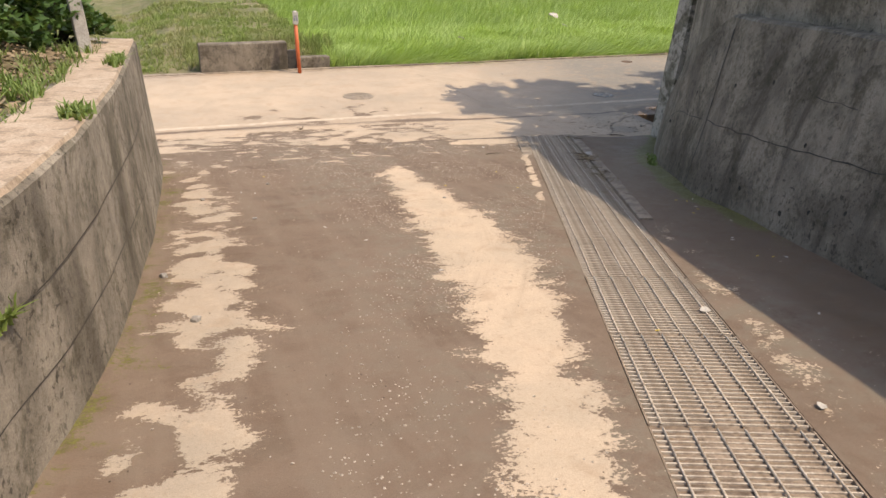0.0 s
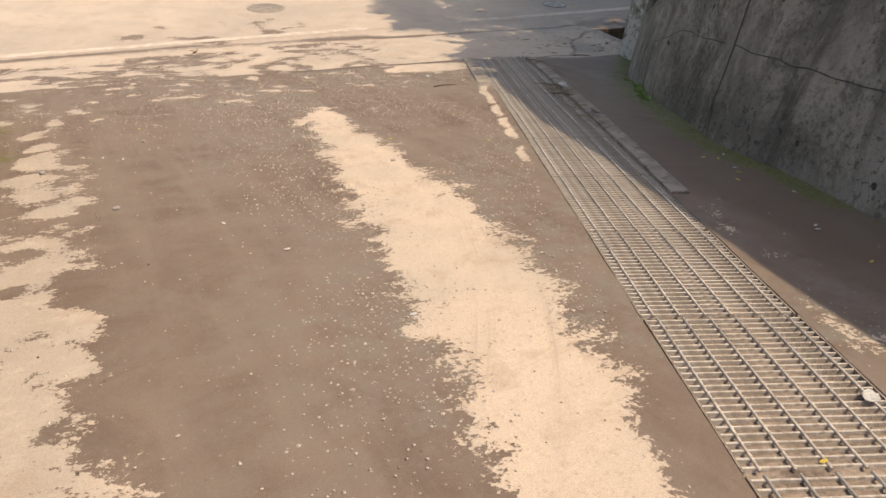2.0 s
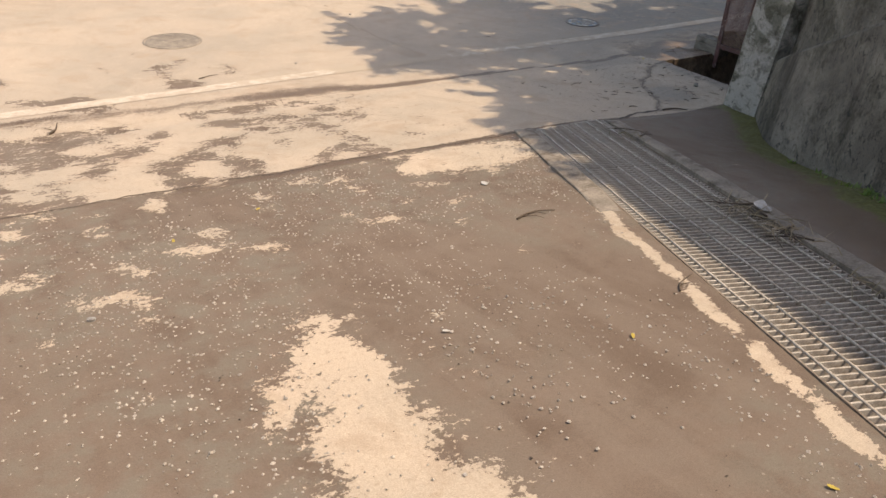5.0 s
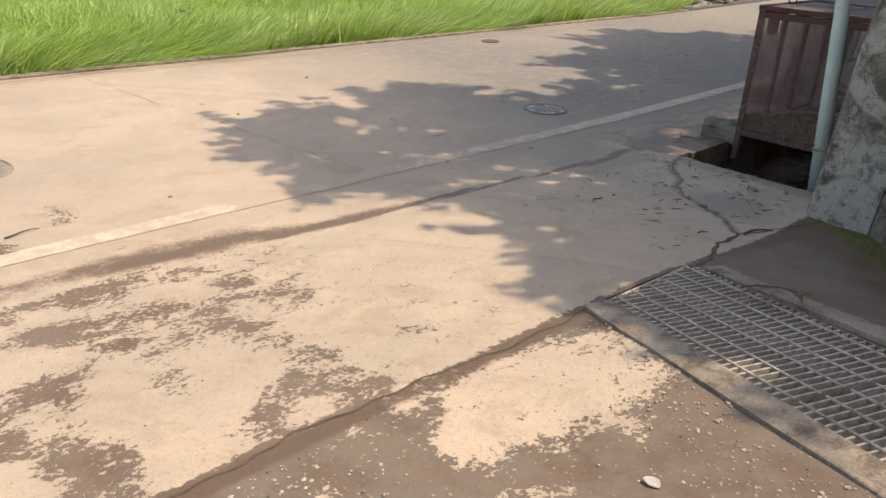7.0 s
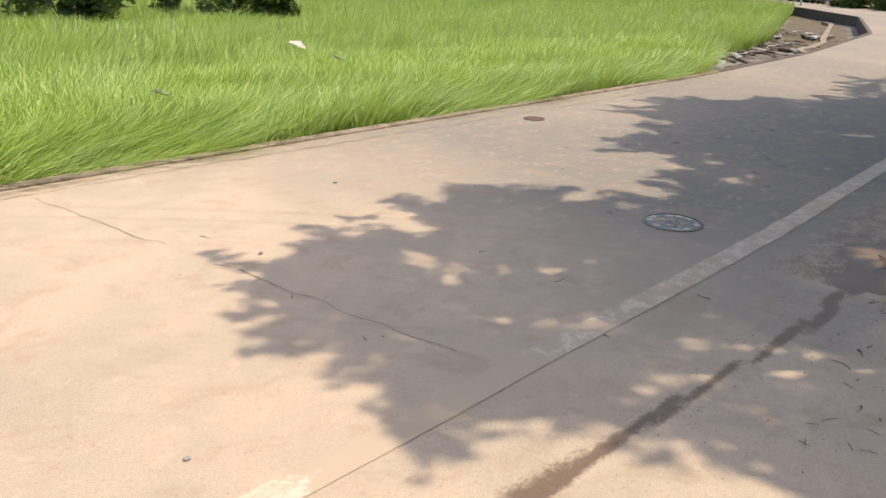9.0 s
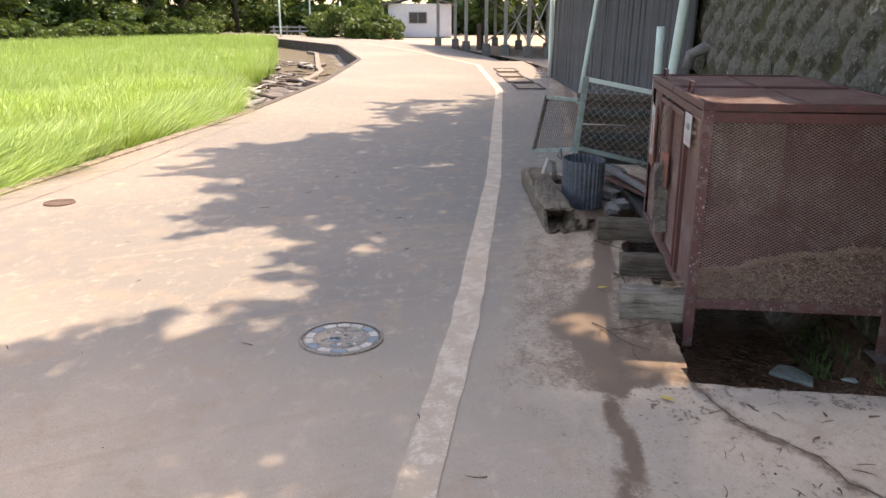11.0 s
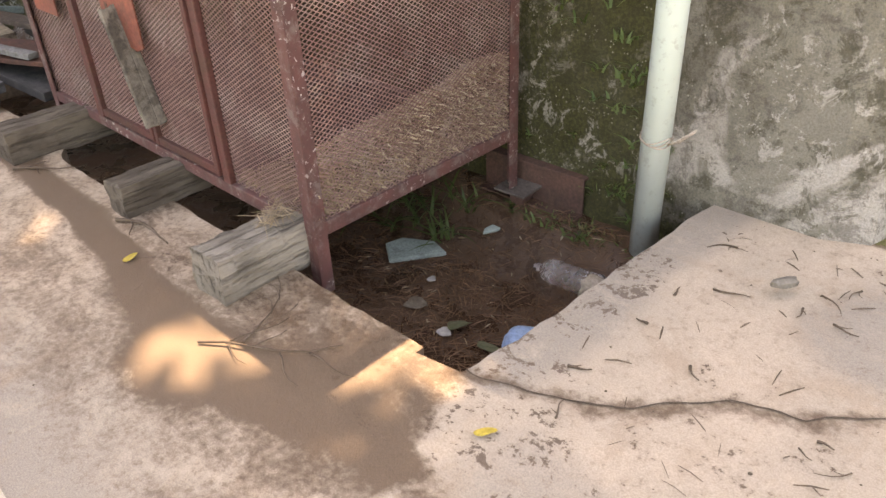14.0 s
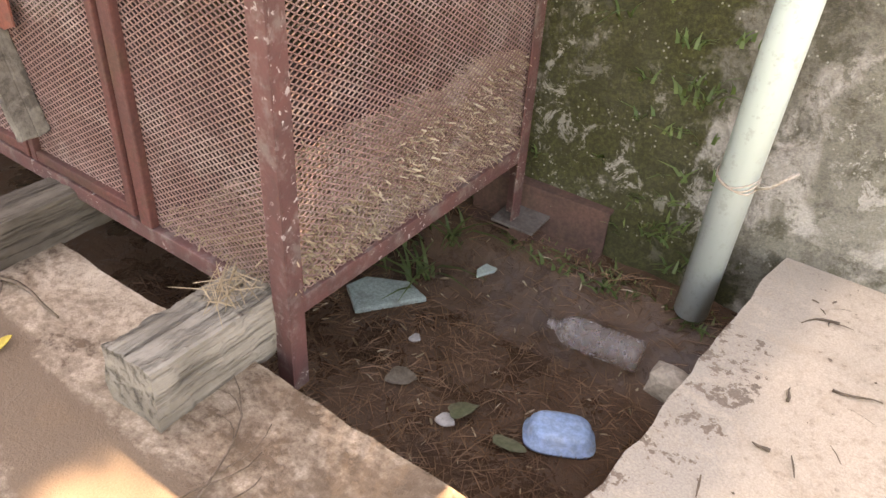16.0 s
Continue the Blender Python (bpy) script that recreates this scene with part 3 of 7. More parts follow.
rows = []
for y in steps(-13.0, 9.2, 0.3):
    b, t, zt, zb = left_base(y), bend(y, (2.7, 9.4), (0.03, 0.13)), left_top(y), land(left_base(y), y) - 0.15
    w = 0.012 * rough_noise(0, y, 1.3, 4.0)
    rows.append([(b + 0.01 + w, y, zb), (b - t * 0.5 + w, y, (zb + zt) / 2), (b - t, y, zt - 0.03), (b - t - 0.03, y, zt), (b - t - 0.55, y, zt - 0.02), (b - t - 0.55, y, zb)])
for ang in (8, 24, 42, 62, 84):
    a = radians(ang)
    cx, cy, r0 = -0.62, 9.22, 0.66
    ring = []
    for k, (off, zf) in enumerate(((0.0, 0), (-0.07, 0.5), (-0.13, 0.985), (-0.16, 1), (-0.60, 0.99), (-0.60, 0))):
        r = r0 + off
        zb, zt = 0.2, left_top(9.3 + r * math.sin(a))
        ring.append((cx + r * math.cos(a), cy + r * math.sin(a), zb + (zt - zb) * zf))
    rows.append(ring)
for x in (-1.2, -4, -12, -60):
    zt = 1.95
    rows.append([(x, 9.9, 0.0), (x, 9.83, 1.0), (x, 9.76, 1.92), (x, 9.73, 1.95), (x, 9.3, 1.94), (x, 9.3, 0.0)])
tagged(loft("wall_left", rows, WALL, closed=True), "streaked grey concrete retaining wall beside the ramp", "wall", kind="structure")

# open formwork joints in the ramp wall
FORM_LINE = simple("formwork_joint", (0.05, 0.043, 0.035), (0.08, 0.068, 0.055), 9, 60, 0.95, 0.004)
for share, lo, hi in ((0.62, 1.0, 9.0), (0.30, 2.0, 9.1)):
    rows = []
    for y in steps(lo, hi, 0.12):
        b, t, zt, zb = left_base(y), bend(y, (2.7, 9.4), (0.03, 0.13)), left_top(y), land(left_base(y), y)
        w = 0.012 * rough_noise(0, y, 1.3, 4.0)
        z, d = zb + (zt - zb) * share + 0.012 * rough_noise(y, 0, 2, 6), 0.003 + 0.003 * abs(rough_noise(y, 1, 5, 2))
        zm = (zb - 0.15 + zt) / 2
        f = lambda zz: b + w - t * (0.5 * (zz - zb + 0.15) / (zm - zb + 0.15) if zz < zm else 0.5 + 0.5 * (zz - zm) / (zt - 0.03 - zm)) + 0.007
        rows.append([(f(z - d), y, z - d), (f(z + d), y, z + d)])
    tagged(loft("trim_form_joint", rows, FORM_LINE), "thin dark formwork joint along the ramp wall", "joint", kind="structure")

# sandy coping on the left wall
rows = []
for y in steps(-13.0, 9.2, 0.25):
    x0 = left_base(y) - bend(y, (2.7, 9.4), (0.03, 0.13)) - 0.02
    z = left_top(y)
    inner = 0.36 + 0.06 * rough_noise(3, y, 1.6, 2.0)
    rows.append([(x0, y, z - 0.012), (x0 - 0.012, y, z + 0.014), (x0 - inner, y, z + 0.02), (x0 - inner - 0.05, y, z - 0.03)])
tagged(loft("trim_coping", rows, COPING, closed=True), "sun-bleached sandy concrete coping on the retaining wall", "coping", kind="structure")


def bank_left(x, y):
    d = left_base(y) - x
    return left_top(min(y, 9.5)) - 0.02 + 0.10 * smooth(0.4, 1.2, d) + 0.25 * max(0.0, d - 1.2) ** 0.7 + 0.05 * rough_noise(x, y, 1.2, 7)


verts, faces = [], []
ds, ys = (0.36, 0.5, 0.7, 0.95, 1.3, 1.8, 2.6, 4, 7, 14, 40), steps(-13, 9.6, 0.3)
for y in ys:
    for d in ds:
        x = left_base(y) - 0.1 - d
        verts.append((x, y, bank_left(x, y)))
n = len(ds)
faces = [(i * n + j, i * n + j + 1, (i + 1) * n + j + 1, (i + 1) * n + j) for i in range(len(ys) - 1) for j in range(n - 1)]
tagged(sheet("ground_bank", verts, faces, SOIL), "earth bank with leaf litter above the wall", "bank", kind="structure")


def right_top(y):
    """Top of the battered wall: it falls to a low end at the road."""
    return bend(y, (-14, 4.05, 6.65, 10.35), (3.9, 2.62, 2.45, 0.42))


def right_face(y, z):
    return right_base(y) + 0.25 * max(0.0, z - land(right_base(y), y)) * bend(y, (6, 10.3), (1, 0.55))


rows, upper = [], []
for y in steps(-13.0, 10.35, 0.15):
    zb, zt = land(right_base(y), y) - 0.2, right_top(y)
    zs = [zb] + [zb + (zt - zb) * k for k in (0.25, 0.5, 0.75)] + [zt - 0.02]
    row = [(right_face(y, z) + 0.015 * rough_noise(y, z, 1.1, 3), y, z) for z in zs]
    row += [(row[-1][0] + 0.03, y, zt), (row[-1][0] + 0.22, y, zt + 0.005), (row[-1][0] + 0.22, y, zb)]
    rows.append(row)
    ux = right_face(y, zt) + 0.12
    top = 4.35 - 0.03 * y + 0.35 * smooth(8.0, 10.0, y)
    upper.append([(ux, y, 0.0), (ux + 0.10 * (top - zt) * 0.5, y, (zt + top) / 2), (ux + 0.10 * (top - zt), y, top), (ux + 0.10 * (top - zt) + 0.4, y, top), (ux + 0.6, y, 0.0)])
tagged(loft("wall_right", rows, WING, closed=True), "battered grey concrete wing wall stained dark by rain", "wall", kind="structure")
UPPER_END = upper[-1]
tagged(loft("wall_right_upper", upper, WALL, closed=True), "upright concrete wall above the wing wall", "wall", kind="structure")

# joints, cracks and form holes in the wing wall
CRACK = simple("wall_crack", (0.045, 0.04, 0.034), (0.07, 0.06, 0.05), 9, 60, 0.95, 0.004)


def face_strip(points, width, seed):
    """A thin dark strip that follows the wing wall's face through (y, z) points."""
    line = []
    for (y0, z0), (y1, z1) in zip(points, points[1:]):
        line += [(y0 + (y1 - y0) * k / 14, z0 + (z1 - z0) * k / 14) for k in range(14)]
    rows = []
    for i, (y, z) in enumerate(line):
        y2, z2 = y + 0.02 * rough_noise(y, z, 5, seed), z + 0.02 * rough_noise(z, y, 5, seed)
        w = width * (0.5 + abs(rough_noise(y, z, 6, seed + 1)))
        dy, dz = line[min(i + 1, len(line) - 1)][0] - line[max(i - 1, 0)][0], line[min(i + 1, len(line) - 1)][1] - line[max(i - 1, 0)][1]
        q = math.hypot(dy, dz)
        ny, nz = -dz / q * w, dy / q * w
        rows.append([(right_face(y2 + sgn * ny, z2 + sgn * nz) + 0.015 * rough_noise(y2, z2, 1.1, 3) - 0.005, y2 + sgn * ny, z2 + sgn * nz) for sgn in (-1, 0, 1)])
    return tagged(loft("trim_wall_crack", rows, CRACK), "dark open joint in the wing wall", "crack", kind="structure")


face_strip([(6.25, 0.80), (6.31, 1.47), (6.45, 2.40)], 0.016, 1.0)
face_strip([(6.31, 1.47), (5.6, 1.55), (4.93, 1.63), (4.0, 1.78), (2.5, 1.98)], 0.006, 2.0)
face_strip([(8.3, 0.9), (7.3, 1.3), (6.4, 1.45)], 0.005, 4.0)
face_strip([(4.6, 2.1), (4.0, 2.14)], 0.004, 5.0)
rnd = random.Random(2)
for y, z in ((4.49, 1.74), (5.3, 2.05), (5.9, 1.9), (4.46, 1.21), (5.2, 1.15), (3.7, 1.5), (3.6, 2.2), (6.9, 1.6), (7.6, 1.1), (4.1, 1.35)):
    bm = bmesh.new()
    bmesh.ops.create_icosphere(bm, subdivisions=2, radius=1)
    for v in bm.verts:
        v.co = Vector((v.co.x * 0.006, v.co.y * 0.016, v.co.z * rnd.uniform(0.018, 0.03)))
    o = part("form_hole", bm, CRACK)
    o.location = (right_face(y, z) + 0.015 * rough_noise(y, z, 1.1, 3), y, z)
    o.parent = bpy.data.objects["wall_right"]

# wall beside the road, behind the cage: mossy concrete, then boards further on
BACK_X = (7.6, 9, 12, 14, 20, 26.2, 36)
BACK_Y = (10.60, 10.62, 10.66, 10.80, 11.55, 12.35, 12.2)


def back_y(x):
    return bend(x, BACK_X, BACK_Y)


rows = []
for x, y, bx, by in ((7.60, 10.15, 8.3, 9.95), (7.615, 10.38, 8.2, 9.97), (7.66, 10.54, 8.1, 9.98)):
    rows.append([(x + 0.05 * z, y - 0.06 * z + 0.02 * rough_noise(x, z, 1.4, 8), z) for z in (-0.6, -0.1, 0.3, 0.7, 1.1, 1.6, 2.2, 3.0, 4.1)] + [(bx, by, 4.1), (bx, by, -0.6)])
for x in steps(7.80, 16.0, 0.2):
    y = back_y(x)
    rows.append([(x, y - 0.08 * z + 0.02 * rough_noise(x, z, 1.4, 8), z) for z in (-0.6, -0.1, 0.3, 0.7, 1.1, 1.6, 2.2, 3.0, 4.1)] + [(x, y - 0.6, 4.1), (x, y - 0.3, -0.6)])
tagged(loft("wall_back", rows, WALL_MOSS, closed=True), "damp concrete wall grown over with moss and pale lichen", "wall", kind="structure")

# top of the bank behind the walls
verts = []
faces = []
xs, ys = steps(3, 40, 1.5), steps(-14, 10.2, 1.2)
for x in xs:
    for y in ys:
        edge = right_face(y, right_top(y)) + 0.5
        xx = max(x, edge)
        verts.append((xx, min(y, back_y(xx) - 0.5), 4.02 + 0.15 * max(0.0, xx - edge) + 0.25 * rough_noise(xx, y, 0.6, 1)))
n = len(ys)
faces = [(i * n + j, (i + 1) * n + j, (i + 1) * n + j + 1, i * n + j + 1) for i in range(len(xs) - 1) for j in range(n - 1)]
tagged(sheet("ground_bank_top", verts, faces, SOIL), "overgrown soil on top of the bank", "bank", kind="structure")

# pit beside the road: muddy floor with a skin of dark water and litter
n_ = Nodes("pit_sludge")
a_, b_ = n_.noise(5, 5, 0.7, 0.5), n_.noise(60, 4, 0.7)
col_ = n_.mix(n_.ramp(a_, 0.35, 0.65), (0.062, 0.033, 0.020), (0.125, 0.068, 0.040))
col_ = n_.mix(n_.ramp(b_, 0.5, 0.75), col_, (0.10, 0.06, 0.035))
SLUDGE = n_.done(col_, n_.mix(n_.ramp(a_, 0.45, 0.6), (0.25, 0.25, 0.25), (0.7, 0.7, 0.7)), b_, 0.6, 0.01)


def pit_floor(x, y):
    return -0.40 + 0.02 * rough_noise(x, y, 2.0, 3) + 0.012 * rough_noise(x, y, 9, 3) + 0.20 * smooth(0.34, 0.08, y - 10.64)


bm = bmesh.new()
bmesh.ops.create_grid(bm, x_segments=90, y_segments=26, size=1)
for v in bm.verts:
    x, y = 11.0 + 3.0 * v.co.x, 11.2 + 0.75 * v.co.y
    v.co = (x, y, pit_floor(x, y))
tagged(part("ground_pit", bm, SLUDGE), "dark wet sludge with rotting straw in the drain pit", "pit floor", kind="structure")


# ---- drain grating along the ramp ----
def ramp_plane(s, w, up=0.0):
    """The place on the ramp s metres up the grating and w across it."""
    p = GA + GU * s + GW * w
    return Vector((p.x, p.y, land(p.x, p.y) + up))


def ramp_pose(s, w, up=0.0):
    o = ramp_plane(s, w, up)
    ax, ay = (ramp_plane(s + 0.5, w, up) - o).normalized(), (ramp_plane(s, w + 0.5, up) - o).normalized()
    az = ay.cross(ax)
    if az.z < 0:
        az = -az
    return Matrix(((ax.x, ay.x, az.x, o.x), (ax.y, ay.y, az.y, o.y), (ax.z, ay.z, az.z, o.z), (0, 0, 0, 1)))


bm = bmesh.new()
box(bm, -0.0045, 0.0045, 0.0, G_WIDE, -0.032, 0.0)
BEARER = mesh_of("bearing_bar", bm, STEEL)
bm = bmesh.new()
tube(bm, [(0.0, 0, 0.001), (0.5, 0, 0.0025), (0.996, 0, 0.001)], 0.0055, 6)
ROD = mesh_of("cross_rod", bm, STEEL)
bm = bmesh.new()
box(bm, 0.0, 0.996, -0.004, 0.004, -0.034, 0.002)
EDGE = mesh_of("edge_bar", bm, simple("silt_caked_steel", (0.25, 0.185, 0.135), (0.34, 0.265, 0.20), 9, 90, 0.9, 0.003, (0.15, 0.105, 0.075), 0.6))
PITCH = 0.0415
ROD_GAP = G_WIDE / 6.0


def grating_panel():
    g = tagged(new("drain_grating"), "galvanised steel drain grating dulled by silt", "grating", "gratings along the ramp")
    for k in range(24):
        o = new("bearing_bar", BEARER)
        o.parent, o.location = g, (0.02 + PITCH * k, 0, random.uniform(-0.002, 0.001))
    for k in range(6):
        o = new("cross_rod", ROD)
        o.parent, o.location = g, (0, ROD_GAP * (k + 0.5), 0)
    for y in (0.002, G_WIDE - 0.002):
        o = new("edge_bar", EDGE)
        o.parent, o.location = g, (0, y, 0)
    return g


panel = grating_panel()
panel.matrix_world = ramp_pose(0.01, 0.0)
for k in range(1, 11):
    copy_thing(panel, ramp_pose(0.01 + 1.004 * k, 0.0, random.uniform(-0.004, 0.002)) @ pose(0, 0, 0, 0, 0, random.uniform(-0.25, 0.25)))
# the skewed end piece at the apron
g = tagged(new("drain_grating"), "short skewed end piece of the drain grating", "grating", "gratings along the ramp")
def skew(w):
    """How far past the last full panel the skewed edge lies, w across."""
    return (10.485 - GA.y - GW.y * w) / GU.y


for k in range(7):
    w0 = next((w for w in steps(0, G_WIDE, 0.01) if skew(w) < -0.025 - PITCH * k - 0.008), None)
    if w0 is None or w0 > G_WIDE - 0.03:
        continue
    bm = bmesh.new()
    box(bm, -0.0045, 0.0045, w0, G_WIDE, -0.032, 0.0)
    o = part("bearing_bar", bm, STEEL, g)
    o.location.x = -0.025 - PITCH * k
for k in range(6):
    w0 = ROD_GAP * (k + 0.5)
    if skew(w0) < -0.02:
        bm = bmesh.new()
        tube(bm, [(0, w0, 0.001), (skew(w0) + 0.006, w0, 0.001)], 0.0055, 6)
        part("cross_rod", bm, STEEL, g)
bm = bmesh.new()
tube(bm, [(min(0, skew(w)) + 0.002, w, -0.008) for w in steps(0, G_WIDE, 0.06)], 0.009, 6)
part("end_bar", bm, STEEL, g)
g.matrix_world = ramp_pose(0.0, 0.0)

# channel under the grating, filled with silt at its upper end
rows = []
for s in steps(-0.32, 11.7, 0.2):
    fill = bend(s, (0, 1.5, 3, 4.5, 6, 7.5, 9, 14), (-0.24, -0.21, -0.13, -0.045, -0.018, -0.012, -0.008, -0.006))
    rows.append([ramp_plane(s, -0.012, -0.03), ramp_plane(s, -0.012, fill - 0.01)] + [ramp_plane(s, G_WIDE * k / 5, fill + 0.012 * rough_noise(s, k, 1.3, 2)) for k in range(1, 5)] + [ramp_plane(s, G_WIDE + 0.012, fill - 0.01), ramp_plane(s, G_WIDE + 0.012, -0.03)])
CHANNEL = simple("channel_silt", (0.22, 0.16, 0.115), (0.34, 0.26, 0.195), 6, 50, 0.95, 0.012, (0.08, 0.055, 0.04), 0.6)
tagged(loft("trim_channel", rows, CHANNEL), "drain channel choked with grey-brown silt", "drain channel", kind="structure")

# concrete rims beside the grating
for a, b, s0 in ((-0.15, -0.008, -0.02), (G_WIDE + 0.008, G_WIDE + 0.125, -0.25)):
    rows = []
    for s in steps(s0, 5.4, 0.12):
        wob = 0.012 * rough_noise(s, a, 2.5, 3)
        lift = (0.004 + 0.018 * smooth(6.0, 4.5, s)) if a > 0 else 0.014 - 0.034 * smooth(1.1, 2.4, s)
        rows.append([ramp_plane(s, a + (wob if a < 0 else 0), -0.04), ramp_plane(s, a + (wob if a < 0 else 0), lift), ramp_plane(s, a + 0.012, lift + 0.004), ramp_plane(s, b - 0.012, lift + 0.004), ramp_plane(s, b + (wob if a > 0 else 0), lift), ramp_plane(s, b, -0.06)])
    tagged(loft("trim_rim", rows, KERB, closed=True), "worn concrete rim beside the drain grating", "rim", kind="structure")

# ---- road paint, joints and cracks ----
n_ = Nodes("worn_road_paint")
wear = n_.math("ADD", n_.noise(7, 6, 0.75, 0.4), n_.math("MULTIPLY", n_.noise(50, 4, 0.7), 0.35))
gone_ = n_.ramp(n_.math("ADD", n_.attr("silt_shade"), n_.math("MULTIPLY", n_.math("SUBTRACT", wear, 0.65), 1.6)), 0.35, 0.7)
n_.done(n_.mix(gone_, n_.mix(n_.ramp(wear, 0.55, 0.75), (0.50, 0.42, 0.335), (0.41, 0.325, 0.245)), (0.385, 0.305, 0.225)), 0.9, wear, 0.4, 0.003)
PAINT = n_.mat
LINE_X = (-60, 3.8, 8.8, 12.85, 22.45, 31.5, 42, 52, 66, 84)
LINE_Y = (12.90, 12.92, 12.89, 13.01, 13.55, 14.83, 18.7, 23.4, 33.0, 52)
rows = []
for x in steps(-20, 24, 0.10) + steps(24.3, 70, 0.8):
    y = bend(x, LINE_X, LINE_Y)
    e = 0.008 * rough_noise(x, 0, 5, 2)
    rows.append([(x, y + d, 0.004 * rough_noise(x, y + d, 0.8, 2) + 0.0035) for d in (0.075 + e, 0.03, -0.03, -(0.075 - e))])
line = loft("trim_edge_line", rows, PAINT)
# silt hides the paint; from x 5.7 to 8 shade is painted as fading too
line.data.attributes.new("silt_shade", "FLOAT", "POINT").data.foreach_set("value", [bend(v.co.x, (3, 4.7, 5.0, 5.7, 6.2, 8.0, 9.0), (0.25, 0.3, 1.0, 1.0, 0.55, 0.5, 0.1)) for v in line.data.vertices])
tagged(line, "worn white edge line half buried in silt, shaded stretch painted fainter", "road line", kind="structure")

DARK = simple("damp_crack", (0.09, 0.062, 0.043), (0.125, 0.088, 0.062), 9, 60, 0.8, 0.004)


def crack(name, pts, width, z=0.004, label="dark crack in the concrete", step=0.025, seed=1.0, height=None):
    """A ragged dark crack through points."""
    pts = [Vector((*p, 0)) for p in pts]
    line = []
    for a, b in zip(pts, pts[1:]):
        n = max(1, int((b - a).length / step))
        line += [a.lerp(b, k / n) for k in range(n)]
    line.append(pts[-1])
    rows = []
    for i, p in enumerate(line):
        d = (line[min(i + 1, len(line) - 1)] - line[max(i - 1, 0)]).normalized()
        side = Vector((-d.y, d.x, 0))
        p = p + side * (0.035 * rough_noise(p.x, p.y, 4, seed) + 0.02 * rough_noise(p.x, p.y, 13, seed))
        w = width * (0.55 + 0.9 * abs(rough_noise(p.x, p.y, 6, seed + 2)))
        h = (height or land)(p.x, p.y) + z + 0.006 * rough_noise(p.x, p.y, 1.7, 9.0) + 0.003 * rough_noise(p.x, p.y, 7, 2.0)
        rows.append([(p.x + side.x * w, p.y + side.y * w, h), (p.x, p.y, h), (p.x - side.x * w, p.y - side.y * w, h)])
    return tagged(loft(name, rows, DARK), label, "crack", kind="structure")


crack("trim_crack", CRACK_LINE, 0.0035, 0.003)
crack("trim_joint", [(1.0, 10.53), (3.0, 10.52), (5.3, 10.47)], 0.006, 0.003, "damp joint between ramp and apron", seed=4.0)
crack("trim_joint", [(6.93, 10.67), (7.5, 10.45), (7.85, 10.42)], 0.006, 0.003, "joint in the concrete apron", seed=5.0)
crack("trim_joint", [(6.1, 10.47), (6.93, 10.67)], 0.018, 0.003, "joint packed with damp soil", seed=6.0)
crack("trim_road_joint", [(5.45, 17.1), (5.75, 14.7), (5.9, 13.2)], 0.003, 0.003, "fine joint across the road", seed=7.0)
crack("trim_road_joint", [(-6, 17.12), (2, 17.1), (7, 17.1), (13, 16.95), (17, 17.1)], 0.005, 0.006, "joint along the far edge of the road", seed=8.0, height=lambda x, y: 0.0)


# ---- manhole covers ----
def disc(bm, r, z0, z1, sides=40, inner=0.0, bevel=0.003):
    prof = [(inner, z0), (r, z0), (r, z1 - bevel), (r - bevel, z1), (inner + bevel * (inner > 0), z1)]
    for k in range(sides):
        a, b = 2 * math.pi * k / sides, 2 * math.pi * (k + 1) / sides
        for (r0, h0), (r1, h1) in zip(prof, prof[1:]):
            vs = [Vector((r0 * math.cos(a), r0 * math.sin(a), h0)), Vector((r1 * math.cos(a), r1 * math.sin(a), h1)), Vector((r1 * math.cos(b), r1 * math.sin(b), h1)), Vector((r0 * math.cos(b), r0 * math.sin(b), h0))]
            if r0 == 0:
                vs = vs[:3]
            elif r1 == 0:
                vs = [vs[0], vs[1], vs[3]]
            bm.faces.new([bm.verts.new(v) for v in vs])
    bmesh.ops.remove_doubles(bm, verts=bm.verts, dist=1e-5)


IRON = simple("dusty_iron", (0.26, 0.225, 0.19), (0.33, 0.28, 0.23), 12, 110, 0.75, 0.003, (0.09, 0.075, 0.065), 0.6, 0.2)
CREAM = simple("cream_enamel", (0.52, 0.49, 0.43), (0.42, 0.38, 0.32), 14, 120, 0.6, 0.002)
BLUE = simple("blue_enamel", (0.15, 0.22, 0.28), (0.20, 0.25, 0.28), 14, 120, 0.6, 0.002)
TEAL = simple("green_enamel", (0.12, 0.19, 0.16), (0.18, 0.21, 0.18), 14, 120, 0.6, 0.002)


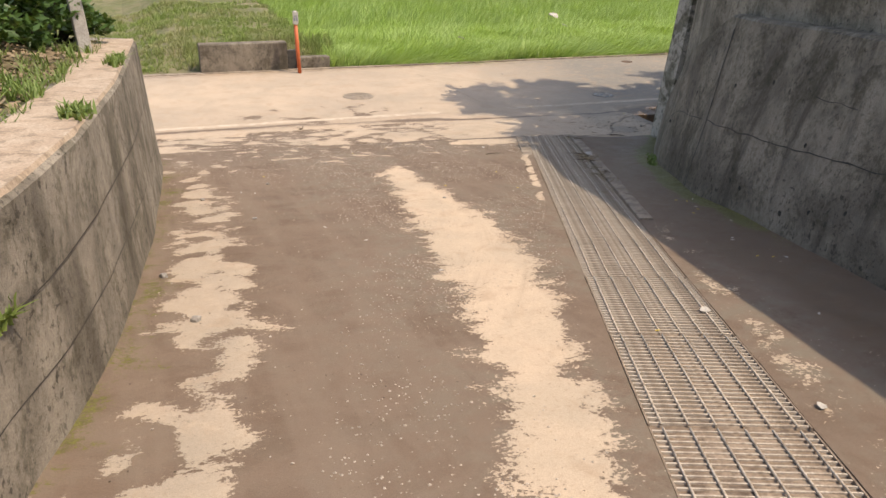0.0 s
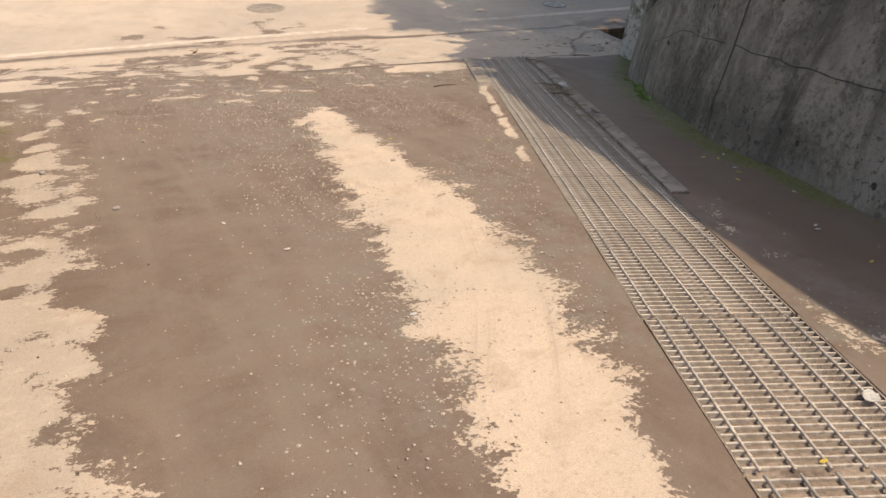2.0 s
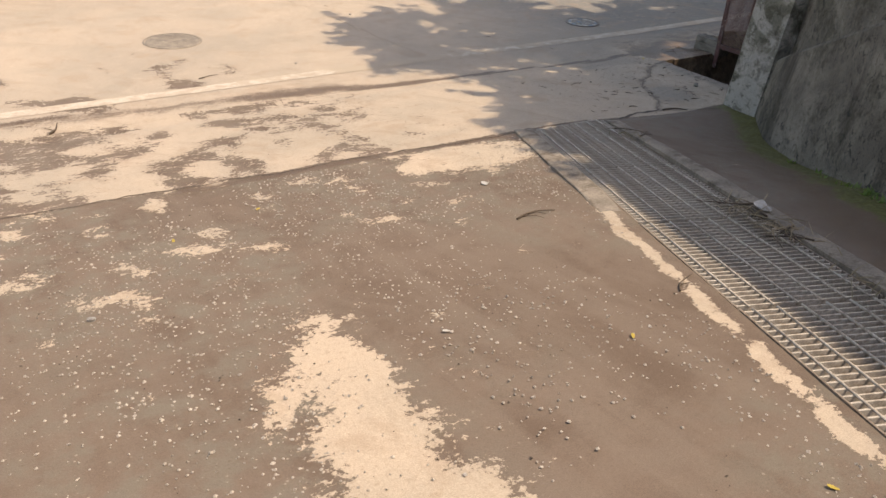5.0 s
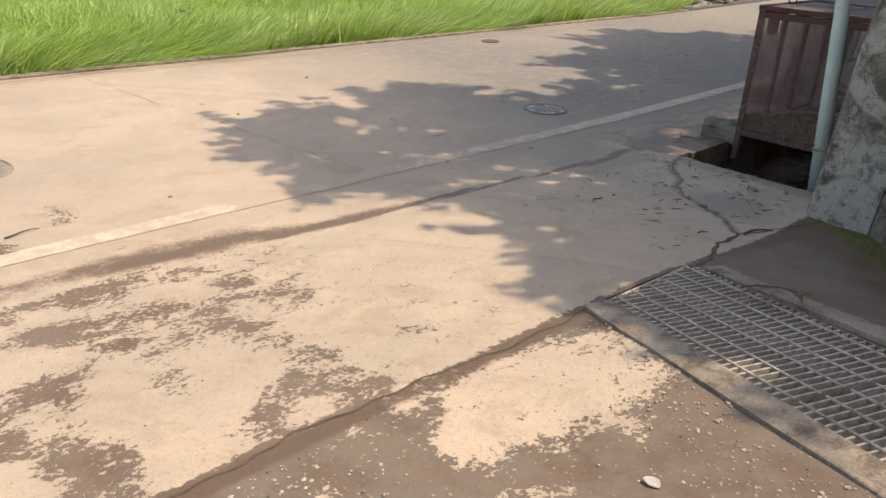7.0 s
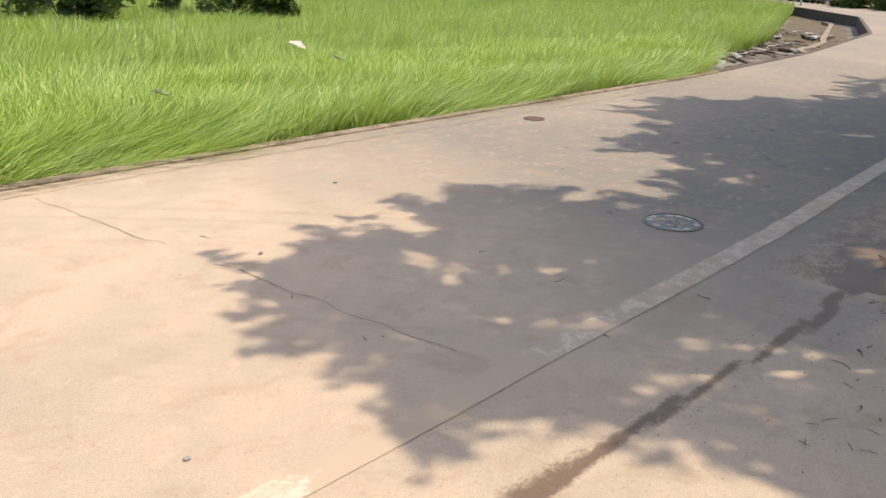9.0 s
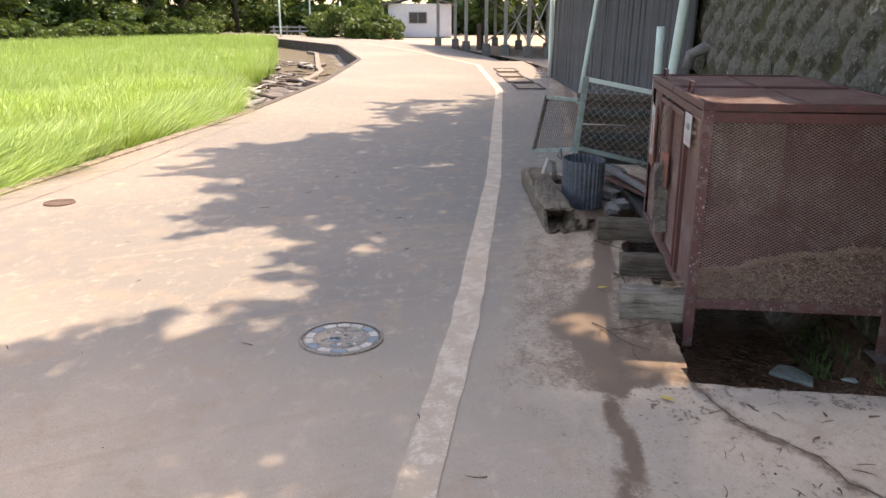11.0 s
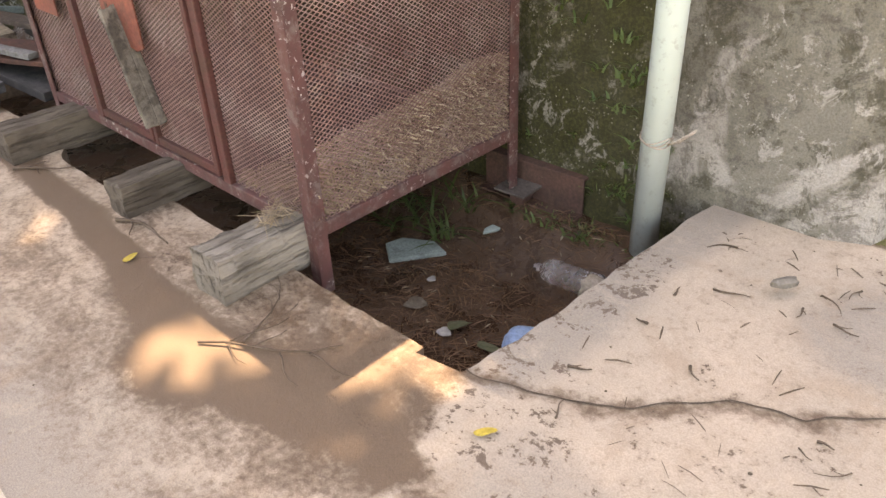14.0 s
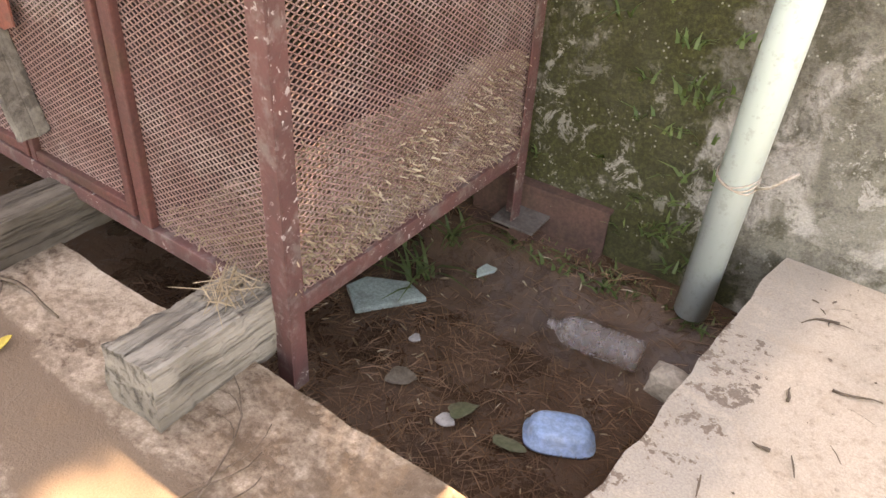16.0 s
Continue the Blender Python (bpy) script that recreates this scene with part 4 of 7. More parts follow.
def painted_manhole(x, y):
    """A cover with a ring of painted petals round a relief picture."""
    m = tagged(empty("manhole_cover", (x, y, 0.0)), "round iron manhole cover with blue and cream enamel panels", "manhole cover")
    bm = bmesh.new()
    disc(bm, 0.212, -0.02, 0.010, 48, 0.196)
    part("frame_ring", bm, IRON, m)
    bm = bmesh.new()
    disc(bm, 0.194, -0.02, 0.007, 48)
    part("lid", bm, IRON, m)
    for k in range(14):
        bm = bmesh.new()
        a0, a1 = 2 * math.pi * (k + 0.08) / 14, 2 * math.pi * (k + 0.92) / 14
        ring = []
        for f in range(7):
            a = a0 + (a1 - a0) * f / 6
            ring.append([Vector((r * math.cos(a), r * math.sin(a), z)) for r, z in ((0.142, 0.006), (0.145, 0.0095), (0.184 - 0.006 * abs(f - 3) / 3, 0.0095), (0.187 - 0.006 * abs(f - 3) / 3, 0.006))])
        for p, q in zip(ring, ring[1:]):
            for j in range(3):
                bm.faces.new([bm.verts.new(v) for v in (p[j], p[j + 1], q[j + 1], q[j])])
        part("enamel_panel", bm, (CREAM, BLUE, CREAM, CREAM, BLUE)[k % 5], m)
    bm = bmesh.new()
    disc(bm, 0.130, 0.004, 0.0085, 40, 0.124, 0.001)
    part("inner_ring", bm, IRON, m)
    rnd = random.Random(3)
    for k in range(26):
        a, r = rnd.uniform(0, 6.28), 0.115 * math.sqrt(rnd.random())
        bm = bmesh.new()
        disc(bm, rnd.uniform(0.008, 0.017), 0.004, 0.0095, 10, 0, 0.002)
        o = part("relief_knob", bm, rnd.choice((CREAM, TEAL, IRON, BLUE)), m)
        o.location = (r * math.cos(a), r * math.sin(a), 0)
    return m


painted_manhole(8.53, 13.485).rotation_euler.z = 0.4


DUSTY_IRON = simple("silted_iron", (0.38, 0.31, 0.24), (0.30, 0.245, 0.19), 8, 110, 0.85, 0.003, (0.20, 0.16, 0.125), 0.5)


def plain_manhole(x, y, r, label, metal=DUSTY_IRON):
    m = tagged(empty("manhole_cover", (x, y, 0.0)), label, "manhole cover")
    bm = bmesh.new()
    disc(bm, r, -0.02, 0.009, 44, r * 0.93)
    part("frame_ring", bm, metal, m)
    bm = bmesh.new()
    disc(bm, r * 0.915, -0.02, 0.008, 44)
    part("lid", bm, metal, m)
    for k in range(1, 6):
        bm = bmesh.new()
        disc(bm, r * 0.15 * k + 0.008, 0.006, 0.0105, 32, r * 0.15 * k - 0.008, 0.001)
        part("tread_ring", bm, metal, m)
    return m


RUST_BROWN = simple("rusty_cover", (0.20, 0.125, 0.085), (0.14, 0.09, 0.065), 9, 90, 0.85, 0.003)
plain_manhole(3.737, 14.527, 0.30, "silt-dusted round iron manhole cover in the road")
plain_manhole(11.12, 16.68, 0.13, "small rusty round valve cover in the road", RUST_BROWN)

# ---- refuse cage ----
CX0, CX1, CY0, CY1, CZ0, CZ1 = 8.95, 10.92, 10.72, 11.74, 0.12, 1.12


def expanded_metal(origin, right, up, wide, high, cw, ch, thick, depth):
    """Diamond mesh of flat strands in a plane: verts and faces."""
    o, r, u = Vector(origin), Vector(right), Vector(up)
    nrm = r.cross(u).normalized()
    verts, faces = [], []
    nx, ny = int(wide / cw), int(high / ch)
    cw, ch = wide / nx, high / ny
    for j in range(ny):
        for i in range(nx * 2):
            ya, yb = (0, 0.5) if (i % 2 == 0) else (0.5, 0)
            for lift in (0, 0.5):
                x0, x1 = i * cw / 2, (i + 1) * cw / 2
                if lift:
                    y0, y1 = (j + 1 - ya) * ch, (j + 1 - yb) * ch
                else:
                    y0, y1 = (j + ya) * ch, (j + yb) * ch
                p, q = o + r * x0 + u * y0, o + r * x1 + u * y1
                d = (q - p).normalized()
                s = nrm.cross(d) * thick / 2
                k = len(verts)
                back = nrm * depth
                verts += [p - s, q - s, q + s, p + s, p - s * 0.8 - back, q - s * 0.8 - back, q + s * 0.8 - back, p + s * 0.8 - back]
                faces += [(k, k + 1, k + 2, k + 3), (k + 3, k + 2, k + 6, k + 7), (k + 1, k, k + 4, k + 5)]
    return verts, faces


def cage_bar(name, parent, p, q, w, h, material=RED, bevel=0.004):
    bm = bmesh.new()
    beam(bm, p, q, w, h, bevel)
    return part(name, bm, material, parent)


def refuse_cage():
    cage = tagged(empty("refuse_cage", (CX0, CY1, -0.1)), "rust-red steel refuse cage with mesh sides standing over the pit", "cage")
    m = Matrix.Translation((-CX0, -CY1, 0.1))

    def bar(name, p, q, w, h, material=RED):
        ob = cage_bar(name, cage, m @ Vector(p), m @ Vector(q), w, h, material)
        return ob

    def net(name, origin, right, up, wide, high, cw=0.026, ch=0.0155, thick=0.0030, depth=0.0025, material=MESH_RED):
        v, f = expanded_metal(m @ Vector(origin), right, up, wide, high, cw, ch, thick, depth)
        return sheet(name, v, f, material, cage)

    t = 0.05
    for x, y, z in ((CX0, CY1, -0.12), (CX0, CY0, -0.12), (CX1, CY1, -0.05), (CX1, CY0, -0.12)):
        bm = bmesh.new()
        sx, sy = (1 if x == CX0 else -1), (1 if y == CY0 else -1)
        box(bm, x, x + sx * t, y, y + sy * 0.006, z, CZ1, 0.0015, m)
        box(bm, x, x + sx * 0.006, y + sy * 0.006, y + sy * t, z, CZ1, 0.0015, m)
        part("leg", bm, RED_CHIPPED, cage)
    for z in (CZ0, CZ1 - 0.03):
        mat_ = RED_CHIPPED if z == CZ0 else RED
        bar("rail", (CX0 + t, CY1 - 0.015, z), (CX1 - t, CY1 - 0.015, z), 0.03, 0.045, mat_)
        bar("rail", (CX0 + t, CY0 + 0.015, z), (CX1 - t, CY0 + 0.015, z), 0.03, 0.045, mat_)
        bar("rail", (CX0 + 0.015, CY0 + t, z), (CX0 + 0.015, CY1 - t, z), 0.03, 0.05, mat_)
        bar("rail", (CX1 - 0.015, CY0 + t, z), (CX1 - 0.015, CY1 - t, z), 0.03, 0.05, mat_)
    for x in (9.44, 10.41):
        bar("mullion", (x, CY1 - 0.012, CZ0 + 0.02), (x, CY1 - 0.012, CZ1 - 0.05), 0.024, 0.045)
    net("end_mesh", (CX0 + 0.012, CY1 - 0.02, CZ0), (0, -1, 0), (0, 0, 1), CY1 - CY0 - 0.04, CZ1 - CZ0 - 0.03)
    net("front_mesh", (CX1 - 0.02, CY1 - 0.022, CZ0), (-1, 0, 0), (0, 0, 1), 0.48, CZ1 - CZ0 - 0.03)
    net("front_mesh", (9.44, CY1 - 0.022, CZ0), (-1, 0, 0), (0, 0, 1), 0.47, CZ1 - CZ0 - 0.03)
    # back and far end carry the cage's inner shade in their colour
    net("back_mesh", (CX0, CY0 + 0.01, CZ0), (1, 0, 0), (0, 0, 1), CX1 - CX0, CZ1 - CZ0 - 0.03, 0.026, 0.0155, 0.0030, material=CAGE_SHADE)
    net("end_mesh", (CX1 - 0.012, CY0, CZ0), (0, 1, 0), (0, 0, 1), CY1 - CY0, CZ1 - CZ0 - 0.03, 0.026, 0.0155, 0.0030, material=CAGE_SHADE)
    # two doors that meet in the middle
    for x0, x1 in ((9.47, 9.918), (9.93, 10.38)):
        door = empty("door", m @ Vector((x0, CY1, CZ0)))
        door.parent = cage
        dm = Matrix.Translation((-x0, -CY1, -CZ0))
        bm = bmesh.new()
        for xa in (x0, x1 - 0.025):
            box(bm, xa, xa + 0.025, CY1 - 0.02, CY1 + 0.008, 0.16, 1.05, 0.003, dm)
        for za in (0.16, 1.02):
            box(bm, x0 + 0.025, x1 - 0.025, CY1 - 0.018, CY1 + 0.006, za, za + 0.03, 0.003, dm)
        part("door_frame", bm, RED, door)
        v, f = expanded_metal(dm @ Vector((x1 - 0.02, CY1 - 0.012, 0.18)), (-1, 0, 0), (0, 0, 1), x1 - x0 - 0.04, 0.86, 0.026, 0.0155, 0.0030, 0.0025)
        sheet("door_mesh", v, f, MESH_RED, door)
    # lids: sheet with rims; the nearer half of the top is mesh
    bm = bmesh.new()
    for z in (CZ0 + 0.005,):
        box(bm, CX0 + 0.03, CX1 - 0.03, CY0 + 0.03, CY1 - 0.03, z, z + 0.02, 0, m)
    # floor coloured dark for the shade inside the cage
    part("floor_panel", bm, CAGE_SHADE, cage)
    for k, (x0, x1) in enumerate(((CX0 - 0.01, 9.93), (9.95, CX1 + 0.01))):
        lid = empty("lid", m @ Vector((x0, CY0, CZ1)))
        lid.parent = cage
        lm = Matrix.Translation((-x0, -CY0, -CZ1))
        bm = bmesh.new()
        for y in (CY0, CY1 - 0.03):
            box(bm, x0, x1, y, y + 0.035, CZ1 + 0.002, CZ1 + 0.04, 0.003, lm)
        for x in (x0, x1 - 0.03):
            box(bm, x, x + 0.03, CY0 + 0.035, CY1 - 0.03, CZ1 + 0.002, CZ1 + 0.04, 0.003, lm)
        box(bm, x0, x1, 11.22, 11.25, CZ1 + 0.004, CZ1 + 0.036, 0.003, lm)
        part("lid_frame", bm, LID_RED, lid)
        v, f = expanded_metal(lm @ Vector((x0, CY0 + 0.02, CZ1 + 0.03)), (1, 0, 0), (0, 1, 0), x1 - x0, CY1 - CY0 - 0.04, 0.026, 0.0155, 0.0062, 0.0025)
        sheet("lid_mesh", v, f, MESH_RED, lid)
        bm = bmesh.new()
        xm = (x0 + x1) / 2 + 0.05
        tube(bm, [lm @ Vector(p) for p in ((xm - 0.07, CY1 - 0.02, CZ1 + 0.03), (xm - 0.07, CY1 - 0.03, CZ1 + 0.10), (xm + 0.07, CY1 - 0.03, CZ1 + 0.10), (xm + 0.07, CY1 - 0.02, CZ1 + 0.03))], 0.006, 6)
        part("lid_handle", bm, RED, lid)
    return cage, m


cage, CAGE_M = refuse_cage()


# ---- grey-green drain pipe at the wall ----
def upright_pipe(name, x, y, z0, z1, r, label, material=PIPE_PAINT, lean=(0, 0)):
    ob = tagged(empty(name, (x, y, z0)), label, "pipe")
    bm = bmesh.new()
    tube(bm, [(lean[0] * k, lean[1] * k, (z1 - z0) * k) for k in (0, 0.25, 0.5, 0.75, 1)], r, 20)
    part("tube", bm, material, ob)
    return ob


pipe = upright_pipe("drain_pipe", 8.335, 10.755, -0.17, 4.0, 0.049, "pale green plastic pipe with a rusty wire band", lean=(-0.19, 0.29))
bm = bmesh.new()
for k in range(3):
    tube(bm, [(0.053 * math.cos(a) - 0.021, 0.053 * math.sin(a) + 0.032, 0.46 + 0.006 * k + 0.01 * math.sin(2 * a + k)) for a in np.linspace(0, 6.3, 22)], 0.0025, 5)
tube(bm, [(-0.07, 0.03, 0.47), (-0.11, 0.05, 0.48), (-0.14, 0.0, 0.51)], 0.0025, 5)
tube(bm, [(-0.07, 0.04, 0.46), (-0.105, 0.065, 0.485), (-0.155, 0.03, 0.53)], 0.004, 6)
part("wire_band", bm, STEEL, pipe, "rusty twisted wire")


# ---- timbers ----
def timber(name, p, q, w, h, label, seed, category="timber"):
    """A weathered baulk with split ends and eaten edges."""
    p, q = Vector(p), Vector(q)
    d = (q - p).normalized()
    side = Vector((0, 0, 1)).cross(d).normalized()
    up = d.cross(side)
    n, rows_ = 26, []
    prof = [(-1, -1), (-0.3, -1), (0.3, -1), (1, -1), (1, -0.3), (1, 0.4), (0.93, 0.93), (0.5, 1), (0.2, 0.97), (0.12, 0.86), (0.04, 0.98), (-0.5, 1), (-0.93, 0.93), (-1, 0.4), (-1, -0.3)]
    for i in range(n + 1):
        c = p.lerp(q, i / n)
        row = []
        for k, (a, b) in enumerate(prof):
            g = 0.10 * noise.noise((i * 0.21 + seed, k * 1.7, seed)) + 0.04 * noise.noise((i * 0.9, k * 3.1, seed))
            end = (0.02 * noise.noise((k * 2.3, seed, i)) * d) if i in (0, n) else Vector()
            row.append(c - p + side * a * w / 2 * (1 + g) + up * b * h / 2 * (1 + g) + end)
        rows_.append(row)
    ob = loft(name, rows_, WOOD_ALONG_Y if abs(d.y) > abs(d.x) else WOOD_ALONG_X, closed=True)
    ob.location = p
    return tagged(ob, label, category)


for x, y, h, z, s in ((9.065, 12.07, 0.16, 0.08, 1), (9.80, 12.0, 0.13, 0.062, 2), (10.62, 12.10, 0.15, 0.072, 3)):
    baulk = timber("timber", (x, y, z), (x + 0.01, y - (0.36 if s == 1 else 0.62), z - 0.01), 0.155 if s != 2 else 0.13, h, "weathered grey timber baulk lying under the cage" if s == 1 else "timber baulk lying under the cage, coloured dark for the shade", s)
    # the other two lie in shade, which their darker timber colour carries
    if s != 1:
        baulk.data.materials[0] = WOOD_SHADED
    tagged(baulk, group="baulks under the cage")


def broken_log(p, q, w, h):
    """A squared log, rotted hollow at the end q, where its shell is torn."""
    p, q = Vector(p), Vector(q)
    d = (q - p).normalized()
    side = Vector((0, 0, 1)).cross(d).normalized()
    length, n, m = (q - p).length, 30, 28
    rows_ = []
    for i in range(n + 1):
        row = []
        for k in range(m):
            a = 2 * math.pi * k / m
            c, t = math.cos(a), math.sin(a)
            f = 1 / (abs(c) ** 6 + abs(t) ** 6) ** (1 / 6)
            g = 1 + 0.07 * noise.noise((i * 0.25, k * 0.9, 3)) + 0.03 * noise.noise((i * 0.9, k * 2.1, 5))
            torn = 0.0
            if i > n - 3:
                torn = 0.10 * noise.noise((k * 0.7, 1.3, 8)) - 0.05 * (t > 0.2) + 0.05 * (t < -0.5)
            row.append(d * (length * i / n + torn) + side * (c * f * g * w / 2) + Vector((0, 0, t * f * g * h / 2)))
        rows_.append(row)
    for depth, k_ in ((0.0, 0.80), (-0.10, 0.72), (-0.32, 0.60)):
        last = rows_[n]
        mid_ = d * (length + depth)
        rows_.append([(v - d * v.dot(d)) * k_ + d * min(v.dot(d), (mid_.dot(d) if depth else 9)) for v in last])
    ob = loft("log", rows_, WOOD_ALONG_X, closed=True)
    ob.location = p
    return tagged(ob, "hollow rotting log with a torn end beside the road", "log")


broken_log((12.40, 12.60, 0.088), (10.76, 12.37, 0.085), 0.235, 0.175)
for x, y, l, a, z in ((10.74, 12.30, 0.20, 160, 0.035), (10.80, 12.23, 0.24, 150, 0.03), (10.78, 12.18, 0.16, 175, 0.025)):
    bm = bmesh.new()
    tube(bm, [(0, 0, 0), (0.5 * l, 0.01, 0.012), (l, -0.01, 0.004)], [0.026, 0.034, 0.012], 7)
    for v in bm.verts:
        v.co += 0.012 * noise.noise_vector(v.co * 25)
    o = part("log_splinter", bm, WOOD_ALONG_X)
    o.matrix_world = Matrix.Translation((x, y, z)) @ pose(0, 0, 0, 0, 0, a - 180)
    tagged(o, "rotten splinter broken off the hollow log", "splinter", "splinters of the log")

# ---- in and round the cage ----
STRAW = leaf_material("straw", (0.24, 0.17, 0.10), (0.60, 0.50, 0.36), (0.30, 0.22, 0.14), 0.8, 0.1)
PAPER = simple("stained_paper", (0.56, 0.52, 0.47), (0.46, 0.42, 0.37), 9, 80, 0.8, 0.001)
INK = simple("grey_ink", (0.16, 0.20, 0.24), (0.20, 0.24, 0.28), 20, 90, 0.8, 0.001)
PINK = simple("pink_ink", (0.55, 0.25, 0.25), (0.5, 0.28, 0.26), 20, 90, 0.8, 0.001)
ORANGE = simple("orange_red_plate", (0.33, 0.09, 0.055), (0.23, 0.07, 0.048), 8, 80, 0.6, 0.002, (0.16, 0.07, 0.05), 0.6)


def heap(x, y):
    """Height of the litter in the cage: it slopes down from the back."""
    t = (CY1 - y) / (CY1 - CY0)
    return CZ0 + 0.03 + bend(t, (0, 0.15, 0.5, 1.0), (0.09, 0.15, 0.23, 0.29)) * bend(x, (9.0, 9.06, 9.18, 9.35, 9.45), (1.0, 0.9, 0.35, 0.08, 0.0)) + 0.035 * rough_noise(x, y, 5, 3)


LITTER = simple("straw_litter", (0.11, 0.078, 0.05), (0.18, 0.135, 0.085), 22, 130, 0.95, 0.02, (0.06, 0.042, 0.026), 0.7)
verts, faces = [], []
xs, ys = steps(CX0 + 0.03, 9.44, 0.035), steps(CY0 + 0.03, CY1 - 0.03, 0.05)
for x in xs:
    for y in ys:
        verts.append((x, y, heap(x, y) - 0.012))
n = len(ys)
faces = [(i * n + j, (i + 1) * n + j, (i + 1) * n + j + 1, i * n + j + 1) for i in range(len(xs) - 1) for j in range(n - 1)]
k = len(verts)
rim = [j for j in range(n)] + [i * n + n - 1 for i in range(1, len(xs))] + [(len(xs) - 1) * n + j for j in range(n - 2, -1, -1)] + [i * n for i in range(len(xs) - 2, 0, -1)]
verts += [(verts[v][0], verts[v][1], CZ0 + 0.026) for v in rim]
faces += [(rim[(i + 1) % len(rim)], v, k + i, k + (i + 1) % len(rim)) for i, v in enumerate(rim)]
tagged(sheet("straw_heap", verts, faces, LITTER), "heap of dry straw and leaves inside the cage", "straw", kind="stuff")


def straws(name, places, length, width, seed, material=STRAW, flat=0.25, label="", category="straw"):
    """Loose stalks: thin bent strips that lie every way."""
    rng = np.random.default_rng(seed)
    p = np.array(places, float)
    n = len(p)
    a = rng.uniform(0, 2 * np.pi, n)
    l = length * rng.uniform(0.3, 1.2, n)[:, None] / 2
    d = np.c_[np.cos(a), np.sin(a), rng.normal(0, flat, n)]
    s = np.c_[-np.sin(a), np.cos(a), rng.normal(0, 0.8, n)]
    s /= np.linalg.norm(s, axis=1)[:, None]
    s *= width * rng.uniform(0.5, 1.4, n)[:, None] / 2
    up = np.c_[np.zeros((n, 2)), rng.uniform(0, 0.15, n)[:, None] * l]
    v = np.stack([p - d * l - s * 0.6, p - d * l + s * 0.6, p + up + s, p + up - s, p + d * l + s * 0.5, p + d * l - s * 0.5], 1).reshape(-1, 3)
    k = np.arange(n) * 6
    f = np.concatenate([np.stack([k, k + 1, k + 2, k + 3], 1), np.stack([k + 3, k + 2, k + 4, k + 5], 1)])
    ob = sheet(name, v.tolist(), f.tolist(), material)
    return tagged(ob, label, category, kind="stuff")


rng = np.random.default_rng(12)
pl = [(x, y, heap(x, y) + 0.006) for x, y in zip(8.98 + 0.42 * rng.random(5000) ** 1.6, rng.uniform(10.76, 11.71, 5000))]
pl += [(8.972 + 0.02 * rng.random(), y, CZ0 + 0.03 + (heap(8.99, y) - CZ0 - 0.02) * rng.random()) for y in rng.uniform(10.76, 11.70, 5200)]
pl += [(x, 11.705 - 0.02 * rng.random(), CZ0 + 0.03 + (heap(x, 11.7) - CZ0 - 0.02) * rng.random()) for x in 8.98 + 0.4 * rng.random(400) ** 2]
straws("loose_straw", pl, 0.062, 0.0052, 13, label="dry straw, chaff and leaf bits in the cage")
pl = [(x, y, pit_floor(x, y) + 0.008) for x, y in zip(rng.uniform(8.2, 9.9, 7500), rng.uniform(10.68, 11.80, 7500)) if x > pit_edge(y) + 0.03]
ROT = leaf_material("rotten_straw", (0.085, 0.038, 0.020), (0.30, 0.17, 0.10), (0.10, 0.048, 0.026), 0.6, 0.05)
straws("rotting_straw", pl, 0.075, 0.0027, 14, ROT, 0.06, "brown rotting straw floating on the sludge")
straws("straw_wisps", [(9.02 + 0.1 * rng.random(), 11.74 + 0.12 * rng.random(), 0.172 + 0.01 * rng.random()) for _ in range(60)], 0.13, 0.003, 15, STRAW, 0.15, "straw wisps pushed out of the cage corner")


def flat_piece(name, outline, thick, material, at, label, category, turn=0.0, tilt=0.0, crumple=0.0, seed=1):
    """A slab of broken sheet with an outline of its own."""
    bm = bmesh.new()
    vs = [bm.verts.new((x, y, crumple * rough_noise(x * 9, y * 9, 1.0, seed))) for x, y in outline]
    f = bm.faces.new(vs)
    r = bmesh.ops.extrude_face_region(bm, geom=[f])
    for g in r["geom"]:
        if isinstance(g, bmesh.types.BMVert):
            g.co.z += thick
    bmesh.ops.bevel(bm, geom=[e for e in bm.edges], offset=min(0.25 * thick, 0.004), segments=1, affect="EDGES")
    if crumple:
        bmesh.ops.subdivide_edges(bm, edges=bm.edges[:], cuts=2, use_grid_fill=True)
        for v in bm.verts:
            v.co.z += crumple * noise.noise((v.co.x * 30, v.co.y * 30, seed))
    ob = part(name, bm, material)
    ob.matrix_world = Matrix.Translation(at) @ pose(0, 0, 0, tilt, 0, turn)
    return tagged(ob, label, category)


FOAM = simple("pale_green_foam", (0.44, 0.52, 0.45), (0.38, 0.46, 0.40), 7, 120, 0.85, 0.004, (0.25, 0.27, 0.22), 0.5)
flat_piece("foam_board", [(0.12, 0.06), (0.01, 0.14), (-0.13, -0.06), (-0.03, -0.09), (0.10, -0.02)], 0.022, FOAM, (9.24, 11.05, -0.40), "pale green broken board floating in the pit", "board", 0)
flat_piece("foam_scrap", [(-0.07, -0.015), (-0.02, -0.028), (0.05, -0.015), (0.075, 0.015), (0.01, 0.025), (-0.06, 0.01)], 0.012, FOAM, (8.97, 10.83, -0.285), "pale broken scrap floating in the pit", "scrap", 72)
LEAF_DRY = simple("dry_leaf", (0.24, 0.19, 0.14), (0.17, 0.13, 0.09), 15, 80, 0.85, 0.003)
LEAF_GREEN = simple("olive_leaf", (0.13, 0.14, 0.07), (0.18, 0.17, 0.10), 15, 80, 0.7, 0.003)
LEAF_YELLOW = simple("yellow_leaf", (0.55, 0.40, 0.07), (0.48, 0.33, 0.06), 15, 80, 0.7, 0.002)
OVAL = [(0.05 * math.cos(a), 0.022 * math.sin(a) * (1 + 0.3 * math.cos(a))) for a in np.linspace(0, 5.9, 11)]
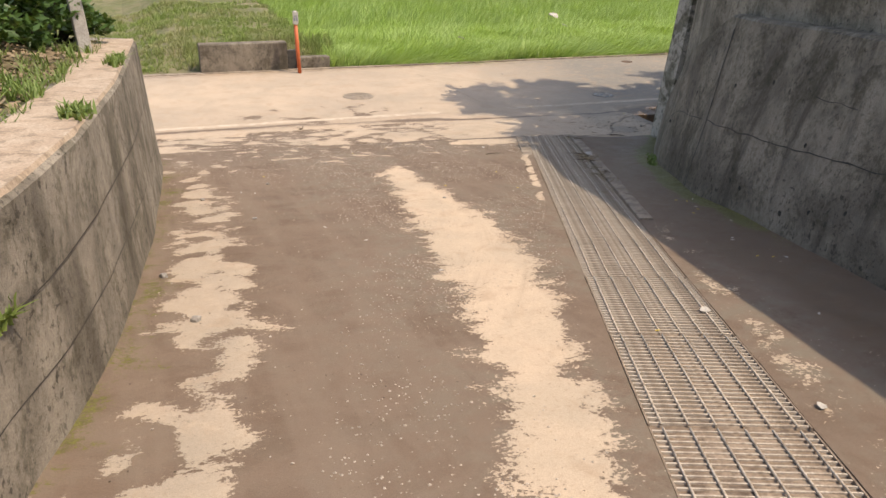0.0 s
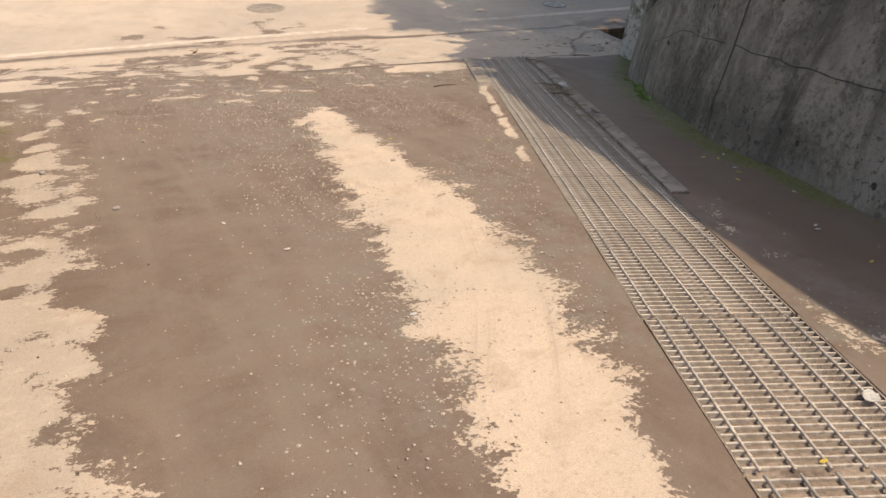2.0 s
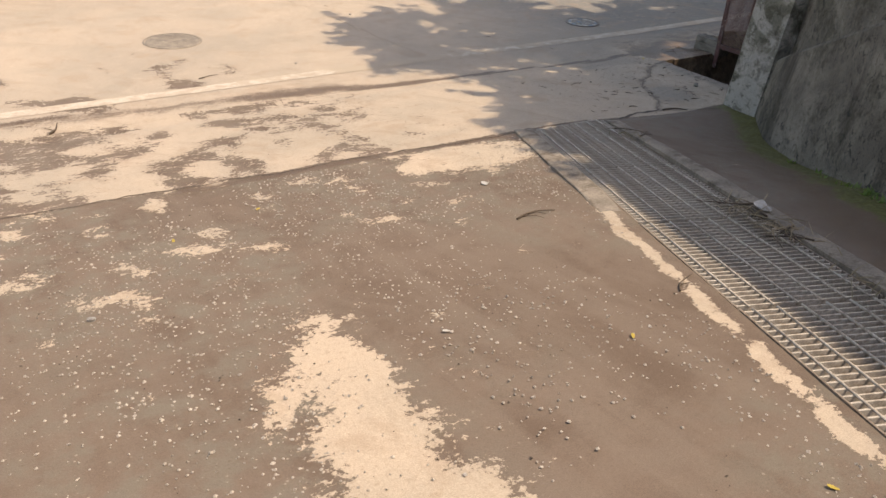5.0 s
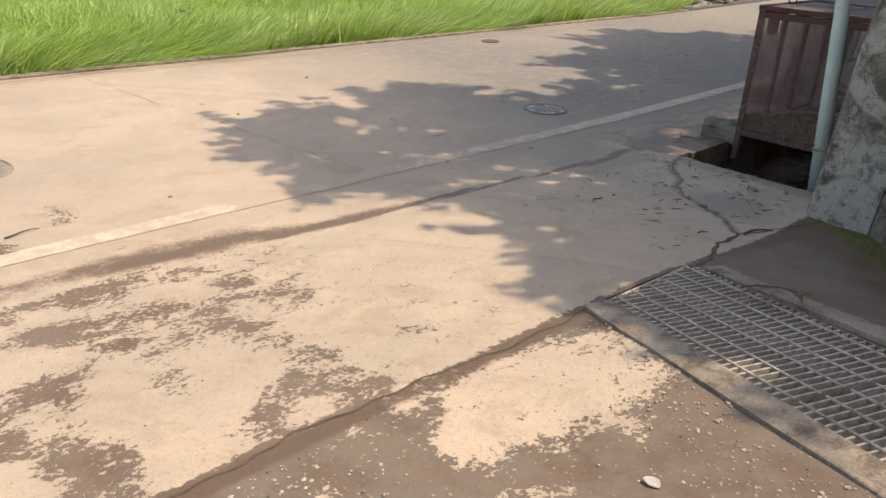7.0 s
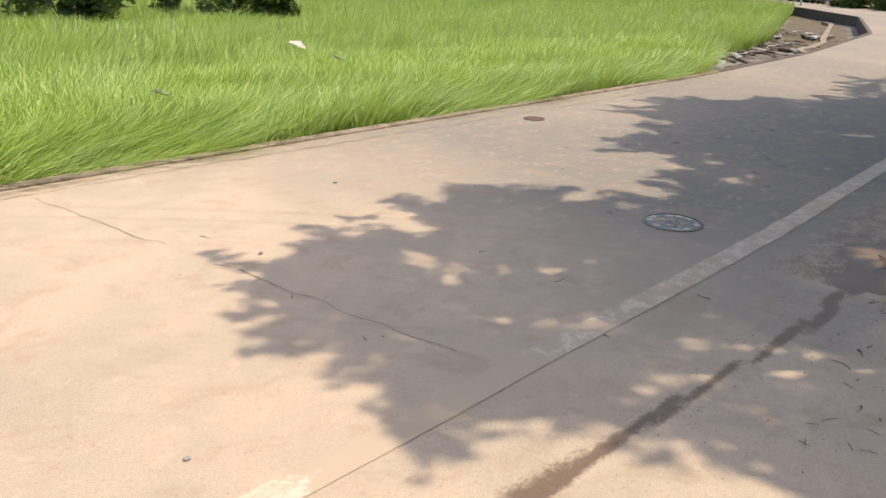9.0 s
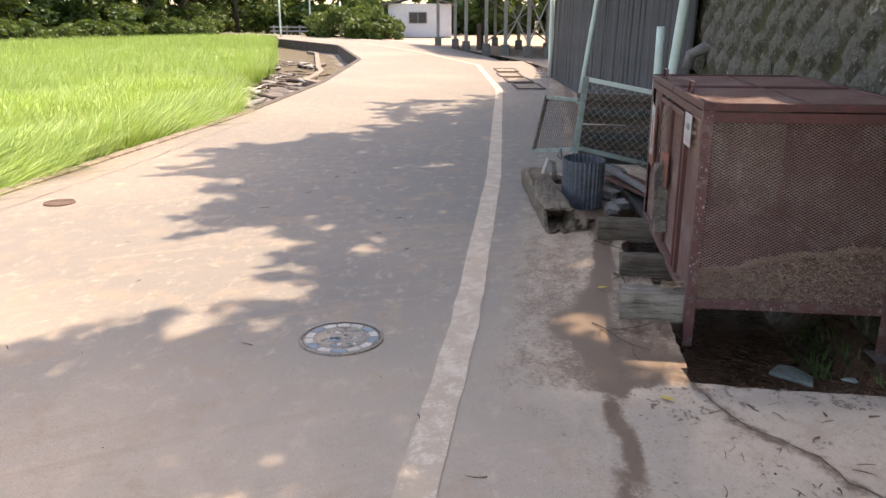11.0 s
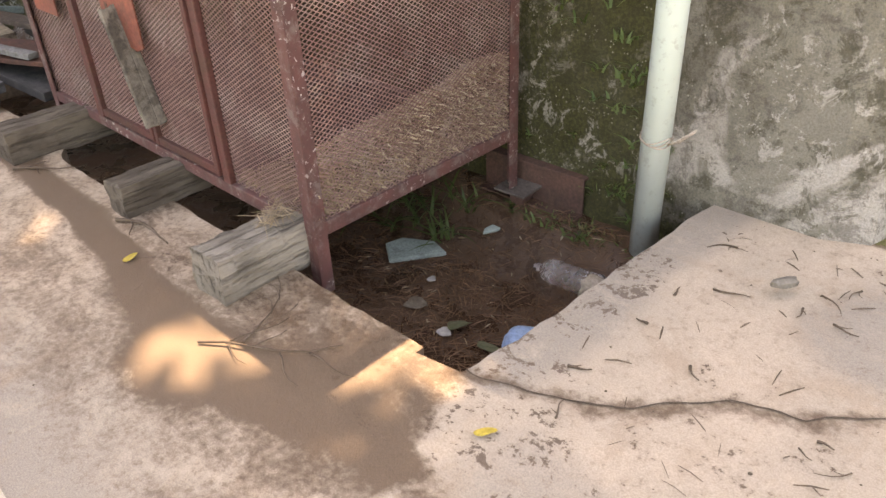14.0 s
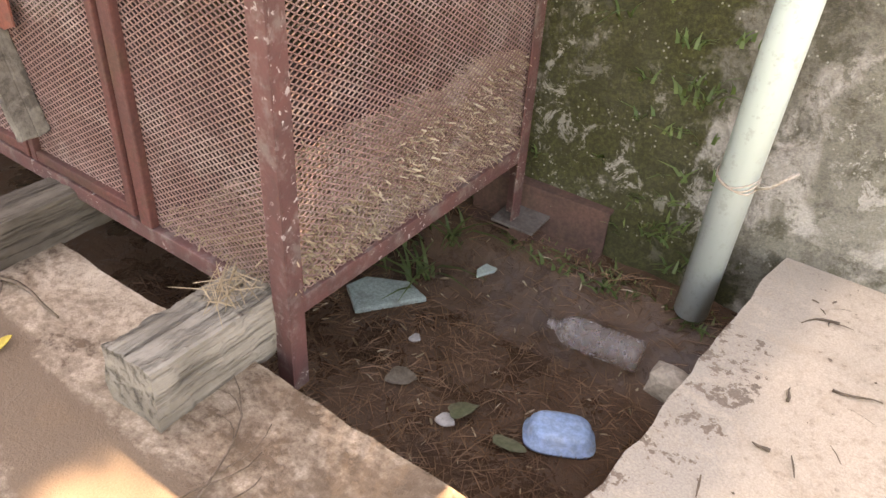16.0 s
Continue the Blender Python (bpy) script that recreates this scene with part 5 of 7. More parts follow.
BROAD = [(0.045 * math.cos(a) * (1 + 0.25 * math.sin(3 * a)), 0.04 * math.sin(a)) for a in np.linspace(0, 5.9, 12)]
flat_piece("fallen_leaf", BROAD, 0.003, LEAF_DRY, (8.95, 11.33, -0.378), "pale dead leaf floating on the sludge", "leaf", 40, 4, 0.006, 3)
flat_piece("fallen_leaf", OVAL, 0.003, LEAF_GREEN, (8.56, 11.35, -0.376), "olive green leaf floating on the sludge", "leaf", 10, 5, 0.005, 4)
flat_piece("fallen_leaf", BROAD, 0.003, LEAF_GREEN, (8.73, 11.33, -0.370), "crumpled green leaf in the pit", "leaf", 80, 20, 0.012, 5)
flat_piece("fallen_leaf", [(x * 0.6, y * 0.6) for x, y in BROAD], 0.006, PAPER, (8.75, 11.38, -0.385), "small white scrap of foam in the pit", "scrap", 20, 0, 0.004, 6)
flat_piece("fallen_leaf", [(x * 0.4, y * 0.5) for x, y in BROAD], 0.007, PAPER, (9.02, 11.17, -0.385), "small white crumb of foam in the pit", "scrap", 20, 0, 0.004, 7)
flat_piece("fallen_leaf", [(x * 0.6, y * 0.6) for x, y in OVAL], 0.002, LEAF_YELLOW, (9.47, 12.13, 0.010), "yellow leaf on the silt", "leaf", 100, 4, 0.004, 8)
flat_piece("fallen_leaf", [(x * 0.6, y * 0.6) for x, y in OVAL], 0.002, LEAF_YELLOW, (8.05, 11.95, 0.018), "yellow leaf on the concrete apron", "leaf", 50, 4, 0.004, 9)


def plastic_bottle(at, turn, tilt):
    """A clear ribbed bottle lying on its side."""
    n = Nodes("dusty_clear_plastic")
    n.bsdf.inputs["Transmission Weight"].default_value = 0.85
    n.bsdf.inputs["IOR"].default_value = 1.2
    n.done(n.mix(n.ramp(n.noise(40, 4), 0.5, 0.7), (0.93, 0.88, 0.85), (0.75, 0.66, 0.58)), n.mix(n.ramp(n.noise(30, 4), 0.4, 0.6), (0.12, 0.12, 0.12), (0.35, 0.35, 0.35)), n.noise(60, 3), 0.3, 0.003, specular=0.6)
    ob = tagged(empty("plastic_bottle", at), "empty clear ribbed plastic bottle lying in the sludge", "bottle")
    bm = bmesh.new()
    prof = [(0.0, 0.001), (0.001, 0.035), (0.004, 0.045)]
    for k in range(14):
        x = 0.012 + 0.0145 * k
        prof += [(x, 0.050), (x + 0.006, 0.0475 if 2 < k < 12 else 0.050)]
    prof += [(0.225, 0.048), (0.245, 0.040), (0.262, 0.026), (0.272, 0.0145), (0.30, 0.0135)]
    tube(bm, [(x, 0, 0) for x, r in prof], [max(r, 0.001) for x, r in prof], 24, caps=False)
    body = part("bottle_body", bm, n.mat, ob)
    bm = bmesh.new()
    tube(bm, [(0.283, 0, 0), (0.287, 0, 0)], 0.018, 16)
    part("neck_ring", bm, n.mat, ob)
    ob.rotation_euler = (0.3, radians(tilt), radians(turn))
    return ob


plastic_bottle((8.40, 10.90, -0.29), 3, 4)

# pale blue tub, bottom up
prof = [(0.0005, 0.0515), (0.045, 0.052), (0.062, 0.047), (0.070, 0.036), (0.074, 0.012), (0.082, 0.008), (0.083, 0.0)]
rings = []
for r, z in prof:
    ring = []
    for k in range(36):
        a = 2 * math.pi * k / 36
        q = 1 / (abs(math.cos(a)) ** 3.5 + abs(math.sin(a)) ** 3.5) ** (1 / 3.5)
        ring.append((r * 1.22 * q * math.cos(a), r * 0.86 * q * math.sin(a), z))
    rings.append(ring)
TUB = simple("pale_blue_plastic", (0.36, 0.55, 0.80), (0.42, 0.60, 0.83), 12, 60, 0.45, 0.004, (0.58, 0.70, 0.82), 0.4)
tub = loft("plastic_tub", rings, TUB, closed=True)
for p_ in tub.data.polygons:
    p_.use_smooth = True
tub.matrix_world = Matrix.Translation((8.475, 11.225, -0.40)) @ pose(0, 0, 0, 4, -3, 30)
tagged(tub, "pale blue plastic tub floating upside down", "tub")

# rusty steel channel under the back leg, with a foot plate
RUST = simple("rusty_steel", (0.17, 0.085, 0.062), (0.11, 0.06, 0.046), 8, 70, 0.85, 0.006, (0.16, 0.09, 0.06), 0.6)
STEEL_OLD = simple("dusty_old_steel", (0.17, 0.14, 0.12), (0.11, 0.085, 0.07), 9, 80, 0.8, 0.004, (0.09, 0.05, 0.035), 0.6)
chan = tagged(empty("steel_channel", (8.84, 10.655, -0.115)), "rusty steel channel carrying the back leg of the cage", "steel beam")
bm = bmesh.new()
box(bm, -0.165, 0.32, -0.006, 0.055, -0.085, -0.075, 0.002)
part("bottom_flange", bm, RUST, chan)
bm = bmesh.new()
box(bm, -0.165, 0.32, -0.060, 0.004, 0.070, 0.082, 0.002)
part("top_flange", bm, RUST, chan)
bm = bmesh.new()
box(bm, -0.165, 0.32, -0.006, 0.002, -0.075, 0.070)
part("web", bm, RUST, chan)
bm = bmesh.new()
box(bm, 0.03, 0.18, 0.0, 0.13, -0.014, -0.004, 0.002)
part("foot_plate", bm, STEEL_OLD, chan, "dusty grey steel foot plate")
# added block under the plate, coloured dark for the shade there
bm = bmesh.new()
box(bm, 0.07, 0.14, 0.004, 0.08, -0.20, -0.014, 0.01)
part("packing_block", bm, RUST, chan, "dark block added in place of the shade under the foot plate")
chan.rotation_euler.z = radians(3)

# things fixed to the cage front
m = CAGE_M
note = tagged(empty("notice", (9.28, CY1 + 0.012, 0.985)), "white paper notice with a number tied to the cage", "notice")
bm = bmesh.new()
box(bm, -0.10, 0.10, -0.001, 0.001, -0.085, 0.085)
part("sheet", bm, PAPER, note)
cu = bpy.data.curves.new("lettering", "FONT")
cu.body, cu.size, cu.align_x, cu.align_y, cu.extrude = "4-008", 0.052, "CENTER", "CENTER", 0.0004
tx = new("lettering", cu)
bpy.context.view_layer.update()
me = bpy.data.meshes.new_from_object(tx.evaluated_get(bpy.context.evaluated_depsgraph_get()))
bpy.data.objects.remove(tx)
me.materials.append(INK)
lt = new("lettering", me)
lt.parent = note
lt.matrix_local = Matrix.Translation((0, 0.0022, 0.015)) @ pose(0, 0, 0, 90, 0, 180)
for k in range(2):
    bm = bmesh.new()
    box(bm, -0.08, 0.08, 0.0012, 0.0018, -0.052 - 0.016 * k, -0.046 - 0.016 * k)
    part("text_line", bm, PINK, note)

# torn notice on a red board
torn = tagged(empty("torn_notice", (10.62, CY1 + 0.012, 0.80)), "torn white notice on a rust-red board", "notice")
bm = bmesh.new()
box(bm, -0.10, 0.115, -0.004, 0.002, -0.25, 0.17, 0.002)
part("backing_board", bm, ORANGE, torn)
outline = [(-0.07, 0.16), (0.0, 0.155), (0.03, 0.165), (0.085, 0.19), (0.095, 0.12), (0.075, 0.05), (0.09, -0.02), (0.07, -0.10), (0.085, -0.17), (0.03, -0.185), (0.0, -0.15), (-0.045, -0.175), (-0.075, -0.16), (-0.06, -0.06), (-0.075, 0.03)]
bm = bmesh.new()
f = bm.faces.new([bm.verts.new((x, 0.004, z)) for x, z in outline])
r = bmesh.ops.extrude_face_region(bm, geom=[f])
for g_ in r["geom"]:
    if isinstance(g_, bmesh.types.BMVert):
        g_.co.y += 0.002
part("torn_sheet", bm, PAPER, torn)
bm = bmesh.new()
box(bm, -0.012, 0.022, 0.0062, 0.0075, -0.14, 0.10)
part("tear", bm, ORANGE, torn)

# latch plate and the wooden bar through it
latch = tagged(empty("latch_plate", (9.95, CY1 + 0.014, 0.69)), "orange-red steel latch plate on the cage doors", "latch")
outline = [(-0.10, 0.05), (0.13, 0.07), (0.15, 0.04), (0.15, -0.13), (0.10, -0.15), (0.02, -0.14), (0.01, -0.17), (-0.085, -0.17), (-0.11, -0.14), (-0.115, 0.03)]
bm = bmesh.new()
f = bm.faces.new([bm.verts.new((-x, 0.0, z)) for x, z in outline])
r = bmesh.ops.extrude_face_region(bm, geom=[f])
for g_ in r["geom"]:
    if isinstance(g_, bmesh.types.BMVert):
        g_.co.y += 0.005
part("plate", bm, ORANGE, latch)
bm = bmesh.new()
box(bm, 0.055, 0.075, 0.0055, 0.007, -0.06, 0.0)
part("slot", bm, RUST, latch)
bar_ = tagged(timber("wooden_bar", (9.955, CY1 + 0.032, 0.685), (9.82, CY1 + 0.030, 0.27), 0.085, 0.022, "weathered grey board hanging on the cage doors", 9, "board"))
bar_.data.materials[0] = WOOD

# chain in two hanging runs
chain = tagged(empty("chain", (10.0, CY1 + 0.016, 1.0)), "rusty steel chain hanging from the cage doors", "chain")
CHAIN = simple("chain_steel", (0.42, 0.31, 0.25), (0.32, 0.22, 0.17), 20, 90, 0.55, 0.001, metal=0.3)
bm = bmesh.new()
tube(bm, [(0.011 * math.cos(a), 0, 0.015 * math.sin(a) + (0.009 if math.sin(a) > 0 else -0.009)) for a in np.linspace(0, 2 * math.pi, 13)], 0.0034, 5, caps=False)
LINK = mesh_of("link", bm, CHAIN)
for x, n in ((0.05, 8), (-0.035, 6)):
    for k in range(n):
        o = new("link", LINK)
        o.parent, o.location, o.rotation_euler = chain, (x + 0.002 * math.sin(k), 0.012, -0.037 * k + (0.0 if n == 8 else 0.02)), (0, 0.1 * math.sin(2 * k), radians(90 * (k % 2) + 20))

# ---- can, rubble and fence beyond the cage ----
ZINC = simple("grey_blue_zinc", (0.15, 0.17, 0.20), (0.105, 0.12, 0.145), 7, 80, 0.6, 0.003, (0.09, 0.075, 0.06), 0.5, 0.35)


def corrugated_can(at, r, h):
    ob = tagged(empty("corrugated_bin", at), "open grey-blue corrugated metal bin beside the log", "bin")
    rings = []
    n = 144
    for rr, zz in ((r * 0.97, 0.0), (r * 0.99, h * 0.5), (r * 1.02, h), (r * 1.0, h + 0.004), (r * 0.97, h), (r * 0.94, h * 0.5), (r * 0.92, 0.03), (0.001, 0.03)):
        ring = []
        for k in range(n):
            a = 2 * math.pi * k / n
            w = 0.006 * math.sin(a * 30) if rr > 0.05 else 0
            dent = 1 + 0.025 * math.sin(2 * a + 1) + 0.012 * math.sin(5 * a)
            ring.append(((rr + w) * dent * math.cos(a), (rr + w) * dent * math.sin(a), zz + 0.012 * math.sin(a + 1) * (zz > 0.1)))
        rings.append(ring)
    verts = [v for q in rings for v in q]
    faces = [(i * n + k, i * n + (k + 1) % n, (i + 1) * n + (k + 1) % n, (i + 1) * n + k) for i in range(len(rings) - 1) for k in range(n)]
    sheet("bin_body", verts, faces, ZINC, ob)
    bm = bmesh.new()
    tube(bm, [(0.12, r + 0.01, h * 0.93), (0.10, r + 0.05, h + 0.0), (0.13, r + 0.02, h + 0.06), (0.16, r + 0.01, h * 0.95)], 0.006, 6)
    part("bin_handle", bm, ZINC, ob)
    return ob


corrugated_can((11.62, 12.17, 0.005), 0.175, 0.40)
rnd = random.Random(31)
BLOCK = simple("broken_concrete", (0.26, 0.25, 0.235), (0.19, 0.18, 0.165), 8, 70, 0.92, 0.01, (0.11, 0.09, 0.07), 0.5)


def stone_mesh(seed, sx, sy, sz, material):
    bm = bmesh.new()
    bmesh.ops.create_icosphere(bm, subdivisions=2, radius=1)
    for v in bm.verts:
        d = v.co.normalized()
        q = 1 / (abs(d.x) ** 5 + abs(d.y) ** 5 + abs(d.z) ** 5) ** 0.2
        k = q * (0.85 + 0.25 * noise.noise(d * 1.7 + Vector((seed, 0, seed))))
        v.co = Vector((d.x * k * sx, d.y * k * sy, d.z * k * sz))
    return mesh_of("stone", bm, material)


for x, y, z, sx, sy, sz, s in ((11.35, 11.93, 0.045, 0.14, 0.07, 0.045, 1), (11.5, 11.86, 0.05, 0.10, 0.08, 0.05, 2), (11.85, 11.95, 0.06, 0.13, 0.09, 0.06, 3), (12.2, 12.2, 0.07, 0.12, 0.10, 0.07, 4), (12.0, 11.8, 0.05, 0.16, 0.10, 0.05, 5), (11.95, 12.35, 0.05, 0.09, 0.06, 0.05, 6), (12.35, 11.9, 0.12, 0.2, 0.15, 0.12, 7)):
    o = new("rubble_block", stone_mesh(s, sx, sy, sz, BLOCK))
    o.location, o.rotation_euler.z = (x, y, z), rnd.uniform(0, 3)
    tagged(o, "broken concrete block lying in the rubble", "rubble", "rubble blocks")
PLANK = simple("dark_plank", (0.12, 0.085, 0.062), (0.075, 0.055, 0.043), 7, 60, 0.9, 0.006, (0.18, 0.14, 0.11), 0.5)
REDDISH = simple("reddish_board", (0.15, 0.065, 0.045), (0.10, 0.05, 0.038), 7, 60, 0.85, 0.004)


def plank(p, q, w, h, material=PLANK, label="broken dark plank in the rubble", name="plank"):
    bm = bmesh.new()
    p, q = Vector(p), Vector(q)
    beam(bm, (0, 0, 0), q - p, w, h, min(w, h) * 0.12)
    bmesh.ops.subdivide_edges(bm, edges=[e for e in bm.edges if e.calc_length() > 0.4 * (q - p).length], cuts=6)
    for v in bm.verts:
        v.co += 0.006 * Vector((noise.noise(v.co * 5), noise.noise(v.co * 5 + Vector((3, 1, 0))), noise.noise(v.co * 4 + Vector((0, 7, 0)))))
    o = part(name, bm, material)
    o.location = p
    return tagged(o, label, "plank", "planks in the rubble")


for k in range(9):
    y = 11.05 + 0.12 * k
    plank((12.55 + 0.1 * rnd.random(), 11.0 + 0.02 * k, 0.22 + 0.075 * k), (12.75 + 0.2 * rnd.random(), 12.15 + 0.05 * rnd.random(), 0.20 + 0.075 * k), 0.09, 0.070, PLANK if k % 3 else BOARD, "stacked dark timber behind the wire fence")
for p, q, w, h, mt, lb in (((11.1, 11.45, 0.17), (12.5, 11.95, 0.14), 0.28, 0.025, REDDISH, "reddish broken board lying in the rubble"),
                          ((11.15, 11.25, 0.20), (12.6, 11.55, 0.20), 0.10, 0.03, PLANK, "broken dark plank in the rubble"),
                          ((11.3, 11.65, 0.20), (12.6, 12.05, 0.24), 0.06, 0.03, BLOCK, "pale broken strip of wood in the rubble"),
                          ((11.7, 11.5, 0.05), (12.4, 12.45, 0.08), 0.14, 0.05, PLANK, "broken dark plank in the rubble"),
                          ((11.2, 11.6, 0.02), (12.3, 11.75, 0.10), 0.2, 0.05, BOARD, "dark rotten board at the pit edge"),
                          ((11.1, 11.05, -0.1), (12.3, 11.2, 0.1), 0.3, 0.08, BOARD, "dark rotten board in the pit")):
    plank(p, q, w, h, mt, lb)
bm = bmesh.new()
tube(bm, [(12.15, 12.52, 0.02), (12.12, 12.50, 0.2), (12.14, 12.47, 0.30), (12.2, 12.42, 0.27), (12.2, 12.4, 0.1)], 0.022, 8)
tagged(part("hose", bm, PAPER), "short bent pale hose standing in the rubble", "hose")

# chain-link fence panels, tipped over
GREEN_STEEL = simple("pale_green_frame", (0.27, 0.34, 0.30), (0.21, 0.26, 0.23), 6, 80, 0.6, 0.002, (0.16, 0.12, 0.09), 0.6)
WIRE = simple("fence_wire", (0.40, 0.42, 0.38), (0.30, 0.30, 0.27), 9, 80, 0.6, 0.001, metal=0.3)


def wire_net(corners, d, r):
    """Diamond wire between four corners (a, b along the foot; c, d along the top)."""
    a, b, c, e = [Vector(p) for p in corners]
    nu, nv = max(2, round((b - a).length / d)), max(2, round((e - a).length / d))

    def at(u, v):
        return (a.lerp(b, u)).lerp(e.lerp(c, u), v)

    bm = bmesh.new()
    for i in range(-nv, nu + 1):
        for sgn in (1, -1):
            pts = []
            for j in range(0, 2 * nv + 1):
                u = (i + j / 2) / nu
                if 0 <= u <= 1:
                    v = j / (2 * nv)
                    p = at(u if sgn > 0 else 1 - u, v)
                    pts.append(p + Vector((0.003 * sgn, 0.003 * sgn, 0.004 * math.sin(j * 2.1))))
            if len(pts) > 1:
                tube(bm, pts, r, 4, caps=False)
    return bm


fence = tagged(empty("wire_fence", (12.5, 12.16, 0.34)), "bent chain-link fence with a pale green steel frame", "fence")
fm = Matrix.Translation((-12.5, -12.16, -0.34))
A, B, C, D = (12.5, 12.20, 0.36), (12.48, 11.25, 0.15), (12.5, 11.25, 0.83), (12.5, 12.14, 1.0)
for nm, p, q, mt in (("top_rail", D, C, PIPE_PAINT), ("bottom_rail", A, B, GREEN_STEEL)):
    bm = bmesh.new()
    beam(bm, fm @ Vector(p), fm @ Vector(q), 0.04, 0.04, 0.004)
    part(nm, bm, mt, fence)
bm = bmesh.new()
beam(bm, fm @ Vector((12.5, 12.215, 0.30)), fm @ Vector((12.5, 12.145, 1.02)), 0.055, 0.055, 0.004)
part("post", bm, GREEN_STEEL, fence)
part("wire_mesh", wire_net([fm @ Vector(p) for p in (A, B, C, D)], 0.075, 0.0022), WIRE, fence)
wing = tagged(empty("wire_fence_wing", (12.55, 12.24, 0.34)), "smaller chain-link panel folded back from the fence", "fence")
wm = Matrix.Translation((-12.55, -12.24, -0.34))
A, B, C, D = (12.55, 12.24, 0.335), (13.15, 12.62, 0.21), (13.2, 12.50, 0.78), (12.55, 12.19, 0.86)
for nm, p, q in (("top_rail", (12.55, 12.2, 0.80), (13.2, 12.50, 0.76)), ("bottom_rail", A, B), ("end_post", B, C)):
    bm = bmesh.new()
    beam(bm, wm @ Vector(p), wm @ Vector(q), 0.035, 0.035, 0.004)
    part(nm, bm, STEEL_OLD if nm == "end_post" else GREEN_STEEL, wing)
part("wire_mesh", wire_net([wm @ Vector(p) for p in (A, B, C, (12.55, 12.2, 0.80))], 0.045, 0.0032), STEEL_OLD, wing)

# poles and pipes at the board wall
upright_pipe("pole", 19.75, 11.92, 0.0, 2.5, 0.045, "pale grey steel pole leaning on the board wall", lean=(-0.1, -0.32))
upright_pipe("down_pipe", 14.5, 11.15, 0.0, 3.6, 0.058, "pale blue-green down pipe in front of the boards", lean=(-0.1, -0.30))
upright_pipe("down_pipe", 15.12, 11.15, 0.0, 1.44, 0.055, "short blue-green pipe stub beside the down pipe")
bm = bmesh.new()
tube(bm, [(14.2, 10.5, 1.22), (14.2, 10.80, 1.22), (14.2, 10.93, 1.15), (14.2, 10.96, 1.0)], 0.065, 12)
tagged(part("pipe_elbow", bm, BLOCK), "grey pipe elbow sticking out of the stone wall", "pipe")


# board wall
def board_wall():
    w = tagged(new("wall_boards"), "tall wall of dark weathered upright boards", "wall", kind="structure")
    x = 14.6
    shapes = []
    for s in range(4):
        bm = bmesh.new()
        box(bm, -0.075, 0.075, -0.012, 0.012, 0, 1, 0)
        bmesh.ops.subdivide_edges(bm, edges=[e for e in bm.edges if abs(e.verts[0].co.z - e.verts[1].co.z) > 0.5], cuts=4)
        for v in bm.verts:
            v.co.x += 0.006 * noise.noise((v.co.z * 5, s, v.co.x * 30))
            v.co.y += 0.005 * noise.noise((v.co.z * 4, s + 5, v.co.x * 10))
        shapes.append(mesh_of("board", bm, BOARD_UPRIGHT))
    rnd_ = random.Random(4)
    while x < 26.2:
        o = new("board", shapes[rnd_.randrange(4)])
        y = back_y(x) + rnd_.uniform(-0.01, 0.01)
        o.parent = w
        o.location, o.scale = (x, y + 0.05, -0.1), (rnd_.uniform(0.85, 1.1), 1, rnd_.uniform(2.5, 2.75))
        o.rotation_euler = (radians(1.5), radians(rnd_.uniform(-0.8, 0.8)), radians(7))
        x += 0.152
    return w


board_wall()
rows = [[(x, back_y(x) - 0.06, z) for z in (-0.5, 4.1)] + [(x, back_y(x) - 0.5, 4.1), (x, back_y(x) - 0.5, -0.5)] for x in steps(15.8, 26.3, 1.5)]
tagged(loft("wall_behind_boards", rows, STONE, closed=True), "dark stone wall behind the boards", "wall", kind="structure")
upright_pipe("post", 26.35, 12.45, 0.0, 2.2, 0.06, "grey post at the end of the board wall")


# stones of the retaining wall, laid on edge
def wall_stones():
    wall = bpy.data.objects["wall_back"]
    shapes = []
    for s in range(8):
        bm = bmesh.new()
        bmesh.ops.create_grid(bm, x_segments=4, y_segments=4, size=0.5)
        for v in bm.verts:
            d = max(abs(v.co.x), abs(v.co.y)) * 2
            v.co.z = (0.30 * (1 - d ** 3) + 0.16 * noise.noise((v.co.x * 3 + s, v.co.y * 3, s * 1.7))) if d < 0.99 else -0.15
            v.co.x += 0.03 * noise.noise((v.co.x * 2, v.co.y * 2, s))
        shapes.append(mesh_of("stone", bm, STONE))
    rnd_ = random.Random(8)
    d = 0.30
    for i in range(0, 44):
        for j in range(0, 9):
            x, z = 8.55 + 0.212 * i, 1.08 + 0.212 * j
            if (i + j) % 2 or x > 14.5 or x > 12.6 and z < 0.9:
                continue
            o = new("stone", shapes[rnd_.randrange(8)])
            o.parent = wall
            s = rnd_.uniform(0.80, 1.12) * d
            o.matrix_local = Matrix.Translation((x + rnd_.uniform(-0.04, 0.04), back_y(x) - 0.08 * z + 0.012, z + rnd_.uniform(-0.04, 0.04))) @ pose(0, 0, 0, 90, 0, 180) @ pose(0, 0, 0, 0, 0, 45 + rnd_.uniform(-13, 13)) @ Matrix.Diagonal((s, s * rnd_.uniform(0.7, 1.1), rnd_.uniform(0.12, 0.24), 1))


wall_stones()

# ---- paddy ----
RICE = leaf_material("rice_leaf", (0.15, 0.27, 0.035), (0.56, 0.70, 0.27), (0.31, 0.45, 0.09), 0.4, 0.33)
LEAF = leaf_material("tree_leaf", (0.030, 0.065, 0.016), (0.055, 0.105, 0.022), (0.042, 0.085, 0.02), 0.5, 0.3)
BARK = simple("bark", (0.09, 0.07, 0.05), (0.05, 0.04, 0.03), 6, 40, 0.95, 0.02)


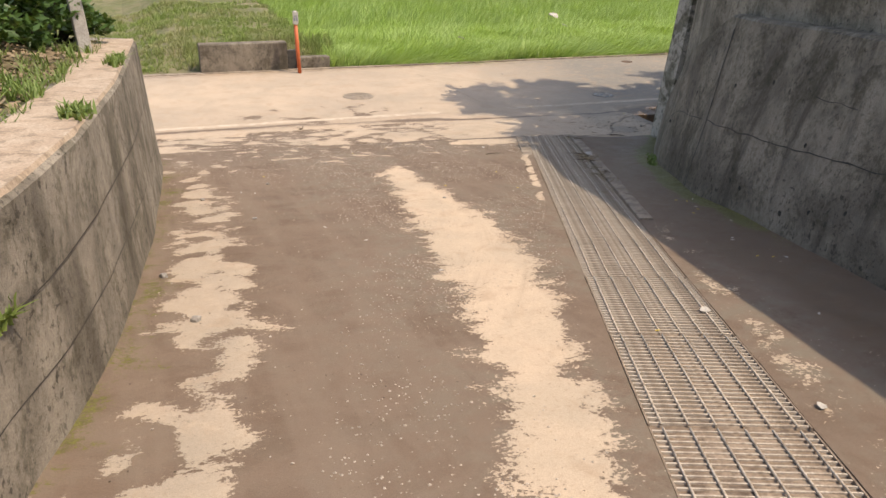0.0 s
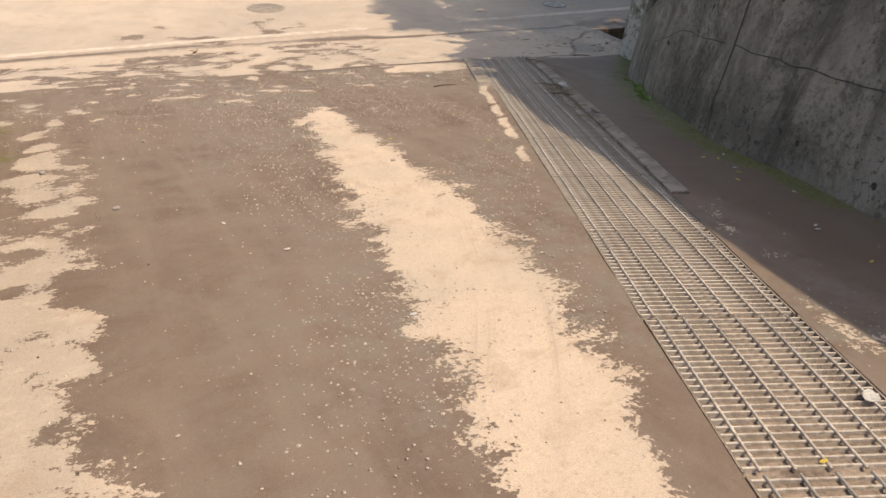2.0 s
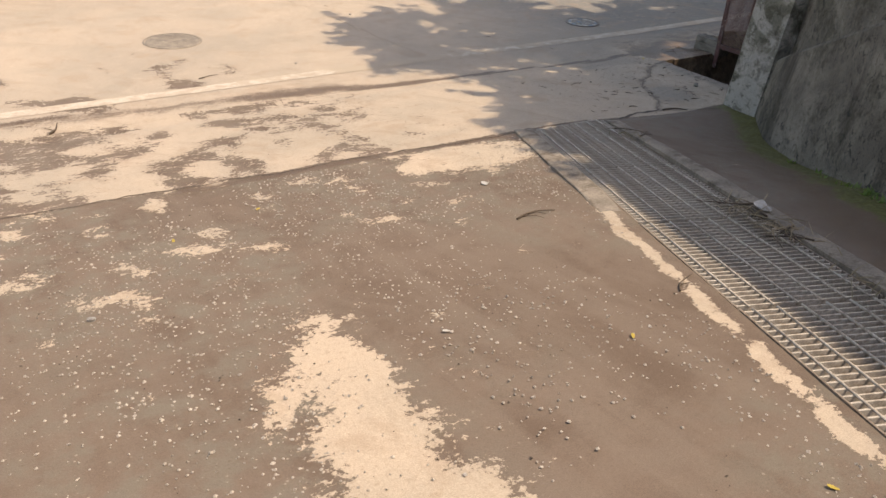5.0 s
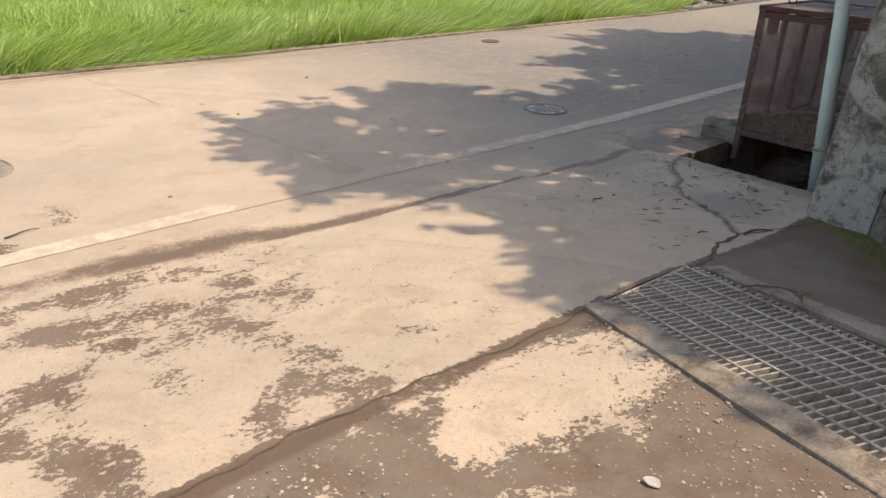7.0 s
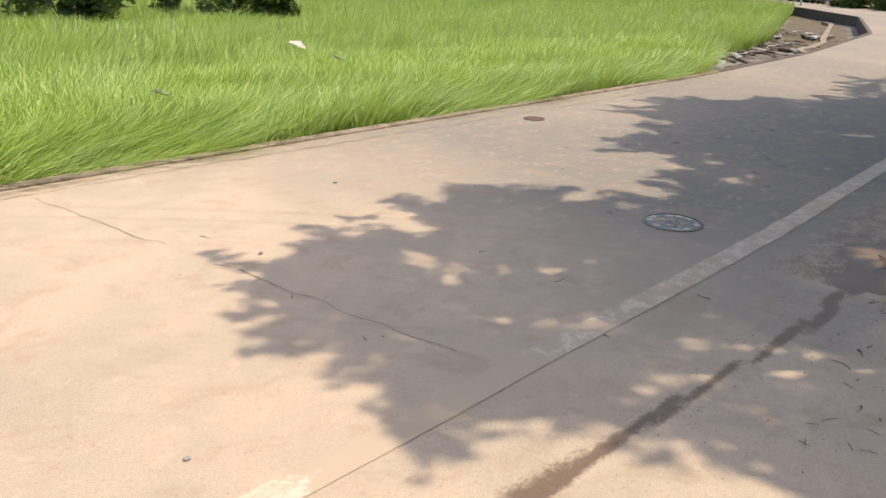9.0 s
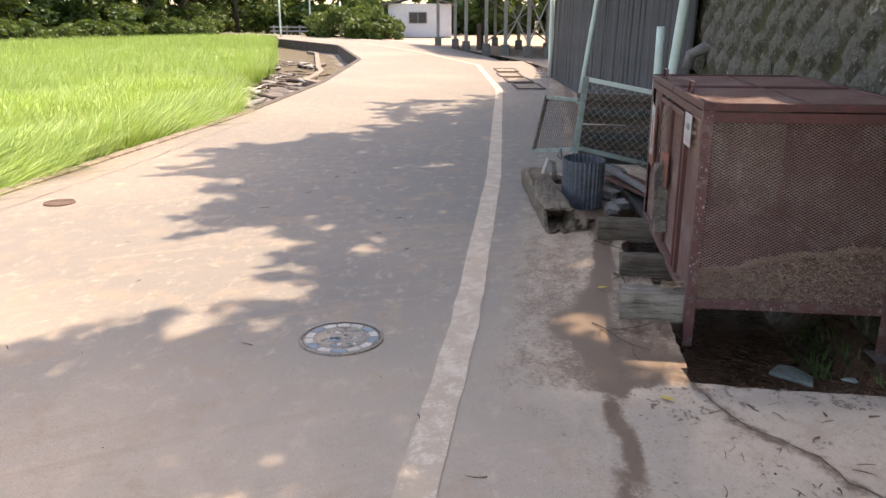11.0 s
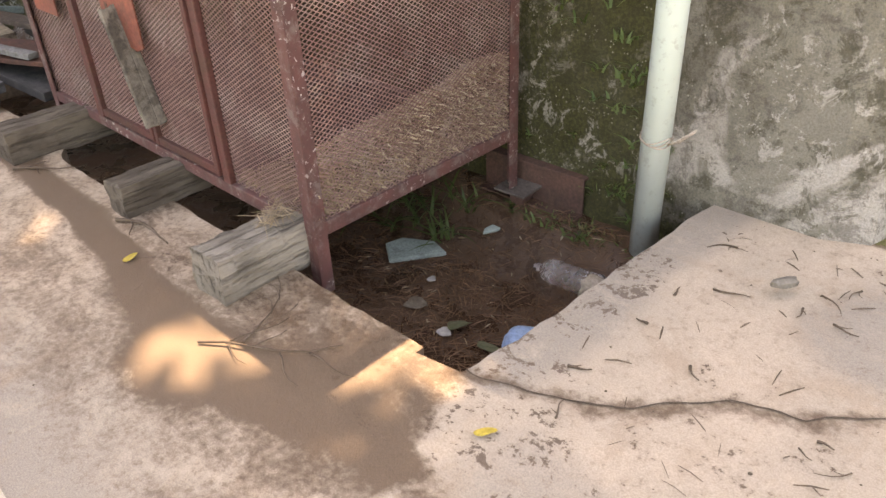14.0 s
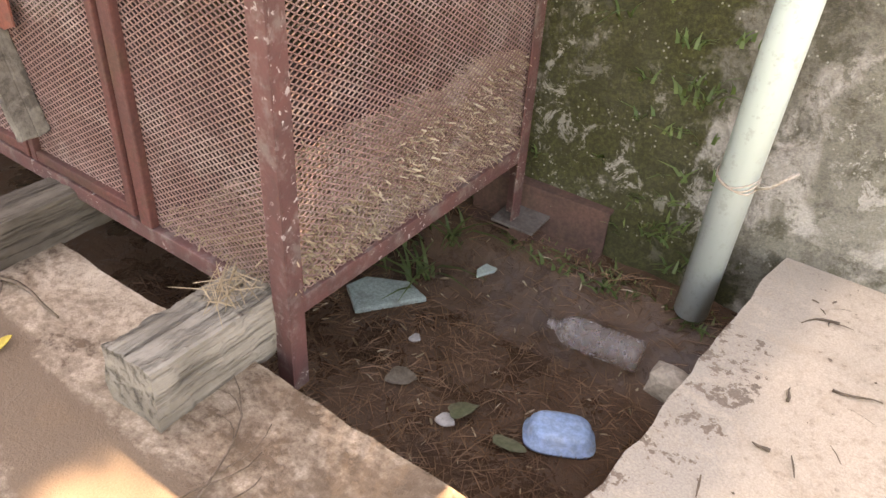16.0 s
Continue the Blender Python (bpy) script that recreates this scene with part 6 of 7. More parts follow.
def paddy_front(x):
    return bend(x, FAR_X, FAR_Y) + 0.22


def paddy_back(x):
    return bend(x, (-5, 20, 40, 48, 60, 66), (62, 58, 48, 44, 39, 33))


def in_paddy(x, y):
    # silt flow cuts the corner beside the bend
    cut = bend(x, (17.2, 21.7, 31, 56, 64), (17.5, 19.6, 21.7, 30.2, 33))
    if x < 3.6 + 0.03 * (y - 17):
        return False
    return paddy_front(x) < y < paddy_back(x) and (x < 17.3 or y > cut)


def blades(name, places, count, height, width, spread, material, seed, segments=2, lean=(0.0, 0.0), reach=1.0):
    """Tufts of bent, tapered blades at places, in one mesh."""
    rng = np.random.default_rng(seed)
    pl = np.repeat(np.array(places, float), count, 0)
    n = len(pl)
    ang = rng.uniform(0, 2 * np.pi, n)
    tilt = rng.uniform(0.1, 1.0, n) * spread
    h = height * rng.uniform(0.7, 1.15, n)
    gust = 1 + 0.9 * np.sin(pl[:, 0] * 1.3 + 1.7 * np.sin(pl[:, 1] * 0.9)) * np.cos(pl[:, 1] * 1.1)
    d = np.stack([np.cos(ang) * tilt + lean[0] * gust, np.sin(ang) * tilt + lean[1] * gust], 1)
    h = h * (1 - 0.12 * gust * (lean[0] != 0))
    side = np.stack([-np.sin(ang + rng.uniform(-.6, .6, n)), np.cos(ang), 0 * ang], 1) * (width / 2)
    base = pl + np.c_[rng.normal(0, 0.02, (n, 2)), np.zeros(n)]
    rows_ = []
    for k in range(segments + 1):
        f = k / segments
        c = base + np.c_[d * (h * reach)[:, None] * f ** 1.7, h * (f - 0.22 * f ** 3 * np.hypot(d[:, 0], d[:, 1]))]
        w = 1 - f ** 2 * 0.92
        rows_ += [c - side * w, c + side * w]
    v = np.stack(rows_, 1).reshape(-1, 3)
    m = 2 * (segments + 1)
    b = np.arange(n) * m
    quads = np.concatenate([np.stack([b + 2 * k, b + 2 * k + 1, b + 2 * k + 3, b + 2 * k + 2], 1) for k in range(segments)])
    me = bpy.data.meshes.new(name)
    me.vertices.add(len(v))
    me.vertices.foreach_set("co", v.ravel())
    me.loops.add(quads.size)
    me.loops.foreach_set("vertex_index", quads.ravel())
    me.polygons.add(len(quads))
    me.polygons.foreach_set("loop_start", np.arange(0, quads.size, 4))
    me.polygons.foreach_set("loop_total", np.full(len(quads), 4))
    me.update()
    me.materials.append(material)
    return new(name, me)


def scatter(x0, x1, y0, y1, d, inside, z, seed):
    rng = np.random.default_rng(seed)
    out = []
    for x in np.arange(x0, x1, d):
        for y in np.arange(y0, y1, d):
            px, py = x + rng.uniform(-.5, .5) * d, y + rng.uniform(-.5, .5) * d
            if inside(px, py):
                out.append((px, py, z(px, py)))
    return out


front = scatter(3, 22, 17.3, 18.9, 0.19, in_paddy, lambda x, y: -0.33, 9)
tagged(blades("rice_plants", front, 26, 0.82, 0.019, 0.75, RICE, 10, 5, (0.60, -0.34)), "lodged green rice leaning over the road edge", "rice", kind="stuff")
near = scatter(3, 22, 18.9, 22.5, 0.19, in_paddy, lambda x, y: -0.33, 1)
tagged(blades("rice_plants", near, 24, 0.74, 0.020, 1.05, RICE, 2, 4, (0.34, -0.20)), "bright green rice plants behind the lodged rows", "rice", kind="stuff")
mid = scatter(3, 40, 22.5, 34, 0.2, in_paddy, lambda x, y: -0.33, 3) + scatter(22, 40, 17.5, 22.5, 0.2, in_paddy, lambda x, y: -0.33, 4)
tagged(blades("rice_plants", mid, 13, 0.70, 0.022, 0.6, RICE, 5, 2, (0.25, -0.12)), "dense green rice in the paddy field", "rice", kind="stuff")
far = scatter(3, 66, 34, 62, 0.36, in_paddy, lambda x, y: -0.33, 6) + scatter(40, 66, 22, 34, 0.36, in_paddy, lambda x, y: -0.33, 7)
tagged(blades("rice_plants", far, 12, 0.70, 0.045, 0.5, RICE, 8, 1), "far rice field under the wooded slope", "rice", kind="stuff")


# ---- trees ----
def crown_mesh(name, centres, leaf, count, seed, material=None, sprays=0):
    """Leaves in clumps: each leaf a bent pair of triangles."""
    rng = np.random.default_rng(seed)
    cs = np.array([c[:3] for c in centres], float)
    rs = np.array([c[3] for c in centres], float)
    which = np.repeat(np.arange(len(cs)), count)
    n = len(which)
    dirs = rng.normal(size=(n, 3))
    dirs /= np.linalg.norm(dirs, axis=1)[:, None]
    p = cs[which] + dirs * (rs[which] * rng.uniform(0.25, 1.0, n) ** 0.6)[:, None] * (1, 1, 0.7)
    if sprays:
        turn = rng.uniform(0, 2 * np.pi, (len(cs), sprays))
        ray = rng.integers(0, sprays, n)
        a_ = turn[which, ray]
        f = rng.uniform(0.05, 1.0, n)
        l = rs[which] * 1.75 * f
        p = cs[which] + np.c_[np.cos(a_) * l, np.sin(a_) * l, rng.normal(0, 0.06, n) - 0.12 * f] + rng.normal(0, 0.045, (n, 3))
    a = rng.normal(size=(n, 3))
    a[:, 2] *= 0.5
    a /= np.linalg.norm(a, axis=1)[:, None]
    b = np.cross(a, rng.normal(size=(n, 3)))
    b /= np.linalg.norm(b, axis=1)[:, None]
    s = leaf * rng.uniform(0.6, 1.3, n)[:, None]
    nrm = np.cross(a, b)
    v = np.stack([p - a * s, p + b * s * 0.42 + nrm * s * 0.15, p + a * s, p - b * s * 0.42 + nrm * s * 0.15], 1).reshape(-1, 3)
    k = np.arange(n) * 4
    me = bpy.data.meshes.new(name)
    tris = np.stack([k, k + 1, k + 2, k, k + 2, k + 3], 1).reshape(-1, 3)
    me.vertices.add(len(v))
    me.vertices.foreach_set("co", v.ravel())
    me.loops.add(tris.size)
    me.loops.foreach_set("vertex_index", tris.ravel())
    me.polygons.add(len(tris))
    me.polygons.foreach_set("loop_start", np.arange(0, tris.size, 3))
    me.polygons.foreach_set("loop_total", np.full(len(tris), 3))
    me.update()
    me.materials.append(material or LEAF)
    return me


def tree(at, height, clumps, leaf, count, seed, label, base=0.22, sprays=0):
    """A trunk with limbs that reach to each clump of leaves."""
    at = Vector(at)
    ob = tagged(empty("tree", at), label, "tree")
    bm = bmesh.new()
    rnd = random.Random(seed)
    top = sum((Vector(c[:3]) for c in clumps), Vector()) / len(clumps)
    spine = [Vector((0, 0, -0.3)), (top - at) * 0.35 + Vector((0, 0, height * 0.12)), (top - at) * 0.85]
    spine[1].x, spine[1].y = spine[1].x * 0.4, spine[1].y * 0.4
    tube(bm, spine, [base, base * 0.7, base * 0.35], 10)
    for c in clumps:
        p = Vector(c[:3]) - at
        s = spine[1].lerp(spine[2], rnd.uniform(0.0, 0.95))
        mid_ = s.lerp(p, 0.5) + Vector((rnd.uniform(-.3, .3), rnd.uniform(-.3, .3), 0.25))
        tube(bm, [s, mid_, p], [0.03, 0.012, 0.005], 6)
    part("trunk", bm, BARK, ob)
    me = crown_mesh("crown", [(c[0] - at.x, c[1] - at.y, c[2] - at.z, c[3]) for c in clumps], leaf, count, seed, sprays=sprays)
    crown = new("crown", me)
    crown.parent = ob
    return ob


def shade(sx, sy, h):
    """The place at height h whose shadow falls at (sx, sy) on the road."""
    return sx - h * SUN_TO.x / -SUN_TO.z, sy - h * SUN_TO.y / -SUN_TO.z, h


def crown_over(spots, h0, seed):
    rnd = random.Random(seed)
    return [(*shade(x, y, h0 + rnd.uniform(-0.6, 0.6)), r) for x, y, r in spots]


# the trees on the bank whose crowns hang over the road
def inside(poly, x, y):
    hit = False
    for (x0, y0), (x1, y1) in zip(poly, poly[1:] + poly[:1]):
        if (y0 > y) != (y1 > y) and x < x0 + (y - y0) * (x1 - x0) / (y1 - y0):
            hit = not hit
    return hit


def shade_spots(poly, d, r, gaps, seed):
    """Clump centres that fill an outline of shade, with gaps left at random."""
    rnd = random.Random(seed)
    xs, ys = [p[0] for p in poly], [p[1] for p in poly]
    out = []
    for x in np.arange(min(xs), max(xs), d):
        for y in np.arange(min(ys), max(ys), d):
            px, py = x + rnd.uniform(-0.4, 0.4) * d, y + rnd.uniform(-0.4, 0.4) * d
            if inside(poly, px, py) and rnd.random() > gaps(px, py):
                out.append((px, py, r * rnd.uniform(0.75, 1.2)))
    return out


OUTLINE_A = [(5.3, 13.2), (5.5, 13.9), (5.9, 14.7), (6.5, 14.7), (7.24, 14.9), (7.9, 15.2), (8.3, 15.0), (8.2, 14.3), (8.2, 13.6), (8.9, 12.9), (8.1, 12.2), (8.2, 10.6), (5.8, 10.4), (5.5, 11.2), (5.9, 12.1), (5.5, 12.8)]
OUTLINE_B = [(8.4, 13.5), (9.6, 13.9), (11.2, 15.2), (13.2, 16.1), (14.8, 16.0), (16.2, 14.4), (21.0, 13.5), (21.0, 11.5), (10.0, 11.2), (9.3, 11.7), (9.05, 12.25), (8.45, 12.5)]
spots_a = shade_spots(OUTLINE_A, 0.40, 0.31, lambda x, y: 0.9 if math.hypot(x - 6.85, y - 14.0) < 0.3 else (0.18 if y < 11.2 else 0.34 if y < 12.1 else (0.30 if y < 12.8 and x > 6.4 else 0.06)), 3)
spots_b = shade_spots(OUTLINE_B, 0.46, 0.40, lambda x, y: 0.07 if y < 13.2 else 0.0, 5)
spots_a += [(7.9, 13.95, 0.34), (7.75, 13.6, 0.33), (8.2, 13.7, 0.28), (8.45, 13.05, 0.3), (8.15, 13.2, 0.3), (8.2, 14.15, 0.25)]
spots_a += [(5.55, 10.25, 0.28), (5.3, 10.15, 0.25), (5.25, 9.85, 0.28), (5.05, 9.5, 0.25), (5.6, 9.9, 0.3)]
spots_a += [(5.45, 10.75, 0.26), (5.75, 10.6, 0.26), (5.95, 10.9, 0.26), (6.3, 10.7, 0.26), (5.6, 11.05, 0.2), (6.35, 11.05, 0.24)]
spots_a += [(7.7, 12.45, 0.22), (8.0, 12.75, 0.24), (7.35, 12.6, 0.22), (8.3, 12.95, 0.2), (7.9, 13.1, 0.22)]
spots_b += [(8.8, 11.2, 0.3), (9.15, 11.2, 0.3), (9.0, 11.55, 0.28), (9.4, 11.45, 0.3), (9.4, 11.9, 0.28), (9.75, 11.6, 0.3), (9.8, 11.2, 0.3)]
spots_b += [(8.75, 12.55, 0.26), (9.15, 12.45, 0.26), (8.95, 12.85, 0.3), (9.2, 13.3, 0.3)]
spots_b += [(18.4, 15.0, 0.35), (19.3, 15.3, 0.35), (17.6, 14.9, 0.3), (20.0, 14.7, 0.3)]
tree((10.4, 8.6, 4.2), 5, crown_over(spots_a, 6.2, 3), 0.085, 300, 4, "broad-leaved tree on the bank above the wall", sprays=7)
tree((16.6, 7.6, 4.2), 6, crown_over(spots_b, 7.2, 5), 0.095, 430, 6, "spreading tree on the bank overhanging the road", sprays=8)


def forest_tree(name, seed, high, label):
    rnd = random.Random(seed)
    cl = []
    for k in range(34):
        z = rnd.uniform(0.06, 1.0) * high
        r = (0.30 - 0.20 * (z / high - 0.25) ** 2) * high * rnd.uniform(0.5, 1.0)
        a = rnd.uniform(0, 6.28)
        cl.append((r * math.cos(a), r * math.sin(a), z, rnd.uniform(0.5, 1.0) * high * 0.11))
    return tree((0, 0, 0), high, cl, 0.22, 150, seed, label, 0.2)


first = forest_tree("tree", 21, 9.0, "dark green woodland tree on the far slope")
tagged(first, group="woodland")
rnd = random.Random(5)
spots = []
for k in range(44):
    f = k / 43
    x = bend(f, (0, 0.35, 0.7, 1.0), (2, 42, 66, 98)) + rnd.uniform(-1, 1)
    y = bend(f, (0, 0.35, 0.7, 1.0), (68, 54, 46, 44)) + rnd.uniform(-1.5, 4.5)
    spots.append((x, y, -0.5, 0.75 + 0.5 * rnd.random()))
first.location = (40, 56, -0.5)
for x, y, z, s in spots:
    c = copy_thing(first, pose(x, y, z, 0, 0, rnd.uniform(0, 360)) @ Matrix.Diagonal((s, s, s, 1)))

# ---- far end of the road ----
WHITE = simple("white_siding", (0.72, 0.73, 0.74), (0.66, 0.67, 0.68), 1.5, 30, 0.7, 0.002)
ROOF = simple("dark_roof", (0.16, 0.16, 0.17), (0.11, 0.11, 0.12), 2, 30, 0.7, 0.003)
GLASS = simple("dark_window", (0.03, 0.035, 0.04), (0.05, 0.055, 0.06), 2, 20, 0.15, 0.0)
POST = simple("grey_post_paint", (0.42, 0.41, 0.39), (0.34, 0.33, 0.31), 3, 40, 0.7, 0.003, (0.22, 0.20, 0.17), 0.5)


def white_house():
    h = tagged(empty("house", (66.0, 22.3, -0.3)), "small white-sided house with a low dark roof", "house")
    bm = bmesh.new()
    box(bm, 0, 5, -2.4, 2.4, 0.3, 2.75, 0.02)
    part("wall", bm, WHITE, h)
    bm = bmesh.new()
    box(bm, -0.02, 5.0, -2.42, 2.42, 0.0, 0.3, 0.02)
    part("foundation", bm, BLOCK, h)
    bm = bmesh.new()
    for sgn in (-1, 1):
        box(bm, -0.4, 5.4, -0.02, 2.95, -0.05, 0.05, 0.01, Matrix.Translation((0, 0, 3.35)) @ Matrix.Diagonal((1, sgn, 1, 1)) @ pose(0, 0, 0, -14, 0, 0))
    part("roof", bm, ROOF, h)
    for y, w, z0, z1 in ((0.15, 1.3, 1.35, 2.1),):
        win = empty("window", (-0.02, y, 0))
        win.parent = h
        bm = bmesh.new()
        box(bm, -0.03, 0.02, -w / 2 - 0.06, w / 2 + 0.06, z0 - 0.06, z1 + 0.06, 0.01)
        part("frame", bm, POST, win)
        for k in (-1, 1):
            bm = bmesh.new()
            box(bm, -0.04, -0.032, k * w / 4 - w / 4 + 0.02, k * w / 4 + w / 4 - 0.02, z0, z1)
            part("pane", bm, GLASS, win)
    bm = bmesh.new()
    box(bm, -0.05, 0.0, -2.3, -1.2, 0.35, 2.4, 0.01)
    part("shutter", bm, WHITE, h)
    return h


white_house().rotation_euler.z = radians(9)


def post_shed():
    """An open shed: a deep roof on posts that stand on concrete feet."""
    s = tagged(empty("open_shed", (43, 15.5, 0)), "open shed on pale posts with concrete feet", "shed")
    line = [(50.0, 18.7), (46.3, 17.3), (43.0, 16.4), (39.8, 15.2), (38.6, 14.3), (36.9, 13.3), (36.2, 12.5), (45, 14.0), (41, 12.6), (50, 15.5)]
    for k, (x, y) in enumerate(line):
        bm = bmesh.new()
        box(bm, x - 43 - 0.17, x - 43 + 0.17, y - 15.5 - 0.17, y - 15.5 + 0.17, -0.3, 0.42, 0.02)
        part("footing", bm, BLOCK, s)
        bm = bmesh.new()
        box(bm, x - 43 - 0.08, x - 43 + 0.08, y - 15.5 - 0.08, y - 15.5 + 0.08, 0.42, 2.6, 0.01)
        part("post", bm, POST, s)
    for a, b in ((0, 3), (3, 5), (5, 6)):
        bm = bmesh.new()
        pa, pb = line[a], line[b]
        beam(bm, (pa[0] - 43, pa[1] - 15.5, 2.5), (pb[0] - 43, pb[1] - 15.5, 2.5), 0.12, 0.2)
        part("eaves_beam", bm, POST, s)
    for a, b in ((4, 5), (3, 8), (5, 6)):
        for z0, z1 in ((0.5, 2.3), (2.3, 0.5)):
            bm = bmesh.new()
            pa, pb = line[a], line[b]
            beam(bm, (pa[0] - 43, pa[1] - 15.5, z0), (pb[0] - 43, pb[1] - 15.5, z1), 0.05, 0.05)
            part("brace", bm, POST, s)
    bm = bmesh.new()
    vs = [(51.5, 19.6), (39.5, 15.9), (35.3, 13.2), (35.6, 9.5), (51.5, 11.5)]
    lo = [bm.verts.new((x - 43, y - 15.5, 2.62)) for x, y in vs]
    hi = [bm.verts.new((x - 43, y - 15.5, 2.85 + 0.12 * (18 - y))) for x, y in vs]
    bm.faces.new(lo[::-1])
    bm.faces.new(hi)
    for i in range(5):
        j = (i + 1) % 5
        bm.faces.new((lo[i], lo[j], hi[j], hi[i]))
    part("roof", bm, ROOF, s)
    bm = bmesh.new()
    box(bm, -3.4, -2.0, -0.1, 0.1, 0.15, 1.25, 0.02)
    part("board_panel", bm, PLANK, s)
    bm = bmesh.new()
    box(bm, -7.6, 8.0, -5.0, -4.8, -0.3, 2.7)
    part("back_wall", bm, BOARD, s)
    return s


post_shed()
# yard in front of the shed
verts = [(26.5, 11.6, -0.03), (34, 13.3, -0.02), (46, 17.2, -0.03), (58, 23.0, -0.03), (90, 40, -0.05), (95, 10, -0.05), (40, 6, -0.05), (26.5, 8, -0.05)]
tagged(sheet("ground_yard", verts, [tuple(range(8))[::-1]], COPING), "silt-covered yard beside the road", "yard", kind="structure")
bm = bmesh.new()
box(bm, 26.3, 30.6, 11.6, 12.85, -0.02, 0.001)
tagged(part("trim_drain_mouth", bm, SLUDGE), "dark muddy drain mouth beside the board wall", "drain", kind="structure")
for x, y in ((23.4, 12.95), (25.2, 13.25), (27.0, 13.55), (28.9, 13.75)):
    d_ = tagged(empty("drain_cover", (x, y, 0.005)), "dark slatted drain cover beside the road", "drain cover", "drain covers")
    bm = bmesh.new()
    for a, b, c, e in ((-0.75, 0.75, -0.32, -0.26), (-0.75, 0.75, 0.26, 0.32), (-0.75, -0.68, -0.26, 0.26), (0.68, 0.75, -0.26, 0.26)):
        box(bm, a, b, c, e, 0, 0.02)
    part("frame", bm, PLANK, d_)
    bm = bmesh.new()
    box(bm, -0.68, 0.68, -0.26, 0.26, 0.0, 0.008)
    part("plate", bm, KERB, d_)
    d_.rotation_euler.z = radians(8)

# rail fence where the road leaves the view
rail = tagged(empty("guard_fence", (75, 35.2, -0.1)), "low pale timber guard fence at the road end", "fence")
for k in range(4):
    bm = bmesh.new()
    box(bm, -0.06, 0.06, -1.8 + 1.2 * k - 0.06, -1.8 + 1.2 * k + 0.06, 0, 0.85)
    part("post", bm, POST, rail)
for z in (0.35, 0.7):
    bm = bmesh.new()
    box(bm, -0.10, -0.06, -2.1, 2.1, z - 0.07, z + 0.07)
    part("rail", bm, POST, rail)
for x, y, h in ((64.5, 32.8, 3.0), (73.0, 33.0, 6.0), (66.0, 28.5, 2.6)):
    upright_pipe("marker_pole", x, y, -0.3, h, 0.07, "pale pole beside the far bend")

# the silt flow between paddy and bend, and the wall that carries the road
verts, faces = [], []
xs = steps(16.5, 66, 0.35)
for x in xs:
    lo, hi = bend(x, FAR_X, FAR_Y) - 0.05, bend(x, (16, 17.2, 21.7, 31, 56, 64, 70), (17.6, 17.9, 20.2, 22.4, 31, 34, 38))
    for k in range(15):
        y = lo + (hi - lo) * k / 14
        verts.append((x, y, bend(x, (17, 24, 32), (-0.06, -0.30, -0.5)) + 0.06 * rough_noise(x, y, 1.1, 4) + 0.03 * rough_noise(x, y, 4, 4) - 0.12 * math.sin(math.pi * k / 14)))
faces = [(i * 15 + j, (i + 1) * 15 + j, (i + 1) * 15 + j + 1, i * 15 + j + 1) for i in range(len(xs) - 1) for j in range(14)]
FLOW = simple("grey_silt_flow", (0.12, 0.10, 0.087), (0.23, 0.20, 0.175), 0.9, 25, 0.8, 0.02, (0.10, 0.08, 0.065), 0.7, warp=1.5)
tagged(sheet("ground_silt_flow", verts, faces, FLOW), "grey silt flow washed in beside the rice", "silt", kind="structure")
# the bend wall faces away from the sun; that shade is in this colour
WALL_SHADED = simple("shaded_concrete", (0.085, 0.066, 0.052), (0.12, 0.095, 0.075), 2, 40, 0.9, 0.01, (0.05, 0.04, 0.03), 0.6)
rows = []
for x in steps(18, 66, 0.7):
    y = bend(x, FAR_X, FAR_Y)
    rows.append([(x, y - 0.03, -0.7), (x, y + 0.12, -0.7), (x, y + 0.12, 0.015), (x, y - 0.03, 0.015)])
tagged(loft("wall_road_edge", rows, WALL_SHADED, closed=True), "low concrete wall along the outer bend", "wall", kind="structure")
rows = []
for x in steps(-40, 18, 0.4):
    y = bend(x, FAR_X, FAR_Y) - 0.03
    rows.append([(x, y, -0.5), (x, y, 0.016), (x, y + 0.02, 0.022), (x, y + 0.13, 0.022), (x, y + 0.15, 0.012), (x, y + 0.15, -0.5)])
tagged(loft("kerb_far", rows, KERB, closed=True), "sandy concrete edge between road and paddy", "kerb", kind="structure")
rows = []
for x in steps(27.5, 50, 0.7):
    y, z = bend(x, FAR_X, FAR_Y) + bend(x, (27.5, 29, 36, 50), (0.5, 1.2, 1.5, 1.2)), bend(x, (24, 32), (-0.30, -0.5))
    rows.append([(x, y, z - 0.2), (x, y, z + 0.10), (x, y + 0.22, z + 0.10), (x, y + 0.22, z - 0.2)])
tagged(loft("kerb_ditch", rows, KERB, closed=True), "low curved concrete kerb half buried in silt", "kerb", kind="structure")
rnd = random.Random(77)
DEBRIS = simple("washed_plastic", (0.36, 0.34, 0.32), (0.16, 0.15, 0.14), 2, 30, 0.6, 0.004, (0.12, 0.10, 0.085), 0.5)
